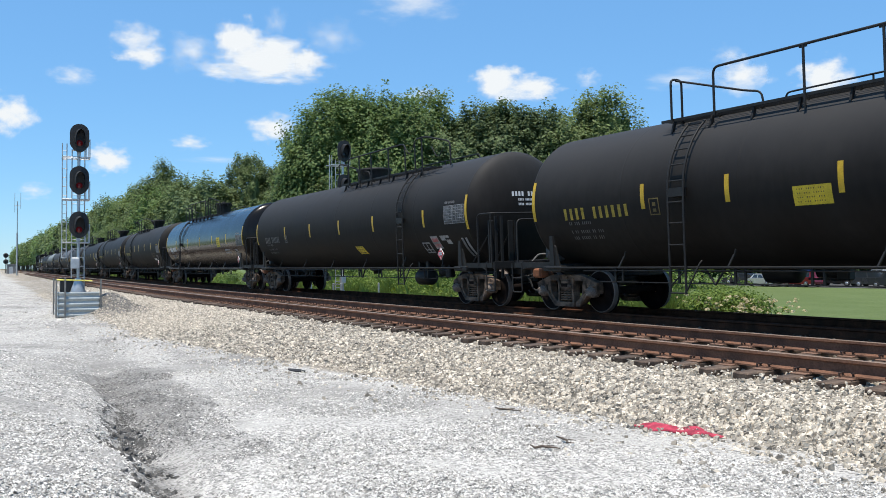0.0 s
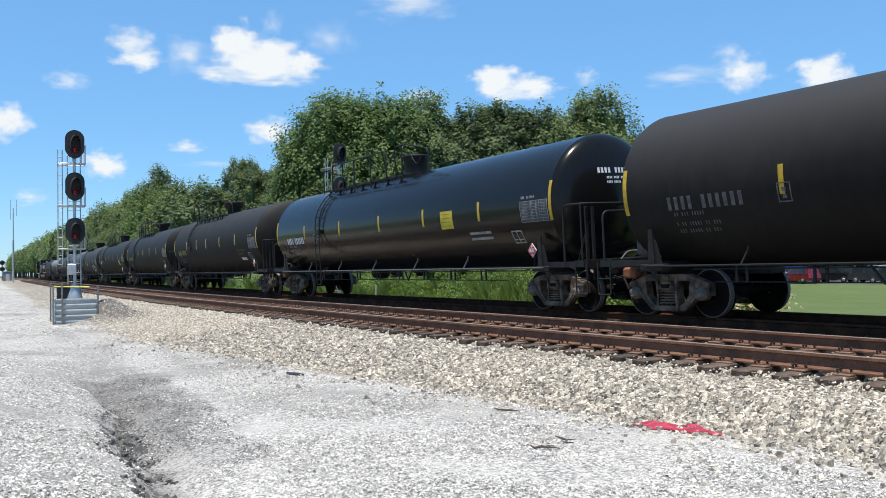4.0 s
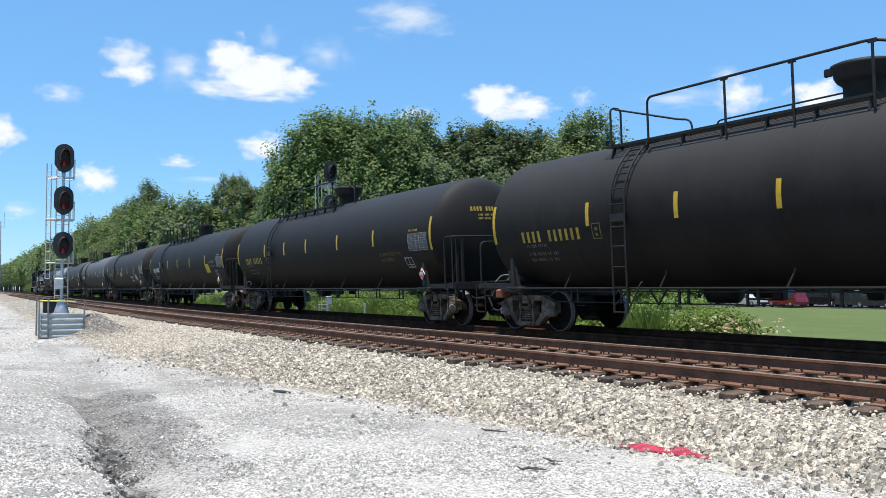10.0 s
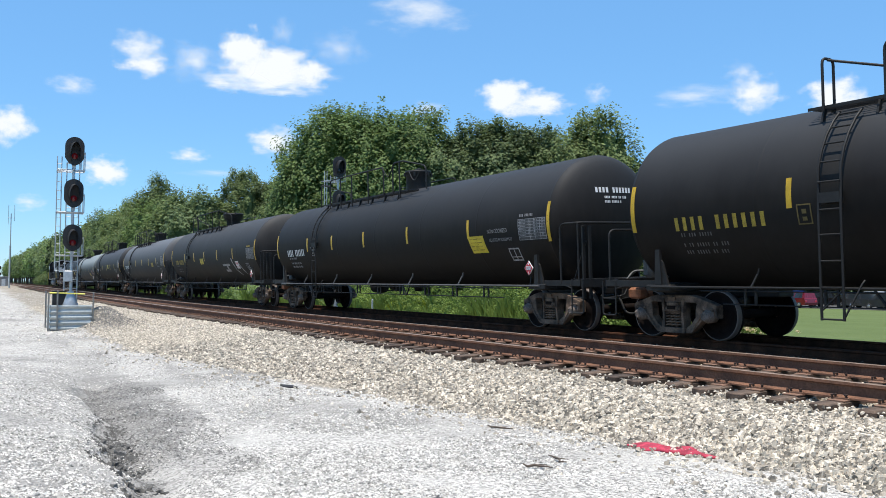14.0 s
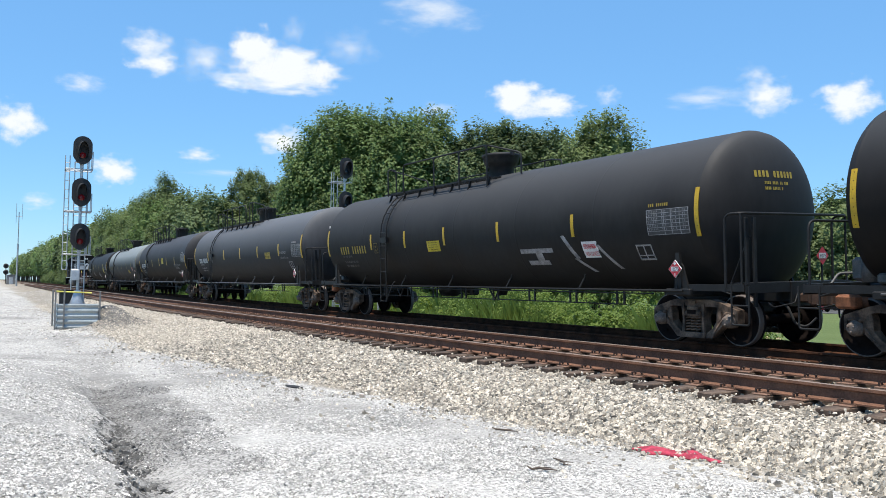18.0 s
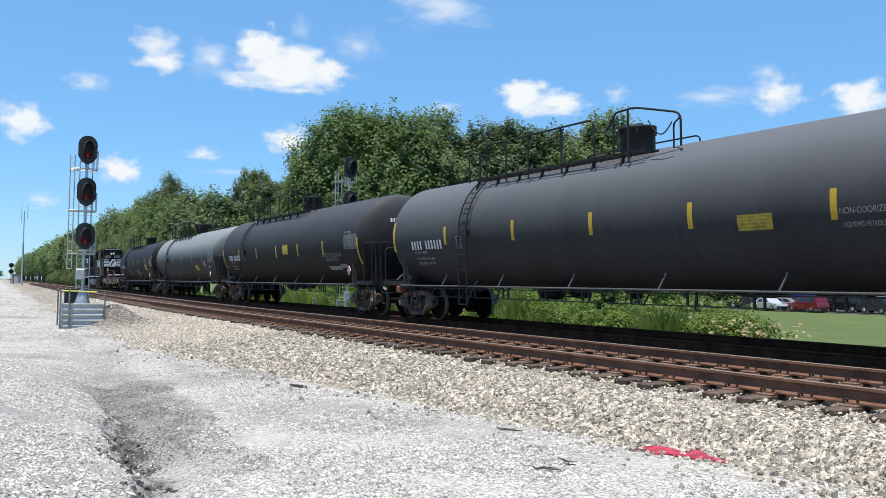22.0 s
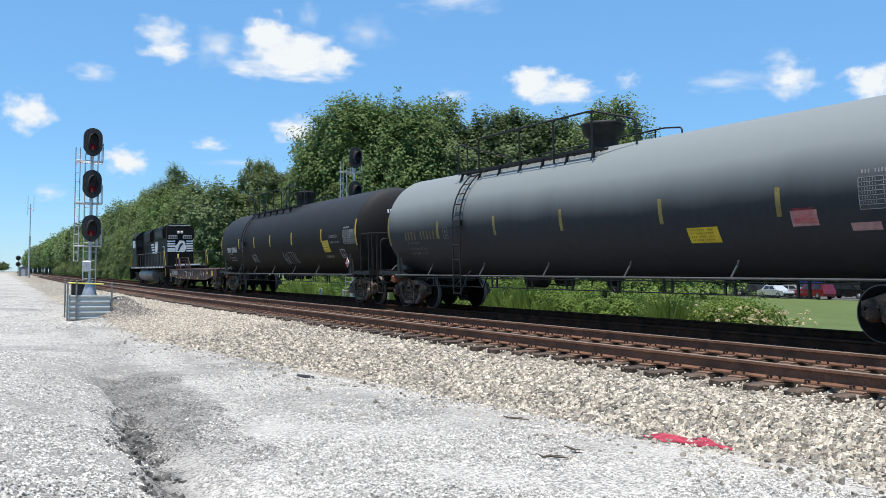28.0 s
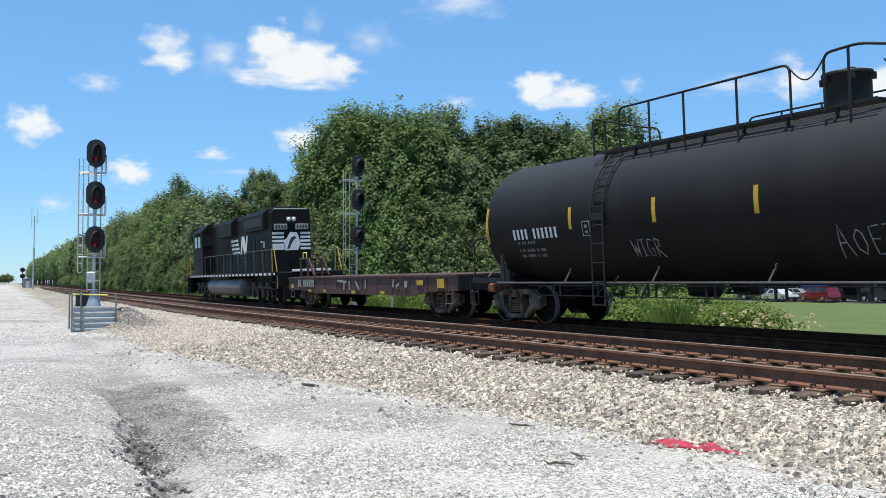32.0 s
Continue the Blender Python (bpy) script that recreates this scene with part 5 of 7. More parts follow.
# -- brown flat car behind the tank cars --
def flat_car(s0):
    car = empty("flat_car", "rust-brown empty flat car with yellow reflectors", "flat car")
    h = 7.15
    g = Geo()
    side = [(-h, 0.74), (-h, 1.20), (h, 1.20), (h, 0.78), (h - 1.6, 0.74), (h - 2.8, 0.60), (-h + 2.8, 0.60), (-h + 1.6, 0.70)]
    for sd in (-1, 1):
        g2 = Geo().plate(side, sd * 1.42, sd * 1.36)
        for x in np.linspace(-h + 0.6, h - 0.6, 12):
            g2.box((x, sd * 1.43, 0.95), (0.05, 0.03, 0.36))
        g2.box((0, sd * 1.40, 1.19), (2 * h, 0.12, 0.04))
        part("side_sill", g2, RUSTDECK, car, "deep rusty fishbelly side sill")
    board = Geo().box((0, 0, 1.20), (0.24, 2.66, 0.06), bevel=0.008).mesh("deck_board", RUSTDECK)
    for i in range(int(2 * h / 0.25)):
        part("deck_board", board, RUSTDECK, car, at=pose(-h + 0.13 + i * 0.25, 0, 0))
    part("centre_sill", Geo().box((0, 0, 0.88), (2 * h + 0.6, 0.5, 0.46), bevel=0.02).box((h + 0.02, 0, 0.98), (0.06, 2.8, 0.4)).box((-h - 0.02, 0, 0.98), (0.06, 2.8, 0.4)), FITTING, car)
    for x in (-h + 1.55, h - 1.55):
        truck(car, x)
    for f in (-1, 1):
        part("coupler", COUPLER, GREASE, car, at=pose(f * (h - 0.15), 0, 0, 0, 0, 0 if f > 0 else 180))
        part("air_hose", HOSE, RUBBER, car, at=pose(f * (h - 0.1), 0, 0, 0, 0, 0 if f > 0 else 180))
        for sd in (-1, 1):
            st = Geo()
            for dx in (0, 0.4):
                st.tube([(f * (h - 0.25 - dx), sd * 1.42, 1.0), (f * (h - 0.25 - dx), sd * 1.42, 0.42)], 0.016, seg=5)
            for z in (0.42, 0.68):
                st.tube([(f * (h - 0.25), sd * 1.42, z), (f * (h - 0.65), sd * 1.42, z)], 0.016, seg=5)
            part("sill_step", st, HANDRAIL, car)
    for x, z, w, t in ((-h + 0.55, 0.86, 0.3, 0.16), (-h + 2.6, 0.70, 0.3, 0.09), (-h + 4.2, 0.70, 0.3, 0.09), (-h + 7.0, 0.68, 0.34, 0.1), (-h + 9.4, 0.68, 0.34, 0.1), (h - 2.2, 1.0, 0.42, 0.14), (h - 0.9, 0.98, 0.42, 0.26)):
        part("reflector", Geo().box((x, -1.452, z), (w, 0.01, t)), YELLOW, car)
    g = Geo()
    x = -h + 1.3
    for ch in "mm nnnnnn":
        if ch != " ":
            g.box((x, -1.451, 0.98), (0.15, 0.006, 0.28))
        x += 0.21
    tagged(part("reporting_mark", g, DULL, car, "white painted mark and number"), kind="stuff")
    g = Geo()
    for x, z, w, t, a in ((-1.2, 1.05, 0.9, 0.08, 3), (-1.0, 0.9, 0.12, 0.3, 12), (-0.5, 0.9, 0.1, 0.3, -8), (0.2, 0.9, 0.4, 0.09, 40), (0.9, 0.95, 0.1, 0.28, 0), (3.1, 0.98, 0.1, 0.25, 15), (3.4, 0.92, 0.25, 0.07, -20), (4.0, 0.95, 0.18, 0.2, 10)):
        g.box((x, -1.450, z), (w, 0.008, t), turn=(0, a, 0))
    tagged(part("worn_paint", g, DULL, car, "broken patches of white paint"), kind="stuff")
    # brake step at the locomotive end
    st = Geo().box((-h + 0.9, -0.75, 1.95), (0.9, 0.7, 0.06), bevel=0.01)
    for x, y in ((-h + 0.5, -1.05), (-h + 1.3, -1.05), (-h + 0.5, -0.45), (-h + 1.3, -0.45)):
        st.box((x, y, 1.58), (0.07, 0.07, 0.72))
    for i in range(3):
        st.box((-h + 1.55 + i * 0.2, -0.75, 1.78 - 0.2 * i), (0.22, 0.6, 0.035))
    for y in (-1.05, -0.45):
        st.box((-h + 1.75, y, 1.58), (0.9, 0.05, 0.12), turn=(0, 45, 0))
    stand = part("brake_step", st, RUSTDECK, car, "rusty steel step stand")
    part("grab_hoop", Geo().tube(rounded([(-h + 0.65, -1.0, 1.98), (-h + 0.65, -1.0, 2.2), (-h + 1.05, -1.0, 2.2), (-h + 1.05, -1.0, 1.98)], 0.05), 0.025, seg=6), CAUTION, stand, "yellow grab hoop")
    TRAIN.append((car, s0))


flat_car(-228.65)


# -- six-axle road switcher at the tail, long hood towards the flat car --
def locomotive(s0):
    lo = empty("locomotive", "black six-axle diesel locomotive with white end stripes", "locomotive")
    h = 9.7
    part("underframe", Geo().box((0, 0, 1.38), (2 * h, 2.95, 0.16), bevel=0.02).box((0, 0, 1.16), (2 * h - 1.2, 1.5, 0.3)), LOCO, lo)
    sill = Geo()
    for i in range(26):
        sill.box((-h + 0.55 + i * 0.74, -1.482, 1.37), (0.4, 0.008, 0.1))
    tagged(part("sill_stripe", sill, WHITE, lo, "broken white edge stripe"), kind="stuff")
    # long hood with chamfered roof edges
    def hood(x0, x1, half, low, high, chamfer, name, label=""):
        o = [(-half, low), (half, low), (half, high - chamfer), (half - chamfer, high), (-half + chamfer, high), (-half, high - chamfer)]
        n = len(o)
        v = [(x0, a, b) for a, b in o] + [(x1, a, b) for a, b in o]
        f = [tuple(range(n)), tuple(range(2 * n - 1, n - 1, -1))] + [(i, n + i, n + (i + 1) % n, (i + 1) % n) for i in range(n)]
        return part(name, Geo().add(v, f), LOCO, lo, label)
    body = hood(-5.2, 7.15, 0.92, 1.46, 4.32, 0.14, "long_hood", "black louvred engine hood")
    hood(2.9, 6.5, 1.12, 3.45, 4.36, 0.2, "radiator_section", "flared radiator housing")
    hood(-2.6, 0.6, 1.18, 3.40, 4.33, 0.25, "dynamic_brake_blister")
    cab = hood(-7.75, -5.2, 1.48, 1.46, 4.35, 0.42, "cab", "black crew cab with arched roof")
    hood(-9.0, -7.75, 0.88, 1.46, 3.05, 0.15, "short_hood")
    for y in (-1.485, 1.485):
        for x in (-6.9, -6.0):
            part("cab_window", Geo().box((x, y, 3.35), (0.66, 0.02, 0.62), bevel=0.008), GLASS, cab)
    part("cab_window", Geo().box((-5.19, -1.15, 3.4), (0.02, 0.45, 0.6)), GLASS, cab)
    door = Geo().box((0, -0.925, 2.35), (0.66, 0.02, 1.5), bevel=0.006).mesh("hood_door", LOCO)
    for i in range(15):
        part("hood_door", door, LOCO, body, at=pose(-4.6 + i * 0.78, 0, 0))
    lv = Geo()
    for i in range(5):
        lv.box((0, -0.935, 1.98 + 0.14 * i), (0.5, 0.02, 0.05), turn=(25, 0, 0))
    lv = lv.mesh("louvre", LOCO)
    for i in range(0, 15, 2):
        part("louvre", lv, LOCO, body, at=pose(-4.6 + i * 0.78, 0, 0))
    for y in (-1.235, 1.235):
        part("radiator_grille", Geo().box((4.7, y * 0.918, 3.82), (3.2, 0.02, 0.4)), FITTING, body)
    for x in (3.8, 5.1, 6.4, -1.7, -0.6):
        part("roof_fan", Geo().lathe([(4.30, 0.55), (4.48, 0.55), (4.5, 0.5), (4.5, 0.0)], "z", at=(x, 0, 0), seg=24), LOCO, lo)
    part("exhaust_stack", Geo().box((1.6, 0, 4.28), (0.7, 0.4, 0.32), bevel=0.03), FITTING, lo)
    part("horn", Geo().lathe([(0, 0.03), (0.3, 0.04), (0.4, 0.1)], "x", at=(-5.0, 0.3, 4.5), seg=10).box((-4.95, 0.3, 4.35), (0.08, 0.1, 0.2)), FITTING, lo)
    # hood end: stripes, emblem block, number boards, headlight
    xe = 7.155
    for i, (a, b) in enumerate(((-0.9, -0.35), (0.42, 0.9))):
        for j in range(5):
            part("end_stripe", Geo().box((xe, (a + b) / 2, 2.52 + j * 0.175), (0.012, b - a, 0.105)), WHITE, body)
    part("end_band", Geo().box((xe - 0.003, -0.62, 2.56), (0.012, 0.56, 0.18)), WHITE, body)
    part("emblem", Geo().add([(xe + 0.01, y, z) for y, z in ((-0.30, 2.44), (0.30, 2.44), (0.42, 2.75), (0.28, 3.25), (-0.05, 3.28), (-0.22, 3.0), (-0.36, 2.9))], [tuple(range(7))]), WHITE, body, "white emblem shape")
    part("emblem_shadow", Geo().add([(xe + 0.014, y, z) for y, z in ((-0.22, 2.5), (-0.12, 2.5), (0.05, 2.85), (0.22, 3.0), (0.16, 3.1), (-0.02, 3.02), (-0.1, 2.85))], [tuple(range(7))]), INK, body)
    for y in (-0.5, 0.5):
        nb = part("number_board", Geo().box((xe + 0.02, y, 3.52), (0.05, 0.62, 0.26), bevel=0.01), DULL, body, "lit white number board")
        g = Geo()
        for i in range(4):
            g.box((xe + 0.05, y - 0.21 + 0.14 * i, 3.52), (0.006, 0.08, 0.16))
        tagged(part("number_mark", g, INK, nb), kind="stuff")
    part("headlight", Geo().box((xe + 0.02, 0, 3.86), (0.06, 0.5, 0.28), bevel=0.02).lathe([(xe + 0.05, 0.1), (xe + 0.065, 0.1), (xe + 0.06, 0.0)], "x", at=(0, -0.12, 3.86), seg=14, m=1).lathe([(xe + 0.05, 0.1), (xe + 0.065, 0.1), (xe + 0.06, 0.0)], "x", at=(0, 0.12, 3.86), seg=14, m=1), (FITTING, WHITE), body)
    part("end_door", Geo().box((xe, -0.1, 1.95), (0.03, 0.6, 0.9), bevel=0.01).box((xe + 0.02, -0.1, 2.0), (0.06, 0.12, 0.16)), LOCO, body)
    # side emblem as plain stripes and block
    for j in range(4):
        part("side_stripe", Geo().box((0.55 - 0.10 * j, -0.937, 2.52 + j * 0.21), (1.5, 0.012, 0.12)), WHITE, body)
    part("side_emblem", Geo().add([(1.45 + (x - 2.0) * 1.75, -0.944, 2.42 + (z - 2.55) * 1.2) for x, z in ((2.0, 2.55), (2.18, 2.55), (2.26, 2.95), (2.42, 2.55), (2.66, 2.55), (2.78, 2.9), (2.9, 3.3), (2.72, 3.3), (2.62, 2.95), (2.46, 3.3), (2.2, 3.3), (2.1, 2.95))], [tuple(range(12))]), WHITE, body, "slanted white emblem shape")
    g = Geo()
    for x, z in ((1.9, 2.24), (2.1, 2.24), (2.4, 2.24), (2.6, 2.24), (1.9, 2.02), (2.1, 2.02), (2.3, 2.02), (2.6, 2.02)):
        g.box((x, -0.929, z), (0.13, 0.008, 0.13))
    tagged(part("data_bars", g, DULL, body), kind="stuff")
    part("door_notice", Geo().box((5.9, -0.94, 2.75), (0.2, 0.012, 0.3)).box((5.5, -0.94, 2.9), (0.4, 0.012, 0.06)), WHITE, body)
    # roof edge, cab sunshade and walkway steps
    part("roof_strip", Geo().box((7.02, 0, 4.345), (0.26, 1.5, 0.03)), WHITE, lo, "pale worn roof edge")
    for y in (-1.62, 1.62):
        part("sunshade", Geo().box((-6.45, y, 3.78), (1.6, 0.32, 0.03), turn=(14 if y < 0 else -14, 0, 0)), LOCO, cab)
    for x in (-6.3, 6.3):
        for k in range(3):
            part("brake_cylinder", Geo().lathe([(-0.24, 0.0), (-0.24, 0.11), (0.2, 0.11), (0.24, 0.0)], "x", at=(x - 1.2 + 1.2 * k, -1.2, 0.92), seg=12), STEEL, lo)
    # end platform
    part("pilot", Geo().box((h + 0.05, 0, 1.12), (0.1, 2.9, 0.62), bevel=0.02).box((h + 0.06, 0, 0.55), (0.1, 2.5, 0.55), bevel=0.02), LOCO, lo)
    part("anticlimber", Geo().box((h + 0.2, 0, 1.50), (0.24, 1.7, 0.10), bevel=0.01), WHITE, lo, "white edged anticlimber")
    part("pilot", Geo().box((-h - 0.05, 0, 0.95), (0.1, 2.9, 0.95), bevel=0.02), LOCO, lo)
    for f in (-1, 1):
        part("coupler", COUPLER, GREASE, lo, at=pose(f * (h - 0.1), 0, 0, 0, 0, 0 if f > 0 else 180))
        for y in (-1.25, 1.25):
            st = Geo()
            for k in range(4):
                st.box((f * (h - 0.35), y * 1.1, 0.42 + 0.3 * k), (0.5, 0.3, 0.04))
            for dx in (-0.62, -0.1):
                st.box((f * (h + dx), y * 1.1, 0.9), (0.03, 0.3, 1.1))
            part("step_well", st, LOCO, lo)
            part("corner_handrail", Geo().tube(rounded([(f * (h - 0.05), y * 1.16, 0.75), (f * (h - 0.05), y * 1.16, 1.5), (f * (h - 0.45), y * 1.16, 2.5), (f * (h - 0.75), y * 1.16, 2.5), (f * (h - 0.75), y * 1.16, 1.45)], 0.12), 0.022, seg=6), OCHRE, lo, "yellow corner handrail")
    for y in (-1.42, 1.42):
        g = Geo().tube([(-4.9, y, 2.45), (h - 0.8, y, 2.45)], 0.016, seg=5)
        for x in np.linspace(-4.9, h - 0.8, 10):
            g.tube([(x, y, 1.45), (x, y, 2.45)], 0.016, seg=5)
        part("side_handrail", g, HANDRAIL, lo)
    tankhull = [(-4.4, 0.0), (-4.4, 0.40), (-4.33, 0.47), (2.83, 0.47), (2.9, 0.40), (2.9, 0.0)]
    part("fuel_tank", Geo().lathe(tankhull, "x", at=(0, -0.95, 0.78), seg=28).lathe(tankhull, "x", at=(0, 0.95, 0.78), seg=28).box((-0.75, 0, 0.72), (7.2, 1.9, 0.85)), FUEL, lo, "grimy grey rounded fuel tank")
    part("air_tank", Geo().lathe([(-4.0, 0.0), (-4.0, 0.16), (-3.9, 0.2), (0.4, 0.2), (0.5, 0.16), (0.5, 0.0)], "x", at=(0, -1.15, 1.3), seg=16), LOCO, lo)
    for x in (-6.3, 6.3):
        g = Geo().box((0, 0, 0.72), (3.6, 1.9, 0.22), bevel=0.03)
        for sd in (-1, 1):
            g.plate([(-2.2, 0.62), (-1.9, 0.95), (1.9, 0.95), (2.2, 0.62), (1.95, 0.45), (1.1, 0.72), (-1.1, 0.72), (-1.95, 0.45)], sd * 1.12, sd * 0.98)
            for q in (-1.68, 0, 1.68):
                g.box((q, sd * 1.13, 0.5), (0.34, 0.16, 0.4), bevel=0.03)
                g.lathe([(sd * 1.2, 0.0), (sd * 1.2, 0.12), (sd * 1.05, 0.15)], "y", at=(q, 0, 0.52), seg=12)
            for q in (-0.9, 0.85):
                g.box((q, sd * 1.15, 0.52), (0.3, 0.1, 0.3), bevel=0.02)
        tr = part("truck", g, STEEL, lo, "three-axle cast bogie", at=pose(x, 0, 0))
        for q in (-1.68, 0, 1.68):
            ax = part("wheelset", WHEELSET, WHEEL, tr, at=pose(q, 0, WHEEL_R))
            AXLES.append((ax, q))
    TRAIN.append((lo, s0))


locomotive(-246.85)

# ---- colour light signals ----
def signal(m, label, heads, cage, base_z, turn, size, lens=None):
    """A mast with three hooded heads, a ladder and a service cage behind it."""
    sg = empty("railway_signal", label, "railway signal", m)
    mast = Geo().tube([(0, 0, base_z), (0, 0, heads[0][0] + 0.15)], 0.05, seg=12).lathe([(base_z, 0.24), (base_z + 0.06, 0.24), (base_z + 0.5, 0.09)], "z", seg=12)
    part("mast", mast, GALV, sg, "galvanised tubular mast")
    part("junction_box", Geo().box((0.14, -0.1, base_z + 1.0), (0.16, 0.28, 0.36), bevel=0.02), GALV, sg)
    w, hgt = size
    for z, tall in heads:
        g = Geo()
        n = 16
        half, up = w / 2, tall / 2 - w / 2
        o = [(half * math.cos(a), up + half * math.sin(a)) for a in np.linspace(0, math.pi, n)]
        o += [(half * math.cos(a) * (1.0 - 0.10 * abs(math.sin(a))), -up - half * (0.9 * abs(math.sin(a)) ** 1.4)) for a in np.linspace(math.pi, 2 * math.pi, n)]
        k = len(o)
        v = [(x, y, q + 0) for x in (0.0, 0.05) for y, q in o]
        v = [(0.12 + a, b, z + c) for a, b, c in v]
        g.add(v, [tuple(range(k)), tuple(range(2 * k - 1, k - 1, -1))] + [(i, k + i, k + (i + 1) % k, (i + 1) % k) for i in range(k)])
        g.box((-0.02, 0, z), (0.26, w * 0.62, tall * 0.78), bevel=0.04)
        hd = new("signal_head", g.mesh("signal_head", SIGNAL))
        hd.parent = sg
        hd.matrix_basis = pose(0.02, 0, 0, 0, 0, turn)
        tagged(hd, "black oval signal head with a long hood")
        hood = Geo()
        rr, tallness = w * 0.27, tall * 0.33
        pts = [(math.sin(radians(-150 + 300 * i / 20)), math.cos(radians(-150 + 300 * i / 20))) for i in range(21)]
        vs = [(0.17, a * rr, z + b * tallness) for a, b in pts] + [(0.56 - 0.2 * (1 - b) * 0.7, a * rr * 0.92, z - 0.04 + b * tallness * 0.95) for a, b in pts]
        hood.add(vs, [(i, i + 1, 21 + i + 1, 21 + i) for i in range(20)], 0, True)
        part("hood", hood, SIGNAL, hd)
        part("lens", Geo().lathe([(0.175, rr * 0.62), (0.20, rr * 0.45), (0.21, 0.0)], "x", at=(0, 0, z - 0.16 * tall), seg=18), lens or LENS, hd, "unlit dark lens" if lens else "dimly lit red lens")
        part("bracket", Geo().box((0.02, 0, z - tall * 0.46), (0.1, 0.12, 0.22)), GALV, sg)
    # ladder and cage
    top, low, y0, y1 = cage
    g = Geo()
    for y in (y0, y0 + 0.14):
        g.tube([(-0.35, y, low), (-0.35, y, top)], 0.018, seg=6)
    z = low
    while z < top:
        g.tube([(-0.35, y0, z), (-0.35, y0 + 0.14, z)], 0.012, seg=5)
        z += 0.3
    part("cage_rail", g, GALV, sg)
    g = Geo()
    for y in (-0.2, 0.2):
        g.tube([(-0.3, y, base_z), (-0.3, y, top - 0.2)], 0.02, seg=6)
    z = base_z + 0.3
    while z < top - 0.2:
        g.tube([(-0.3, -0.2, z), (-0.3, 0.2, z)], 0.013, seg=5)
        z += 0.3
    part("mast_ladder", g, GALV, sg, "galvanised mast ladder")
    for z in [q[0] - q[1] * 0.62 for q in heads]:
        g = Geo()
        for a, b in (((-0.6, y0), (-0.6, y1)), ((0.1, y0), (0.1, y1)), ((-0.6, y0), (0.1, y0)), ((-0.6, y1), (0.1, y1)), ((-0.25, y0), (-0.25, y1))):
            g.tube([(*a, z), (*b, z)], 0.018, seg=5)
        for y in (y1 - 0.12, y1):
            for x in (-0.6, 0.1):
                g.tube([(x, y, z), (x, y, z + 0.6)], 0.016, seg=5)
        g.tube([(-0.6, y1, z + 0.6), (0.1, y1, z + 0.6)], 0.016, seg=5)
        part("service_platform", g, GALV, sg, "open galvanised service platform")
    return sg


signal(pose(-31.65, 4.75, 0, 0, 0, -6), "tall three-headed lineside signal with galvanised cage on a retained base", ((5.27, 0.98), (3.86, 0.98), (2.38, 0.92)), (5.15, 1.30, -0.50, 0.34), 0.12, 4, (0.60, 1.0))
signal(pose(-38.5, 17.5, 0, 0, 0, 12), "three-headed signal with galvanised cage beyond the tracks", ((6.46, 1.05), (4.85, 1.05), (3.10, 1.0)), (6.3, 1.9, -0.52, 0.35), -0.6, -14, (0.66, 1.0), GLASS)


def signal_base():
    """Corrugated sheet box that holds the fill round the signal's foot."""
    b = empty("retaining_box", "galvanised corrugated sheet retaining box filled with gravel", "retaining wall", pose(-31.75, 4.72, -0.62, 0, 0, -4))
    wave = Geo()
    rows = 54

    def sheet(p, q, n, name):
        vs, fc = [], []
        d = (Vector(q) - Vector(p)).normalized()
        out = Vector((d.y, -d.x, 0))
        for i in range(rows + 1):
            z = 0.80 * i / rows
            k = 0.018 * math.sin(z / 0.80 * math.pi * 9)
            for e in (p, q):
                vs.append(Vector((e[0], e[1], z)) + out * k)
        vs += [v - out * 0.02 for v in vs]
        m = 2 * (rows + 1)
        for i in range(rows):
            a = 2 * i
            fc += [(a, a + 1, a + 3, a + 2), (m + a, m + a + 2, m + a + 3, m + a + 1)]
        fc += [(2 * rows, 2 * rows + 1, m + 2 * rows + 1, m + 2 * rows)]
        return part(name, Geo().add(vs, fc), SHEET, b, "ribbed galvanised sheet")
    sheet((0.95, -0.62), (0.95, 0.62), 1, "front_sheet")
    sheet((-0.85, -0.62), (0.95, -0.62), 1, "side_sheet")
    sheet((0.95, 0.62), (-0.2, 0.72), 1, "side_sheet")
    for x, y, z in ((0.98, -0.68, 1.22), (1.0, -0.42, 1.28), (0.98, 0.66, 1.22), (-0.8, -0.66, 1.25)):
        part("post", Geo().box((x, y, z / 2 - 0.1), (0.045, 0.05, z + 0.2), bevel=0.008), POST, b, "steel fence post")
    part("top_pipe", Geo().tube([(0.98, -0.68, 1.2), (0.98, 0.4, 1.16)], 0.022, seg=8), CAUTION, b, "yellow plastic pipe")
    part("fill", Geo().add([(-0.85, -0.60, 0.72), (0.93, -0.60, 0.74), (0.93, 0.60, 0.74), (-0.85, 0.66, 0.72), (-0.85, -0.60, 0.0), (0.93, -0.60, 0.0), (0.93, 0.60, 0.0), (-0.85, 0.66, 0.0)], [(0, 1, 2, 3), (0, 4, 5, 1), (1, 5, 6, 2), (2, 6, 7, 3), (3, 7, 4, 0)]), DARKGRIT, b)


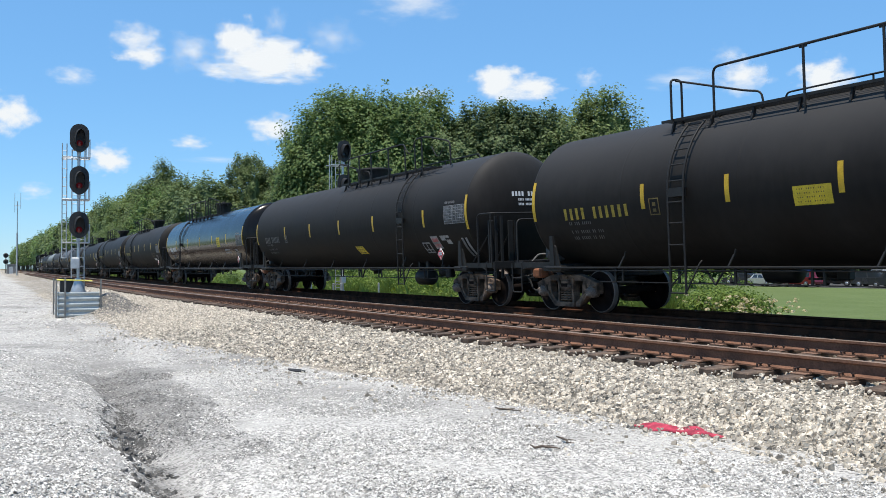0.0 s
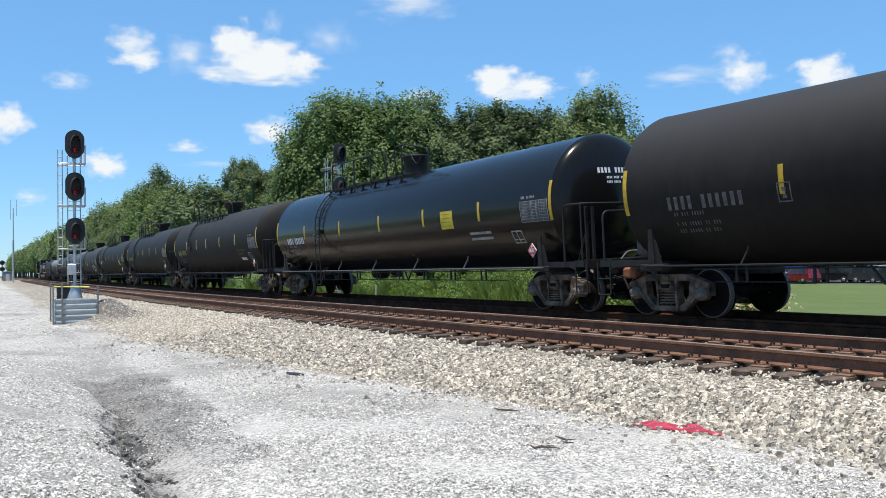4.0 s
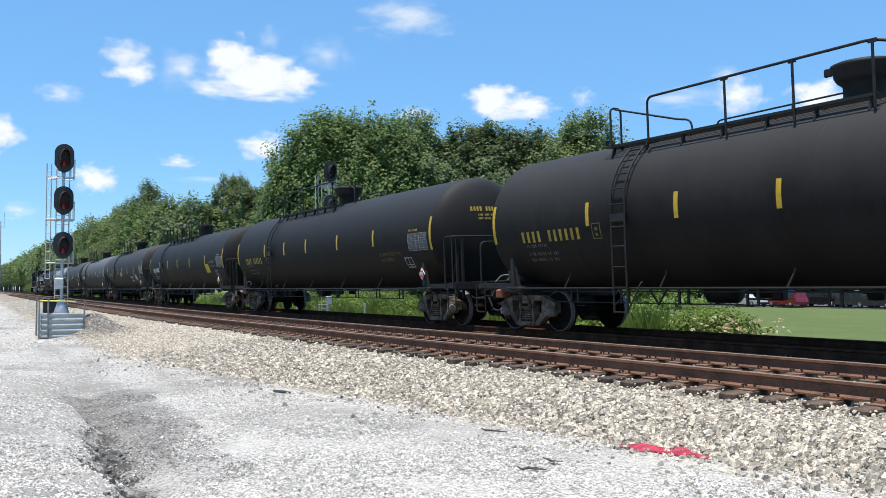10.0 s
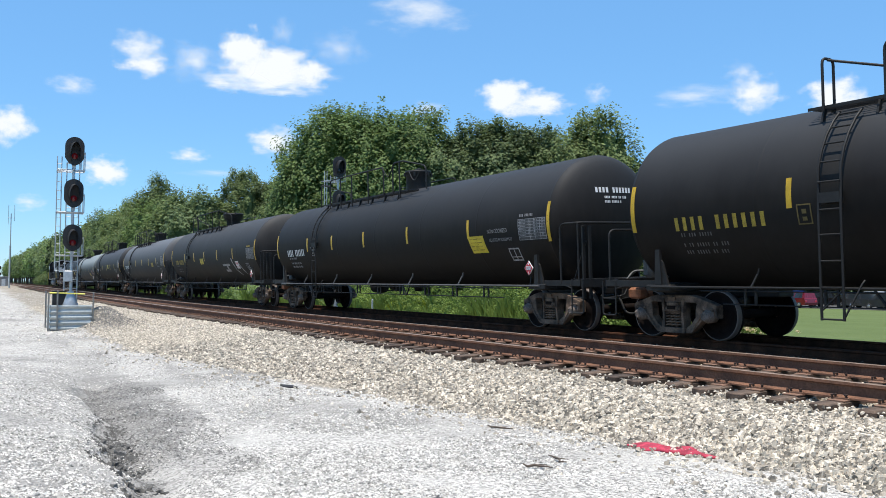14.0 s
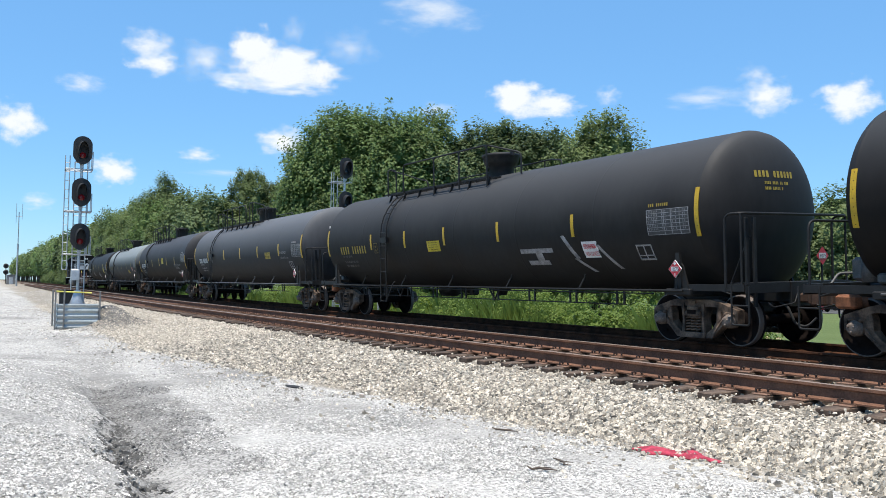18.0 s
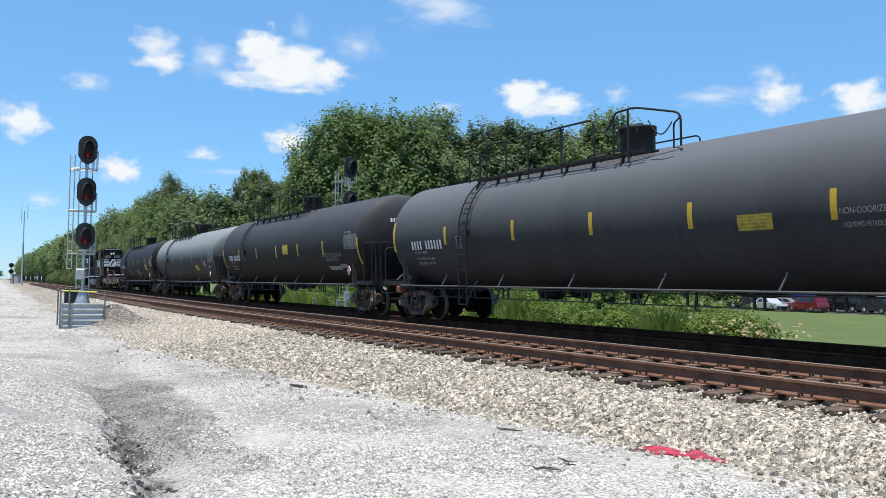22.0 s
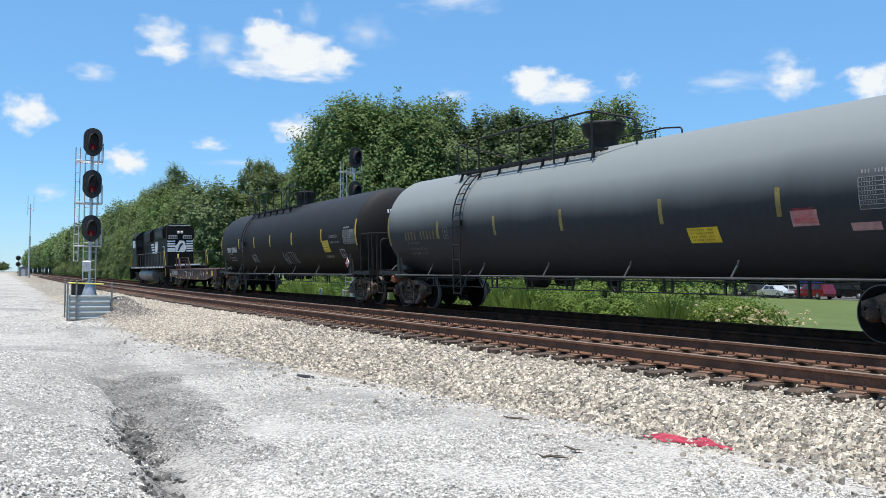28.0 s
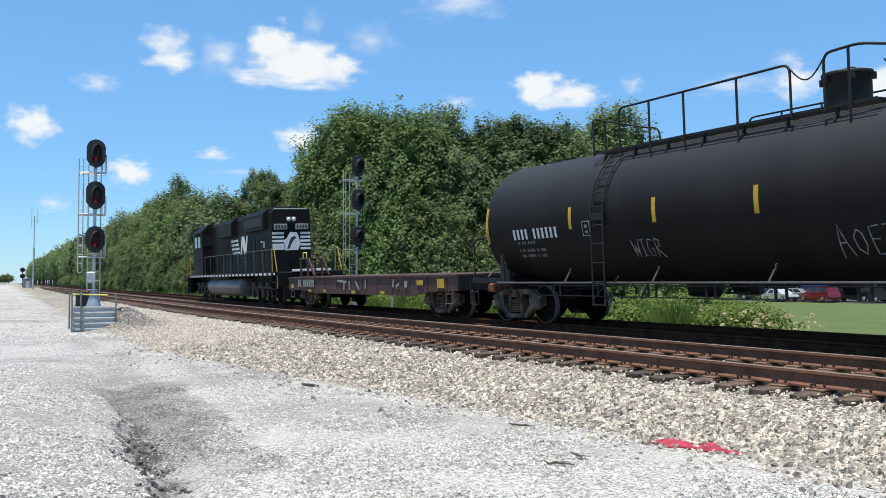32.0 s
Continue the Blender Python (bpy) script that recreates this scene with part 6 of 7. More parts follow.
signal_base()
cab = empty("relay_case", "small dark relay case beside the signal mast", "cabinet", pose(-32.1, 4.45, 0.11, 0, 0, -4))
part("case", Geo().box((0, 0, 0.24), (0.3, 0.4, 0.48), bevel=0.02), SIGNAL, cab)
part("lid", Geo().box((0, 0, 0.50), (0.34, 0.44, 0.04), bevel=0.01), FITTING, cab)
ft = empty("signal_footing", "pale concrete signal footing with steel posts beyond the tracks", "footing", pose(-38.5, 17.5, -1.25))
part("footing", Geo().box((0, 0, 0.36), (1.0, 1.0, 0.72), bevel=0.04), GALV, ft)
for x, y in ((-1.2, -1.1), (1.4, -1.1), (2.0, -1.0), (1.4, 1.2)):
    part("post", Geo().box((x, y, 0.75), (0.07, 0.07, 1.5), bevel=0.01), GALV, ft)
part("top_rail", Geo().tube([(1.4, -1.1, 1.45), (2.0, -1.0, 1.45)], 0.025, seg=6), GALV, ft)

# far lineside things
pole = empty("radio_mast", "thin grey radio mast far down the line", "radio mast", pose(-199, 18.2, -0.9, 0, 1.2, 0))
part("mast", Geo().tube([(0, 0, 0), (0, 0, 9)], 0.17, seg=8).tube([(0, 0, 9), (0, 0, 15.5)], 0.09, seg=8), GALV, pole)
part("aerial", Geo().tube([(0, -0.5, 13.2), (0, -0.5, 17.2)], 0.045, seg=6).tube([(0, 0.6, 14.0), (0, 0.6, 17.2)], 0.045, seg=6).tube([(0, -0.5, 14.6), (0, 0.6, 14.6)], 0.05, seg=5), GALV, pole)
far = empty("railway_signal", "small distant signal far down the line", "railway signal", pose(-300, 24.4, -0.8))
part("mast", Geo().tube([(0, 0, 0), (0, 0, 6.2)], 0.12, seg=6), FITTING, far)
for z in (3.8, 5.7):
    part("signal_head", Geo().lathe([(0.0, 0.0), (0.0, 0.75), (0.2, 0.75), (0.25, 0.4)], "x", at=(0, 0, z), seg=14), SIGNAL, far)

hut = empty("equipment_hut", "small grey railway equipment hut beside the line", "hut", pose(-262, 22.6, -0.75, 0, 0, -5))
part("body", Geo().box((0, 0, 1.35), (2.6, 2.2, 2.7), bevel=0.03), HUT, hut)
part("roof", Geo().box((0, 0, 2.78), (2.8, 2.4, 0.14), bevel=0.03), HUT, hut)
part("door", Geo().box((1.31, 0, 1.15), (0.04, 0.9, 2.0), bevel=0.01), GALV, hut)

# red cloth on the gravel
def cloth():
    nx, ny = 46, 14
    v = []
    for i in range(nx):
        for j in range(ny):
            a, b = i / (nx - 1), j / (ny - 1)
            wid = 0.40 * (0.12 + 0.88 * math.sin(math.pi * a ** 0.9)) * (1 + 0.5 * noise.noise((a * 6, 0, 9)))
            x = (a - 0.5) * 0.98 + 0.03 * noise.noise((a * 5, b * 3, 1))
            y = (b - 0.5) * wid + 0.14 * math.sin(math.pi * a) - 0.26 * (a - 0.5) + 0.05 * noise.noise((a * 8, b * 2, 5))
            swell = (math.sin(math.pi * a) * math.sin(math.pi * b)) ** 0.5 if 0 < a < 1 and 0 < b < 1 else 0.0
            z = 0.016 + 0.75 * swell * (0.042 + 0.02 * math.sin(a * 15 + b * 5 + 1) + 0.035 * noise.noise((a * 7, b * 4, 2)))
            v.append((x, y, z))
    f = [(i * ny + j, (i + 1) * ny + j, (i + 1) * ny + j + 1, i * ny + j + 1) for i in range(nx - 1) for j in range(ny - 1)]
    g = Geo().add(v, f, 0, True)
    ob = new("cloth", g.mesh("cloth", CLOTH))
    ob.matrix_basis = pose(-6.26, 6.38, float(ground_z(-6.26, 6.38)) - 0.004, 0, 0, 34)
    so = ob.modifiers.new("thickness", "SOLIDIFY")
    so.thickness = 0.006
    tagged(ob, "crumpled red cloth dropped on the gravel", "cloth")


cloth()


# ---- clouds, far backdrop ----
def cloud_material(seed, soft):
    ma = bpy.data.materials.new("cloud")
    ma.use_nodes = True
    nt, lk = ma.node_tree.nodes, ma.node_tree.links
    nt.remove(nt["Principled BSDF"])
    tc = nt.new("ShaderNodeTexCoord")
    mp = nt.new("ShaderNodeMapping")
    mp.inputs["Location"].default_value = (seed * 3.7, seed * 1.3, 0)
    lk.new(tc.outputs["Object"], mp.inputs["Vector"])
    no = nt.new("ShaderNodeTexNoise")
    no.inputs["Scale"].default_value, no.inputs["Detail"].default_value, no.inputs["Roughness"].default_value = 2.3, 7, 0.52
    lk.new(mp.outputs[0], no.inputs["Vector"])
    gr = nt.new("ShaderNodeTexGradient")
    gr.gradient_type = "SPHERICAL"
    m2 = nt.new("ShaderNodeMapping")
    m2.inputs["Scale"].default_value = (1, 1, 1)
    lk.new(tc.outputs["Object"], m2.inputs["Vector"])
    lk.new(m2.outputs[0], gr.inputs["Vector"])
    ad = nt.new("ShaderNodeMath")
    ad.operation = "MULTIPLY_ADD"
    ad.inputs[1].default_value = 1.9
    lk.new(gr.outputs["Fac"], ad.inputs[0])
    sub = nt.new("ShaderNodeMath")
    sub.operation = "MULTIPLY_ADD"
    sub.inputs[1].default_value, sub.inputs[2].default_value = 2.3, -1.6
    lk.new(no.outputs["Fac"], sub.inputs[0])
    lk.new(sub.outputs[0], ad.inputs[2])
    al = nt.new("ShaderNodeMapRange")
    al.inputs["From Min"].default_value, al.inputs["From Max"].default_value = 0.0, 0.75 + soft
    al.interpolation_type = "SMOOTHSTEP"
    lk.new(ad.outputs[0], al.inputs["Value"])
    gate = nt.new("ShaderNodeMapRange")
    gate.inputs["From Max"].default_value = 0.18
    lk.new(gr.outputs["Fac"], gate.inputs["Value"])
    mu = nt.new("ShaderNodeMath")
    mu.operation = "MULTIPLY"
    lk.new(al.outputs[0], mu.inputs[0])
    lk.new(gate.outputs[0], mu.inputs[1])
    em, tr, mx = nt.new("ShaderNodeEmission"), nt.new("ShaderNodeBsdfTransparent"), nt.new("ShaderNodeMixShader")
    em.inputs["Color"].default_value, em.inputs["Strength"].default_value = (0.93, 0.97, 1.0, 1), CLOUD_GLOW
    lk.new(mu.outputs[0], mx.inputs[0])
    lk.new(tr.outputs[0], mx.inputs[1])
    lk.new(em.outputs[0], mx.inputs[2])
    lk.new(mx.outputs[0], nt["Material Output"].inputs["Surface"])
    return ma


CLOUD_GLOW = 0.78


def cloud(i, place, wide, high, soft):
    g = Geo().add([(-1.3, -1.3, 0), (1.3, -1.3, 0), (1.3, 1.3, 0), (-1.3, 1.3, 0)], [(0, 1, 2, 3)])
    ob = new("cloud", g.mesh("cloud", cloud_material(i, soft)))
    p = Vector(place)
    face = (Vector((0, 0, 1)) - p).to_track_quat("Z", "Y").to_matrix().to_4x4()
    ob.matrix_basis = Matrix.Translation(p) @ face @ Matrix.Diagonal((wide * 1.5, high * 1.52, 1, 1))
    ob.visible_shadow = False
    return tagged(ob, "white fair-weather cumulus cloud in a blue sky", "cloud", kind="structure") or ob


CLOUDS = []
for i, (c, wd, hi, sf) in enumerate((
        ((-2289, 835, 561), 163, 44, 0.3), ((-2300, 762, 616), 73, 64, 0.25), ((-2275, 849, 594), 106, 54, 0.3), ((-2250, 929, 572), 64, 45, 0.5), ((-2342, 645, 589), 70, 54, 1.7),
        ((-2331, 727, 537), 64, 23, 1.2), ((-2249, 854, 680), 33, 42, 3.2), ((-2200, 998, 644), 76, 48, 2.4), ((-2369, 505, 617), 67, 42, 1.1), ((-2376, 526, 574), 67, 36, 0.7),
        ((-2390, 648, 343), 48, 21, 1.3), ((-2478, 266, 201), 42, 21, 1.6), ((-2375, 722, 298), 106, 11, 3.2), ((-2423, 355, 504), 58, 30, 1.8), ((-2315, 860, 387), 70, 42, 0.6),
        ((-2443, 446, 290), 61, 39, 0.4), ((-2459, 212, 396), 61, 51, 0.45), ((-2074, 1183, 741), 136, 54, 1.6), ((-1996, 1412, 521), 82, 54, 0.25), ((-1944, 1489, 505), 85, 36, 0.4),
        ((-1843, 1606, 525), 33, 27, 1.8), ((-1668, 1790, 514), 114, 30, 2), ((-1550, 1894, 509), 70, 48, 0.7), ((-1567, 1864, 564), 42, 30, 2.2), ((-1398, 2014, 489), 73, 51, 0.35),
        ((-2120, 1230, 490), 54, 21, 1.8))):
    CLOUDS.append(cloud(i + 1, c, wd, hi, sf))


# small litter on the road
def twig(x, y, turn, length, seed):
    r = random.Random(seed)
    g = Geo()
    pts = [(length * (i / 5 - 0.5), r.uniform(-0.03, 0.03), 0.012 + r.uniform(0, 0.012)) for i in range(6)]
    g.tube(pts, [0.006, 0.011, 0.012, 0.010, 0.008, 0.004], seg=5)
    g.tube([pts[2], (pts[2][0] + 0.09, 0.08, 0.02)], [0.007, 0.003], seg=5)
    ob = new("twig", g.mesh("twig", BARK))
    ob.matrix_basis = pose(x, y, float(ground_z(x, y)) + 0.012, 0, 0, turn)
    tagged(ob, "thin dark twig lying on the gravel", "twig")


for i, (x, y, turn, length) in enumerate(((-8.02, 5.61, 20, 0.34), (-6.22, 4.98, -15, 0.3), (-5.99, 4.58, 40, 0.26), (-15.0, 6.25, 5, 0.4))):
    twig(x, y, turn, length, i)


def scrap(x, y, turn, seed):
    """A flat torn piece of dark rubber on the gravel."""
    r = random.Random(seed)
    rim = [(0.22 * math.cos(a) * r.uniform(0.8, 1.15), 0.09 * math.sin(a) * r.uniform(0.7, 1.2)) for a in np.linspace(0, 5.8, 11)]
    v = [(a, b, 0.012 + 0.02 * abs(a) * r.random()) for a, b in rim]
    g = Geo().add([(0, 0, 0.03)] + v + [(a, b, -0.02) for a, b in rim], [(0, i + 1, (i + 1) % 11 + 1) for i in range(11)] + [(i + 1, i + 12, (i + 1) % 11 + 12, (i + 1) % 11 + 1) for i in range(11)])
    ob = new("rubber_scrap", g.mesh("rubber_scrap", RUBBER))
    ob.matrix_basis = pose(x, y, float(ground_z(x, y)) + 0.01, 0, 0, turn)
    tagged(ob, "flat dark scrap of rubber lying on the gravel", "scrap")


scrap(-12.69, 5.01, 8, 3)

# ---- trees, shrubs and weeds ----
def leaf_cloud(rnd, centres, size, flat=0.85):
    """Leaf sprays on the shells of many lumps: arrays of quads."""
    V = []
    for (cx, cy, cz, r), n in centres:
        d = rnd.normal(size=(n, 3))
        d /= np.linalg.norm(d, axis=1)[:, None]
        d[:, 2] = np.where(d[:, 2] < -0.35, -d[:, 2], d[:, 2])
        rad = r * (0.70 + 0.32 * rnd.random(n) ** 0.8)
        p = np.array((cx, cy, cz)) + d * rad[:, None] * np.array((1, 1, flat))
        nrm = d + rnd.normal(size=(n, 3)) * 0.5 + np.array((0, 0, 0.45))
        nrm /= np.linalg.norm(nrm, axis=1)[:, None]
        t = np.cross(nrm, rnd.normal(size=(n, 3)))
        t /= np.linalg.norm(t, axis=1)[:, None]
        b = np.cross(nrm, t)
        s = size * (0.6 + 0.8 * rnd.random(n))[:, None]
        V.append(np.stack([p - t * s, p - b * s * 0.75, p + t * s * 0.9 + nrm * s * 0.2, p + b * s * 0.75], 1))
    V = np.concatenate(V).reshape(-1, 3)
    F = np.arange(len(V)).reshape(-1, 4)
    return V, F


def spray(rnd, tufts, size):
    """Leaves through elongated tufts (centre, outward way, radius, count): arrays of quads."""
    V = []
    for c, out, r, n in tufts:
        d = rnd.normal(size=(n, 3))
        d /= np.linalg.norm(d, axis=1)[:, None]
        d *= (r * rnd.random(n) ** 0.6)[:, None]
        out = np.array(out)
        p = np.array(c) + d + out * (d @ out)[:, None] * 0.35
        nrm = out * 1.0 + rnd.normal(size=(n, 3)) * 0.45 + np.array((0, 0, 0.4))
        nrm /= np.linalg.norm(nrm, axis=1)[:, None]
        t = np.cross(nrm, rnd.normal(size=(n, 3)))
        t /= np.linalg.norm(t, axis=1)[:, None]
        b = np.cross(nrm, t)
        s = size * (0.6 + 0.8 * rnd.random(n))[:, None]
        V.append(np.stack([p - t * s, p - b * s * 0.7, p + t * s * 0.9 + nrm * s * 0.2, p + b * s * 0.7], 1))
    V = np.concatenate(V).reshape(-1, 3)
    return V, np.arange(len(V)).reshape(-1, 4)


def tree_meshes(seed, height, wide, mat, tufts, per, size, low=0.22, point=0.0, gaps=0.0, fat=1.0):
    """Trunk with limbs, and a crown of leafy tufts over an uneven dome with boughs and hollows."""
    rnd = np.random.RandomState(seed)
    mid = height * (low + 0.40 * (1.06 - low))

    def dome(d):
        """How far the crown reaches from its middle along d."""
        up = height * 1.07 - mid if d[2] > 0 else mid - height * low
        side = wide * 0.56 * (1 - point * max(0.0, d[2]) ** 0.7)
        reach = 1 / math.sqrt((d[0] ** 2 + d[1] ** 2) / side ** 2 + d[2] ** 2 / up ** 2)
        o = seed * 3.1
        return reach * (0.93 + 0.34 * noise.noise((d[0] * 2.3 + o, d[1] * 2.3, d[2] * 2.3)) + 0.22 * noise.noise((d[0] * 5 + o, d[1] * 5, d[2] * 6)) + 0.16 * noise.noise((d[0] * 10, d[1] * 10 + o, d[2] * 11)))

    bunch, tips = [], []
    for i in range(tufts):
        z = 1 - 1.75 * ((i + 0.5) / tufts) ** 1.4
        a = i * 2.39996 + rnd.uniform(-0.25, 0.25)
        q = math.sqrt(max(0.0, 1 - z * z))
        d = (q * math.cos(a), q * math.sin(a), z)
        if gaps and noise.noise((d[0] * 3.4, d[1] * 3.4 + seed, d[2] * 3.4)) < gaps - 0.7:
            continue
        reach = dome(d) * rnd.uniform(0.82, 0.95)
        r = wide * fat * rnd.uniform(0.05, 0.095)
        c = (d[0] * reach, d[1] * reach, mid + d[2] * reach)
        out = Vector((d[0], d[1], d[2] * 0.7 + 0.35)).normalized()
        bunch.append((c, out, r, int(per * rnd.uniform(0.7, 1.3))))
        if i % max(1, tufts // 34) == 0:
            tips.append(c)
    V, F = spray(rnd, bunch, size)
    if not gaps:
        # the shaded leaf mass inside closes the view through the crown
        k, H = len(V), []
        for b in np.linspace(-1.2, 1.5, 17):
            for a in np.linspace(0, 2 * math.pi, 29)[:-1]:
                d = (math.cos(a) * math.cos(b), math.sin(a) * math.cos(b), math.sin(b))
                reach = dome(d) * rnd.uniform(0.70, 0.80)
                H.append((d[0] * reach, d[1] * reach, mid + d[2] * reach))
        Q = [(k + j * 28 + i, k + j * 28 + (i + 1) % 28, k + j * 28 + 28 + (i + 1) % 28, k + j * 28 + 28 + i) for j in range(16) for i in range(28)]
        V, F = np.concatenate([V, np.array(H)]), np.concatenate([F, np.array(Q)])
    crown = bulk("crown", V, F, mat)
    g = Geo()
    k = wide * 0.03
    lean = rnd.uniform(-0.3, 0.3, 2)
    g.tube([(0, 0, -0.3), (0.1 * lean[0], 0.1 * lean[1], height * 0.2), (lean[0], lean[1], height * 0.5), (lean[0] * 1.5, lean[1] * 1.5, height * 0.85)], [k * 1.3, k, k * 0.65, k * 0.15], seg=8)
    for c in tips[::1 if gaps else 3]:
        z0 = max(height * 0.16, c[2] * rnd.uniform(0.5, 0.75))
        p0 = Vector((lean[0] * z0 / height, lean[1] * z0 / height, z0))
        p2 = Vector(c)
        g.tube([p0, p0.lerp(p2, 0.5) + Vector((0, 0, -0.05 * height * rnd.rand())), p2], [k * 0.5, k * 0.33, k * 0.1], seg=5)
    return g.mesh("trunk", BARK), crown


KINDS = {}
for i, (nm, hh, ww, mat, sz, lo, point, gaps) in enumerate((
        ("oak", 16, 12, LEAF, 0.095, 0.16, 0.1, 0.0), ("oak2", 16, 11, LEAFDARK, 0.095, 0.14, 0.1, 0.0), ("round", 13, 10.5, LEAFDARK, 0.085, 0.06, 0.32, 0.0),
        ("dark", 15, 9, LEAFDARK, 0.10, 0.22, 0.25, 0.0), ("pale", 15, 10, LEAFBLUE, 0.10, 0.18, 0.1, 0.0), ("gnarl", 16, 9, LEAFDARK, 0.095, 0.4, 0.0, 0.52))):
    KINDS[nm] = tree_meshes(40 + i, hh, ww, mat, 820, 58, sz * 1.5, lo, point, gaps) + (hh,)
    KINDS[nm, "mid"] = tree_meshes(40 + i, hh, ww, mat, 330, 34, sz * 2.2, lo * 0.35, point, gaps, 1.1) + (hh,)
    KINDS[nm, "far"] = tree_meshes(40 + i, hh, ww, mat, 130, 16, sz * 4.2, lo, point, gaps, 1.4) + (hh,)
TREE_LABEL = {"oak": "tall broadleaf tree with dense bright green crown", "oak2": "tall dark green oak at the wood's edge", "round": "round-crowned green tree beside the line",
              "dark": "dark narrow tree in the wood behind the track", "pale": "grey-green tree with loose crown", "gnarl": "sparse dark tree with bare gnarled limbs"}


def tree(kind, x, y, height, turn, girth=1.0, back=False):
    tk, cr, hh = KINDS[(kind, "far") if math.hypot(x, y) > 230 else (kind, "mid") if back else kind]
    t = empty("tree", TREE_LABEL[kind], "tree", group="trees along the line")
    z = float(ground_z(x, y))
    k = 0.93 * (height - z) / hh
    t.matrix_basis = pose(x, y, z, 0, 0, turn) @ Matrix.Diagonal((k * girth, k * girth, k, 1))
    part("trunk", tk, BARK, t)
    part("crown", cr, LEAF, t)


rnd = random.Random(11)
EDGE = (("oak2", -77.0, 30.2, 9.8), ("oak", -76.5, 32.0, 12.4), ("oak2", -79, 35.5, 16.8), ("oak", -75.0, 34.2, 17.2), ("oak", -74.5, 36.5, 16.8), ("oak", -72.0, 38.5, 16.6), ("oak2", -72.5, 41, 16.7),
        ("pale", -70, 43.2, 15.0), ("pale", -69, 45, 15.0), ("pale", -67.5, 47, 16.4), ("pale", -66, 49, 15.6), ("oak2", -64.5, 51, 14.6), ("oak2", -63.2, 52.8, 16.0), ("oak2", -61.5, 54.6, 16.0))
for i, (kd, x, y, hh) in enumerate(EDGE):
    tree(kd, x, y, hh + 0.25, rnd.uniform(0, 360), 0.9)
# lower trees in front that close the edge of the wood
for i in range(17):
    f = i / 16
    tree(rnd.choice(("round", "oak", "oak2", "dark")), -71.5 + 16 * f + rnd.uniform(-1.2, 1.2), 30.5 + 24 * f + rnd.uniform(-1.5, 1.5), rnd.uniform(7.0, 10.5), rnd.uniform(0, 360), 0.95, True)
for i in range(18):
    f = i / 17
    tree(rnd.choice(("oak2", "dark", "pale")), -92 + 22 * f + rnd.uniform(-3, 3), 40 + 34 * f + rnd.uniform(-3, 3), rnd.uniform(11, 14.5), rnd.uniform(0, 360), 1.0, True)
for kd, x, y, hh in (("round", -150, 35.7, 18.6), ("round", -165, 33.9, 15.6), ("gnarl", -113, 37.7, 16.0), ("gnarl", -111, 40.2, 14.5), ("dark", -118, 33, 12), ("pale", -143, 44, 13.0), ("pale", -135, 40, 11.5)):
    tree(kd, x, y, hh, rnd.uniform(0, 360), 0.66 if kd == "gnarl" else 0.85)
# the wooded far side of the line, right down to the horizon
s = -112.0
while s > -1150:
    far = -s
    tall = 12.6 + 0.030 * min(far - 110, 100) + 0.0125 * max(0, far - 210) * 0.9
    for w, k in ((-11.6, 1.02), (-17.5, 1.06)):
        p = line(s + rnd.uniform(-3, 3), w + rnd.uniform(-1.2, 0.5))
        tree(rnd.choice(("oak2", "oak", "dark", "dark", "oak2", "pale")), p.x, p.y, tall * k * rnd.uniform(0.88, 1.06), rnd.uniform(0, 360), 0.95, True)
    if far < 420:
        p = line(s + 4, -7.8)
        tree("round", p.x, p.y, rnd.uniform(3.2, 5.5), rnd.uniform(0, 360), 0.9, True)
    s -= 8.5 if far < 300 else 8.5 + (far - 300) * 0.05
for i in range(12):
    tree("oak2", -820 - i * 12, 30 + i * 3.2, rnd.uniform(7, 10), rnd.uniform(0, 360), 1.5, True)

for x, y, hh in ((-97, 86, 13.5), (-93, 92, 14.5), (-89, 96, 13.0), (-85, 101, 14.6), (-81, 104, 13.8), (-77, 108, 15.4), (-73, 111, 14.8), (-69, 114, 15.6), (-64, 117, 14.6), (-59, 120, 15.8), (-53, 123, 15.0)):
    tree(rnd.choice(("oak", "oak2", "pale")), x, y, hh, rnd.uniform(0, 360), 1.15, True)


def shrub(x, y, wide, high, mat, label, seed, size=0.042, per=620):
    r = np.random.RandomState(seed)
    lumps = [((r.uniform(-0.5, 0.5) * wide, r.uniform(-0.3, 0.3) * wide, high * r.uniform(0.25, 0.72), high * r.uniform(0.26, 0.42)), per) for _ in range(9)]
    V, F = leaf_cloud(r, lumps, size)
    s = empty("shrub", label, "shrub", pose(x, y, float(ground_z(x, y))))
    part("foliage", bulk("foliage", V, F, mat), mat, s)
    g = Geo()
    for q in range(6):
        a = q * 1.05
        g.tube([(0.1 * math.cos(a), 0.1 * math.sin(a), -0.1), (0.35 * wide * math.cos(a), 0.25 * wide * math.sin(a), high * 0.55)], [0.025, 0.01], seg=5)
    part("stem", g, BARK, s)


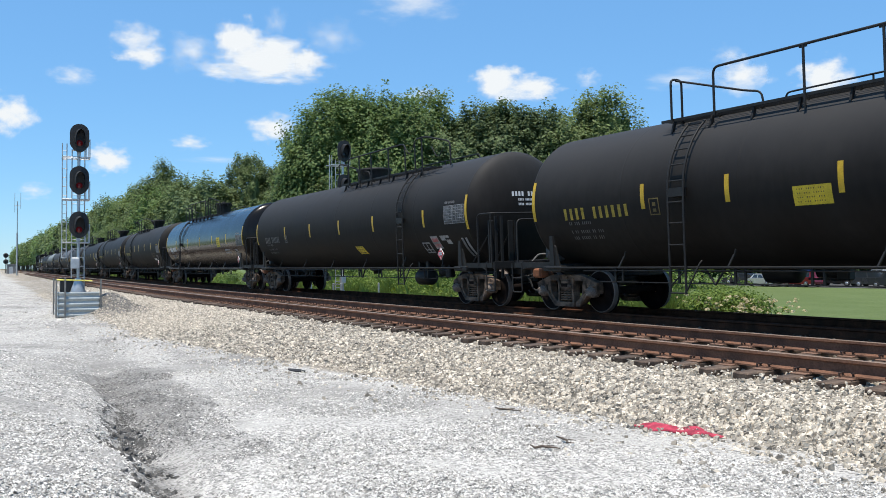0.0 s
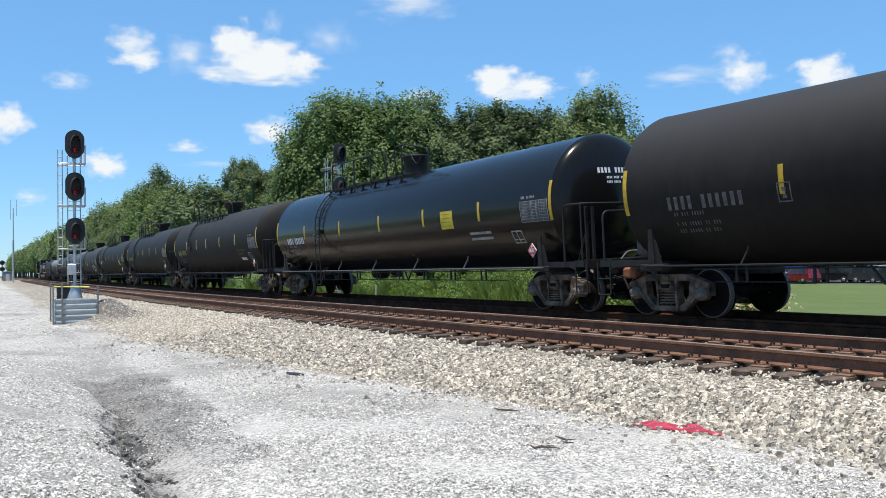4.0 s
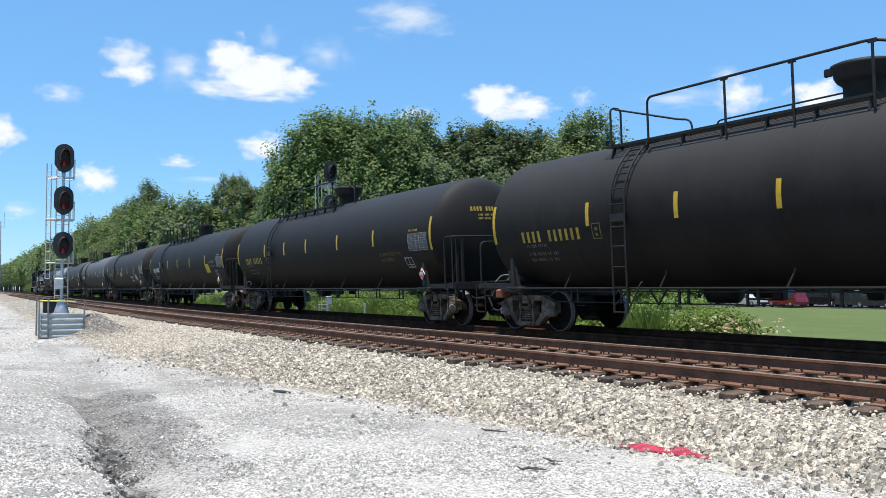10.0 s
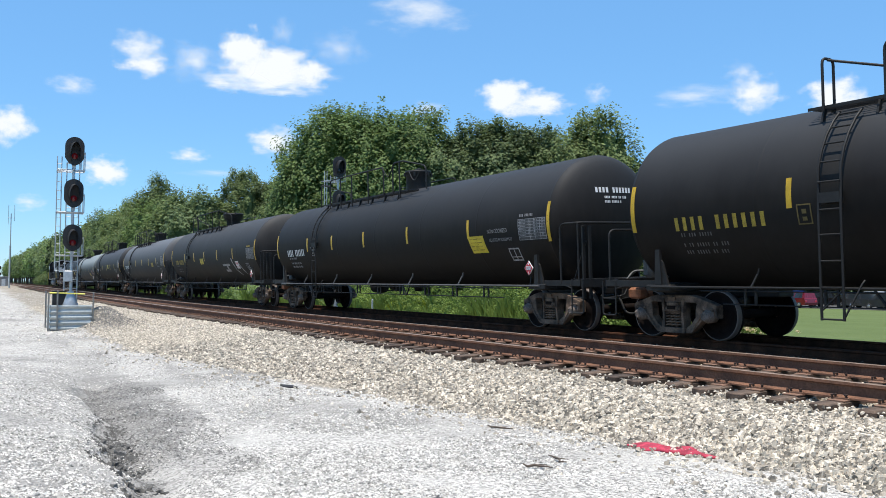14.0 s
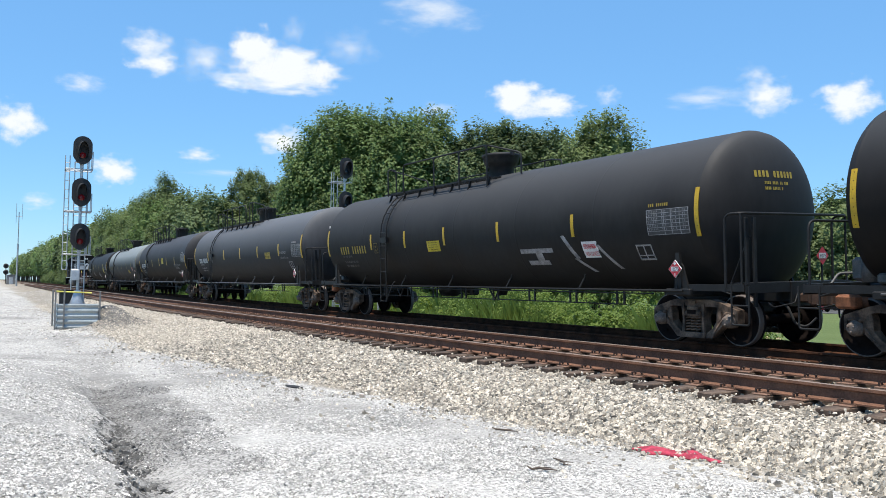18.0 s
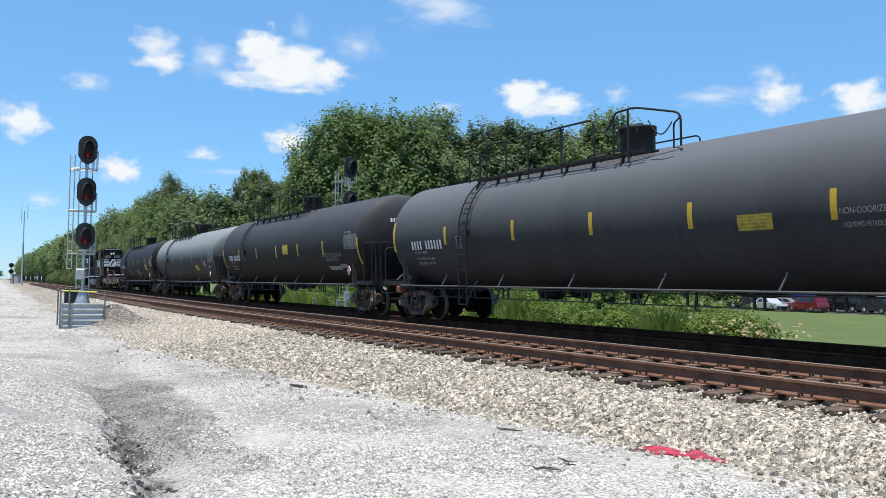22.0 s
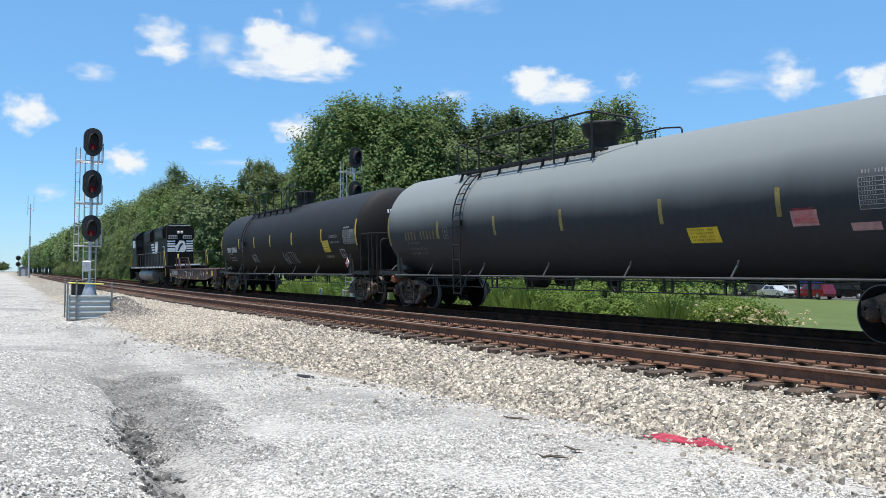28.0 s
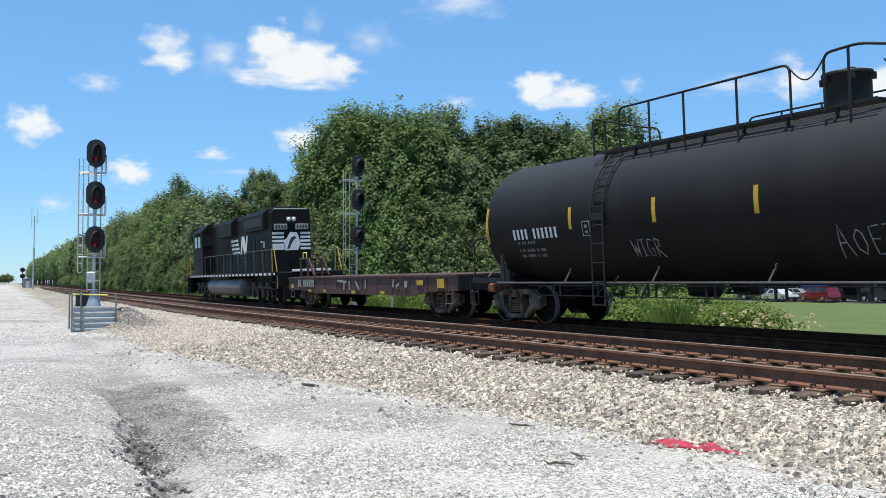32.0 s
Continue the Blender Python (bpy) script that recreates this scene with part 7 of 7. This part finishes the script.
p = line(-38.2, -6.2)
shrub(p.x, p.y, 4.4, 1.45, LIME, "low yellow-green shrub in full sun behind the track", 3, 0.06, 700)
for i, (s, w, wd, hi, mat) in enumerate(((-25.5, -6.4, 2.6, 1.5, WEED), (-22.6, -6.0, 2.4, 1.35, WEED), (-20.4, -6.8, 2.8, 1.7, WEED), (-18.2, -6.3, 2.2, 1.5, WEED), (-29.5, -7.2, 2.8, 1.6, WEED), (-33.0, -6.8, 2.6, 1.3, WEED),
                                         (-44.5, -7.5, 3.0, 1.5, WEED), (-50, -7.2, 3.2, 1.5, LEAF), (-57, -7.6, 3.6, 1.8, WEED), (-66, -8, 4.0, 1.7, WEED), (-76, -8.4, 4.5, 1.9, LEAF), (-88, -9, 5, 2.0, WEED))):
    p = line(s, w)
    shrub(p.x, p.y, wd, hi, mat, "lush green roadside shrub growing behind the track", 60 + i)


# a dark hedge closes the back of the car park
for i in range(15):
    f = i / 14
    shrub(-93 + 46 * f, 98 + 30 * f, 7.0, 3.4, LEAFDARK, "dark dense hedge bush behind the car park", 300 + i, 0.22, 130)


def weeds(name, label, mat, seed, count, box, tall, blade=0.035):
    """Many upright blades on the ground, one mesh."""
    r = np.random.RandomState(seed)
    s, w = r.uniform(box[0], box[1], count), r.uniform(box[2], box[3], count)
    x = s
    y = centre_y(s) - w
    z = ground_z(x, y)
    clump = 0.45 + 0.75 * np.clip(np.sin(s * 1.7) * np.sin(w * 2.3 + s) + 0.5 * np.sin(s * 0.6), 0, 1.2)
    h = tall * r.uniform(0.4, 1.0, count) * clump * np.clip((-16.9 - s) / 3.0, 0.16, 1)
    a = r.uniform(0, 6.283, count)
    dx, dy = np.cos(a), np.sin(a)
    lx, ly = r.normal(0, 0.22, count) * h, r.normal(0, 0.22, count) * h
    bw = blade * r.uniform(0.6, 1.5, count)
    V = np.stack([np.stack([x - dx * bw, y - dy * bw, z - 0.05], 1), np.stack([x + dx * bw, y + dy * bw, z - 0.05], 1),
                  np.stack([x + dx * bw * 0.9 + lx * 0.5, y + dy * bw * 0.9 + ly * 0.5, z + h * 0.65], 1), np.stack([x + lx, y + ly, z + h], 1)], 1).reshape(-1, 3)
    ob = new(name, bulk(name, V, np.arange(len(V)).reshape(-1, 4), mat))
    tagged(ob, label, "grass", kind="stuff")


r = np.random.RandomState(77)
lumps = []
for i in range(760):
    s, w = r.uniform(-64, -17.2), r.uniform(-9.5, -4.9)
    q = line(s, w)
    hgt = r.uniform(0.42, 0.76) * min(1.0, 0.6 + (-17.2 - s) / 5) * (0.75 + 0.5 * math.sin(s * 0.8) * math.sin(w * 1.3 + s * 0.3))
    low = float(ground_z(q.x, q.y))
    lumps.append(((q.x, q.y, low + (0.78 - low) * r.uniform(0.15, 1.0) * min(1.0, 0.55 + (-17.0 - s) / 4) * (0.9 + 0.2 * math.sin(s * 1.1)), hgt * 0.7), 85))
V, F = leaf_cloud(r, lumps, 0.04, 1.25)
tagged(new("leafy_weeds", bulk("leafy_weeds", V, F, WEED)), "dense leafy green weeds along the far side of the track", "weeds", kind="stuff")
weeds("tall_weeds", "tall green grass along the far side of the track", WEED, 5, 80000, (-60, -17.6, -10.5, -4.6), 1.45, 0.006)
weeds("rough_grass", "rough grass verge down the line", WEED, 6, 14000, (-160, -60, -13, -5), 1.0, 0.09)
weeds("short_grass", "mown grass at the edge of the field", WEED, 7, 16000, (-17.6, 4, -9, -4.2), 0.16, 0.005)
weeds("verge_grass", "thin grass on the near verge far down the road", WEED, 8, 5000, (-120, -30, 13.5, 17), 0.7, 0.05)
lumps = []
for i in range(260):
    q = line(-16.7 - 2.6 * r.random_sample() ** 1.4, r.uniform(-8.4, -5.2))
    lumps.append(((q.x, q.y, float(ground_z(q.x, q.y)) + r.uniform(0.25, 1.2), 0.07), 12))
V, F = leaf_cloud(r, lumps, 0.035, 0.6)
tagged(new("dry_flowers", bulk("dry_flowers", V, F, STRAW)), "pale dry flower heads among the weeds", "flowers", kind="stuff")


# ---- parked cars beyond the field ----
def parked_car(m, paint, label, tall, length, kind):
    """A road vehicle with body, glass, four wheels and lamps; x along its length."""
    c = empty("car", label, "car", m, group="cars parked beyond the field")
    L, W = length / 2, 0.88
    hood, roof = 0.92 if kind == "sedan" else 1.05, tall
    prof = [(-L, 0.32), (L, 0.32), (L + 0.04, 0.6), (L - 0.05, hood - 0.12), (L - 1.15, hood), (-L + (0.75 if kind == "sedan" else 0.08), hood + 0.02), (-L + 0.02, hood - 0.06), (-L - 0.04, 0.6)]
    part("body", Geo().plate(prof, -W, W), paint, c)
    if kind == "sedan":
        cab = [(-L + 0.65, hood), (L - 1.1, hood), (L - 1.95, roof - 0.03), (L - 2.3, roof), (-L + 1.5, roof), (-L + 1.15, roof - 0.05)]
    else:
        cab = [(-L + 0.08, hood), (L - 1.1, hood), (L - 1.8, roof - 0.04), (L - 2.1, roof), (-L + 0.45, roof), (-L + 0.22, roof - 0.06)]
    n = len(cab)
    vs = [(x, -W + 0.05 + 0.16 * (z - hood) / (roof - hood), z) for x, z in cab] + [(x, W - 0.05 - 0.16 * (z - hood) / (roof - hood), z) for x, z in cab]
    part("cabin", Geo().add(vs, [tuple(range(n)), tuple(range(2 * n - 1, n - 1, -1))] + [(i, n + i, n + (i + 1) % n, (i + 1) % n) for i in range(n)]), paint, c)
    mid = sum(x for x, z in cab) / n
    for sd in (-1, 1):
        for f0, f1 in ((0.06, 0.48), (0.53, 0.93)):
            lo, hi = hood + 0.05, roof - 0.09
            a0, a1 = cab[0][0] + 0.18, cab[1][0] - 0.2
            b0, b1 = cab[5][0] + 0.12, cab[2][0] - 0.05
            q = []
            for f, z in ((f0, lo), (f1, lo), (f1, hi), (f0, hi)):
                k = (z - hood) / (roof - hood)
                x = (a0 + (a1 - a0) * f) * (1 - k) + (b0 + (b1 - b0) * f) * k
                q.append((x, sd * (W - 0.05 - 0.16 * k + 0.006), z))
            part("window", Geo().add(q, [(0, 1, 2, 3)]), GLASS, c)
        for x in (-L + 0.85, L - 0.85):
            w = part("wheel", Geo().lathe([(-0.1, 0.0), (-0.1, 0.28), (-0.08, 0.33), (0.08, 0.33), (0.1, 0.28), (0.1, 0.0)], "y", seg=18), RUBBER, c, at=pose(x, sd * (W - 0.06), 0.33))
            part("rim", Geo().lathe([(sd * 0.105, 0.0), (sd * 0.11, 0.19), (sd * 0.09, 0.2)], "y", seg=14), CHROME, w)
        part("headlight", Geo().box((L - 0.02, sd * 0.62, 0.68), (0.08, 0.3, 0.14), bevel=0.02), WHITE, c)
        part("tail_light", Geo().box((-L + 0.0, sd * 0.68, 0.72), (0.08, 0.22, 0.2), bevel=0.02), RED, c)
    part("bumper", Geo().box((L + 0.02, 0, 0.42), (0.12, 1.6, 0.2), bevel=0.03), FITTING, c)
    return c


def enamel(name, col):
    return material(name, col, 0.25, vary=0.06, scale=2, fine=20, bump=0.0, coat=0.6)


PAINTS = {"white": enamel("silver white car paint", (0.46, 0.48, 0.50)), "red": enamel("red car paint", (0.17, 0.006, 0.014)), "blue": enamel("blue car paint", (0.02, 0.04, 0.22)), "dark": enamel("dark grey car paint", (0.035, 0.037, 0.042)), "silver": enamel("silver car paint", (0.34, 0.35, 0.36)), "black": enamel("black car paint", (0.012, 0.012, 0.013))}
for x, y, tn, col, label, tall, ln, kd in (
        (-68.8, 84.5, -12, "white", "silver-white sedan parked by the lawn", 1.45, 4.5, "sedan"), (-64.3, 85.2, 170, "red", "red sport utility car parked by the lawn", 1.72, 4.6, "suv"),
        (-73.2, 93, 20, "silver", "silver sedan in the car park", 1.46, 4.5, "sedan"), (-79.5, 94, 160, "black", "black sedan in the car park", 1.46, 4.6, "sedan"), (-74.8, 99.5, 15, "blue", "blue van in the car park", 1.85, 4.8, "suv"),
        (-58.6, 90, 8, "dark", "dark sport utility car in the car park", 1.75, 4.7, "suv"), (-54.5, 87, 172, "dark", "dark grey pickup-sized car in the car park", 1.8, 5.0, "suv"), (-50.5, 92, 10, "black", "black sedan in the car park", 1.5, 4.6, "sedan"),
        (-46.5, 88, 165, "silver", "silver sport utility car in the car park", 1.7, 4.6, "suv"), (-69, 100.6, 20, "black", "black sport utility car at the back of the car park", 1.8, 4.8, "suv"), (-64.1, 99.1, 150, "silver", "silver van at the back of the car park", 1.9, 4.8, "suv"), (-64.5, 91.6, 10, "black", "black sport utility car in the car park", 1.8, 4.8, "suv"),
        (-76.6, 89.8, 25, "dark", "dark sedan at the edge of the car park", 1.5, 4.6, "sedan"), (-60.5, 99, 0, "dark", "dark van at the back of the car park", 1.9, 4.9, "suv"), (-53, 100, 180, "white", "white van at the back of the car park", 1.95, 5.0, "suv")):
    parked_car(pose(x, y, float(ground_z(x, y)) + 0.03, 0, 0, tn), PAINTS[col], label, tall, ln, kd)
lot = new("car_park", Geo().box((-54, 104, -1.28), (56, 38, 0.06)).mesh("car_park", ASPHALT))
tagged(lot, "grey asphalt car park beyond the lawn", "car park", kind="structure")
for x, y, tn, col, label, ln in ((-136, 30, 30, "white", "white car seen between the trees", 4.5), (-132.5, 31.5, 10, "red", "red car seen between the trees", 4.5)):
    parked_car(pose(x, y, float(ground_z(x, y)), 0, 0, tn), PAINTS[col], label, 1.6, ln, "suv")


# ---- loose ballast and grit ----
def pebbles(name, label, mat, seed, count, place, small, large, flat=0.7, blocky=False):
    """Angular stones, one mesh: broken blocks with a flat top and skewed sides, or simple four-sided chips."""
    r = np.random.RandomState(seed)
    if blocky:
        base = np.array([(1, 0.9, -0.7), (-1, 0.8, -0.7), (-0.9, -1, -0.7), (0.9, -0.9, -0.7), (0.55, 0.6, 0.75), (-0.7, 0.45, 0.75), (-0.5, -0.65, 0.75), (0.7, -0.5, 0.75)], float)
        face = np.array([(4, 5, 6, 7), (0, 1, 5, 4), (1, 2, 6, 5), (2, 3, 7, 6), (3, 0, 4, 7)])
    else:
        base = np.array([(1, 0, 0), (-1, 0, 0), (0, 1, 0), (0, -1, 0), (0, 0, 1), (0, 0, -1)], float)
        face = np.array([(0, 2, 4), (2, 1, 4), (1, 3, 4), (3, 0, 4)])
    q = len(base)
    x, y, z = place(r, count)
    n = len(x)
    sz = small + (large - small) * r.random(n) ** 2
    v = base[None] * (0.7 + 0.6 * r.random((n, q, 1))) + r.normal(0, 0.18, (n, q, 3))
    a, b, c = r.uniform(0, 6.283, n), r.uniform(-0.55, 0.55, n), r.uniform(0.65, 1.35, n)
    v[..., 0] *= c[:, None]
    v[..., 2] *= flat
    ca, sa, cb, sb = np.cos(a)[:, None], np.sin(a)[:, None], np.cos(b)[:, None], np.sin(b)[:, None]
    v1 = np.stack([v[..., 0] * cb + v[..., 2] * sb, v[..., 1], -v[..., 0] * sb + v[..., 2] * cb], -1)
    v2 = np.stack([v1[..., 0] * ca - v1[..., 1] * sa, v1[..., 0] * sa + v1[..., 1] * ca, v1[..., 2]], -1)
    V = v2 * sz[:, None, None] + np.stack([x, y, z + sz * (r.uniform(-0.5, 0.6, n) if blocky else 0.12)], -1)[:, None]
    F = (face[None] + q * np.arange(n)[:, None, None]).reshape(-1, face.shape[1])
    ob = new(name, bulk(name, V.reshape(-1, 3), F, mat))
    tagged(ob, label, "gravel", kind="stuff")


def on_band(w0, w1, near=1.0, reach=(0, 58)):
    def place(r, n):
        s = -2.0 - reach[0] - (reach[1] - reach[0]) * r.random(n) ** (1.0 + near)
        if not reach[0]:
            s = np.where(r.random(n) < 0.10, 6 * r.random(n) - 2, s)
        toe = np.clip(7.0 + 0.13 * (-s - 6), 6.5, 9.0) + 0.3 * r.normal(size=n) ** 2 * (r.random(n) < 0.25) if w1 > 8 else w1
        w = w0 + (toe - w0) * r.random(n)
        y = centre_y(s) - w
        return s, y, ground_z(s, y)
    return place


def washed(x, y):
    """The rut along the heap's foot and the dark wash that fans out of it."""
    away = y - heap_edge(x)
    fan = (x < -7.6) & (x > -14.5) & (away > -0.1) & (away < 0.95 + 0.25 * np.sin(x * 2.3))
    return fan | ((np.abs(away - 0.1) < 0.16) & (x < -6.0) & (x > -11.5))


def on_road(r, n, deep=26):
    d = 5.2 + deep * r.random(n) ** (1.9 if deep > 20 else 1.2)
    a = radians(59.5) + radians(90) + np.radians(r.uniform(-30, 30, n))
    x, y = d * np.cos(a), d * np.sin(a)
    near = centre_y(x) - y
    ok = (near > 7.4) & ((r.random(n) > 0.85) | ~washed(x, y))
    x, y = x[ok], y[ok]
    return x, y, ground_z(x, y)


def on_lip(r, n):
    x = -6.2 - 3.6 * r.random(n)
    y = heap_edge(x) + r.normal(0.07, 0.09, n)
    return x, y, ground_z(x, y)


def on_ties(r, n):
    s = -1.0 - 24 * r.random(n) ** 1.2
    w = 5.28 + 0.42 * r.random(n) ** 0.7
    y = centre_y(s) - w
    return s, y, ground_z(s, y) + 0.045


def on_heap(r, n):
    x, y = -31.4 + r.normal(0, 0.8, n), 5.95 + r.normal(0, 0.42, n)
    return x, y, ground_z(x, y)


def on_far_road(r, n):
    x = -26 - 90 * r.random(n) ** 1.3
    y = centre_y(x) - 6.2 - 10 * r.random(n)
    ok = ~((np.abs(x + 31.7) < 1.2) & (np.abs(y - 4.72) < 0.8))
    x, y = x[ok], y[ok]
    return x, y, ground_z(x, y)


def on_near_road(r, n):
    return on_road(r, n, 9)


def in_rut(r, n):
    x = -6.0 - 5.5 * r.random(n)
    y = heap_edge(x) + 0.10 + r.normal(0, 0.09, n)
    return x, y, ground_z(x, y)


def in_wash(r, n):
    x = -6.1 - 8.3 * r.random(n)
    y = heap_edge(x) + (0.45 + 0.6 * np.clip(-x - 6.4, 0, 1.2)) * r.random(n) ** 1.3
    return x, y, ground_z(x, y)


pebbles("ballast", "coarse pale crushed-stone ballast on the shoulder", STONE, 21, 62000, on_band(5.80, 8.2, 0.35, (0, 20)), 0.014, 0.032, 1.1, True)
pebbles("ballast", "pale crushed-stone ballast on the shoulder down the line", STONE, 27, 75000, on_band(5.75, 8.2, 0.5, (19.5, 58)), 0.013, 0.036, 0.95)
pebbles("ballast", "pale ballast between the ties of the empty track", STONE, 22, 26000, on_band(2.2, 5.72, 0.5, (0, 22)), 0.014, 0.031, 0.9, True)
pebbles("ballast", "pale ballast between the ties down the line", STONE, 30, 30000, on_band(2.2, 5.8, 0.5, (21, 58)), 0.016, 0.038, 0.9)
pebbles("ballast", "stray ballast lying on the tie ends", STONE, 31, 500, on_ties, 0.010, 0.02, 0.8, True)
pebbles("heap_gravel", "dark grey gravel heap beside the retaining box", HEAPGRIT, 32, 5000, on_heap, 0.014, 0.04)
pebbles("road_gravel", "scattered gravel far along the service road", GRIT, 33, 26000, on_far_road, 0.012, 0.034)
# these stones carry the shade below the cars in their colour
pebbles("ballast", "ballast under the train, darkened to its shade", STONE_SHADED, 23, 14000, on_band(-2.4, 2.2, 0.8), 0.016, 0.042)
pebbles("road_gravel", "loose white gravel on the service road", GRIT, 24, 190000, on_road, 0.005, 0.018)
pebbles("road_gravel", "fine white chippings scattered on the service road", GRIT, 28, 130000, on_near_road, 0.004, 0.013)
pebbles("dark_grit", "dark damp grit along the rut", DARKGRIT, 25, 5000, in_rut, 0.006, 0.022)
pebbles("wash_gravel", "grey gravel washed out of the rut", WASHGRIT, 29, 22000, in_wash, 0.005, 0.017)
pebbles("dark_clods", "dark clods along the lip of the spoil heap", DARKGRIT, 26, 420, on_lip, 0.008, 0.034, 0.9, True)


# ---- motion ----
def motions():
    times = [2.0 * i for i in range(17)]
    for car, s0 in TRAIN:
        rows = []
        for t in times:
            s = s0 + run(t)
            rows.append((t, pose(*((line(s - 8) + line(s + 8)) / 2), math.degrees(CANT), 0, math.degrees(heading(s)))))
        walk(car, rows)
    # the clouds drift along the line at one height
    for c in CLOUDS:
        m = c.matrix_basis.copy()
        walk(c, [(t, Matrix.Translation((0.0075 * m.translation.z * (t - 14), 0, 0)) @ m) for t in times])
    ticks = [0.1 * i for i in range(321)]
    for ax, dx, r in AXLE_LIST:
        walk(ax, [(t, pose(dx, 0, r, 0, math.degrees(run(t) / r), 0)) for t in ticks])


AXLE_LIST = [(a, dx, WHEEL_R) for a, dx in AXLES]
motions()
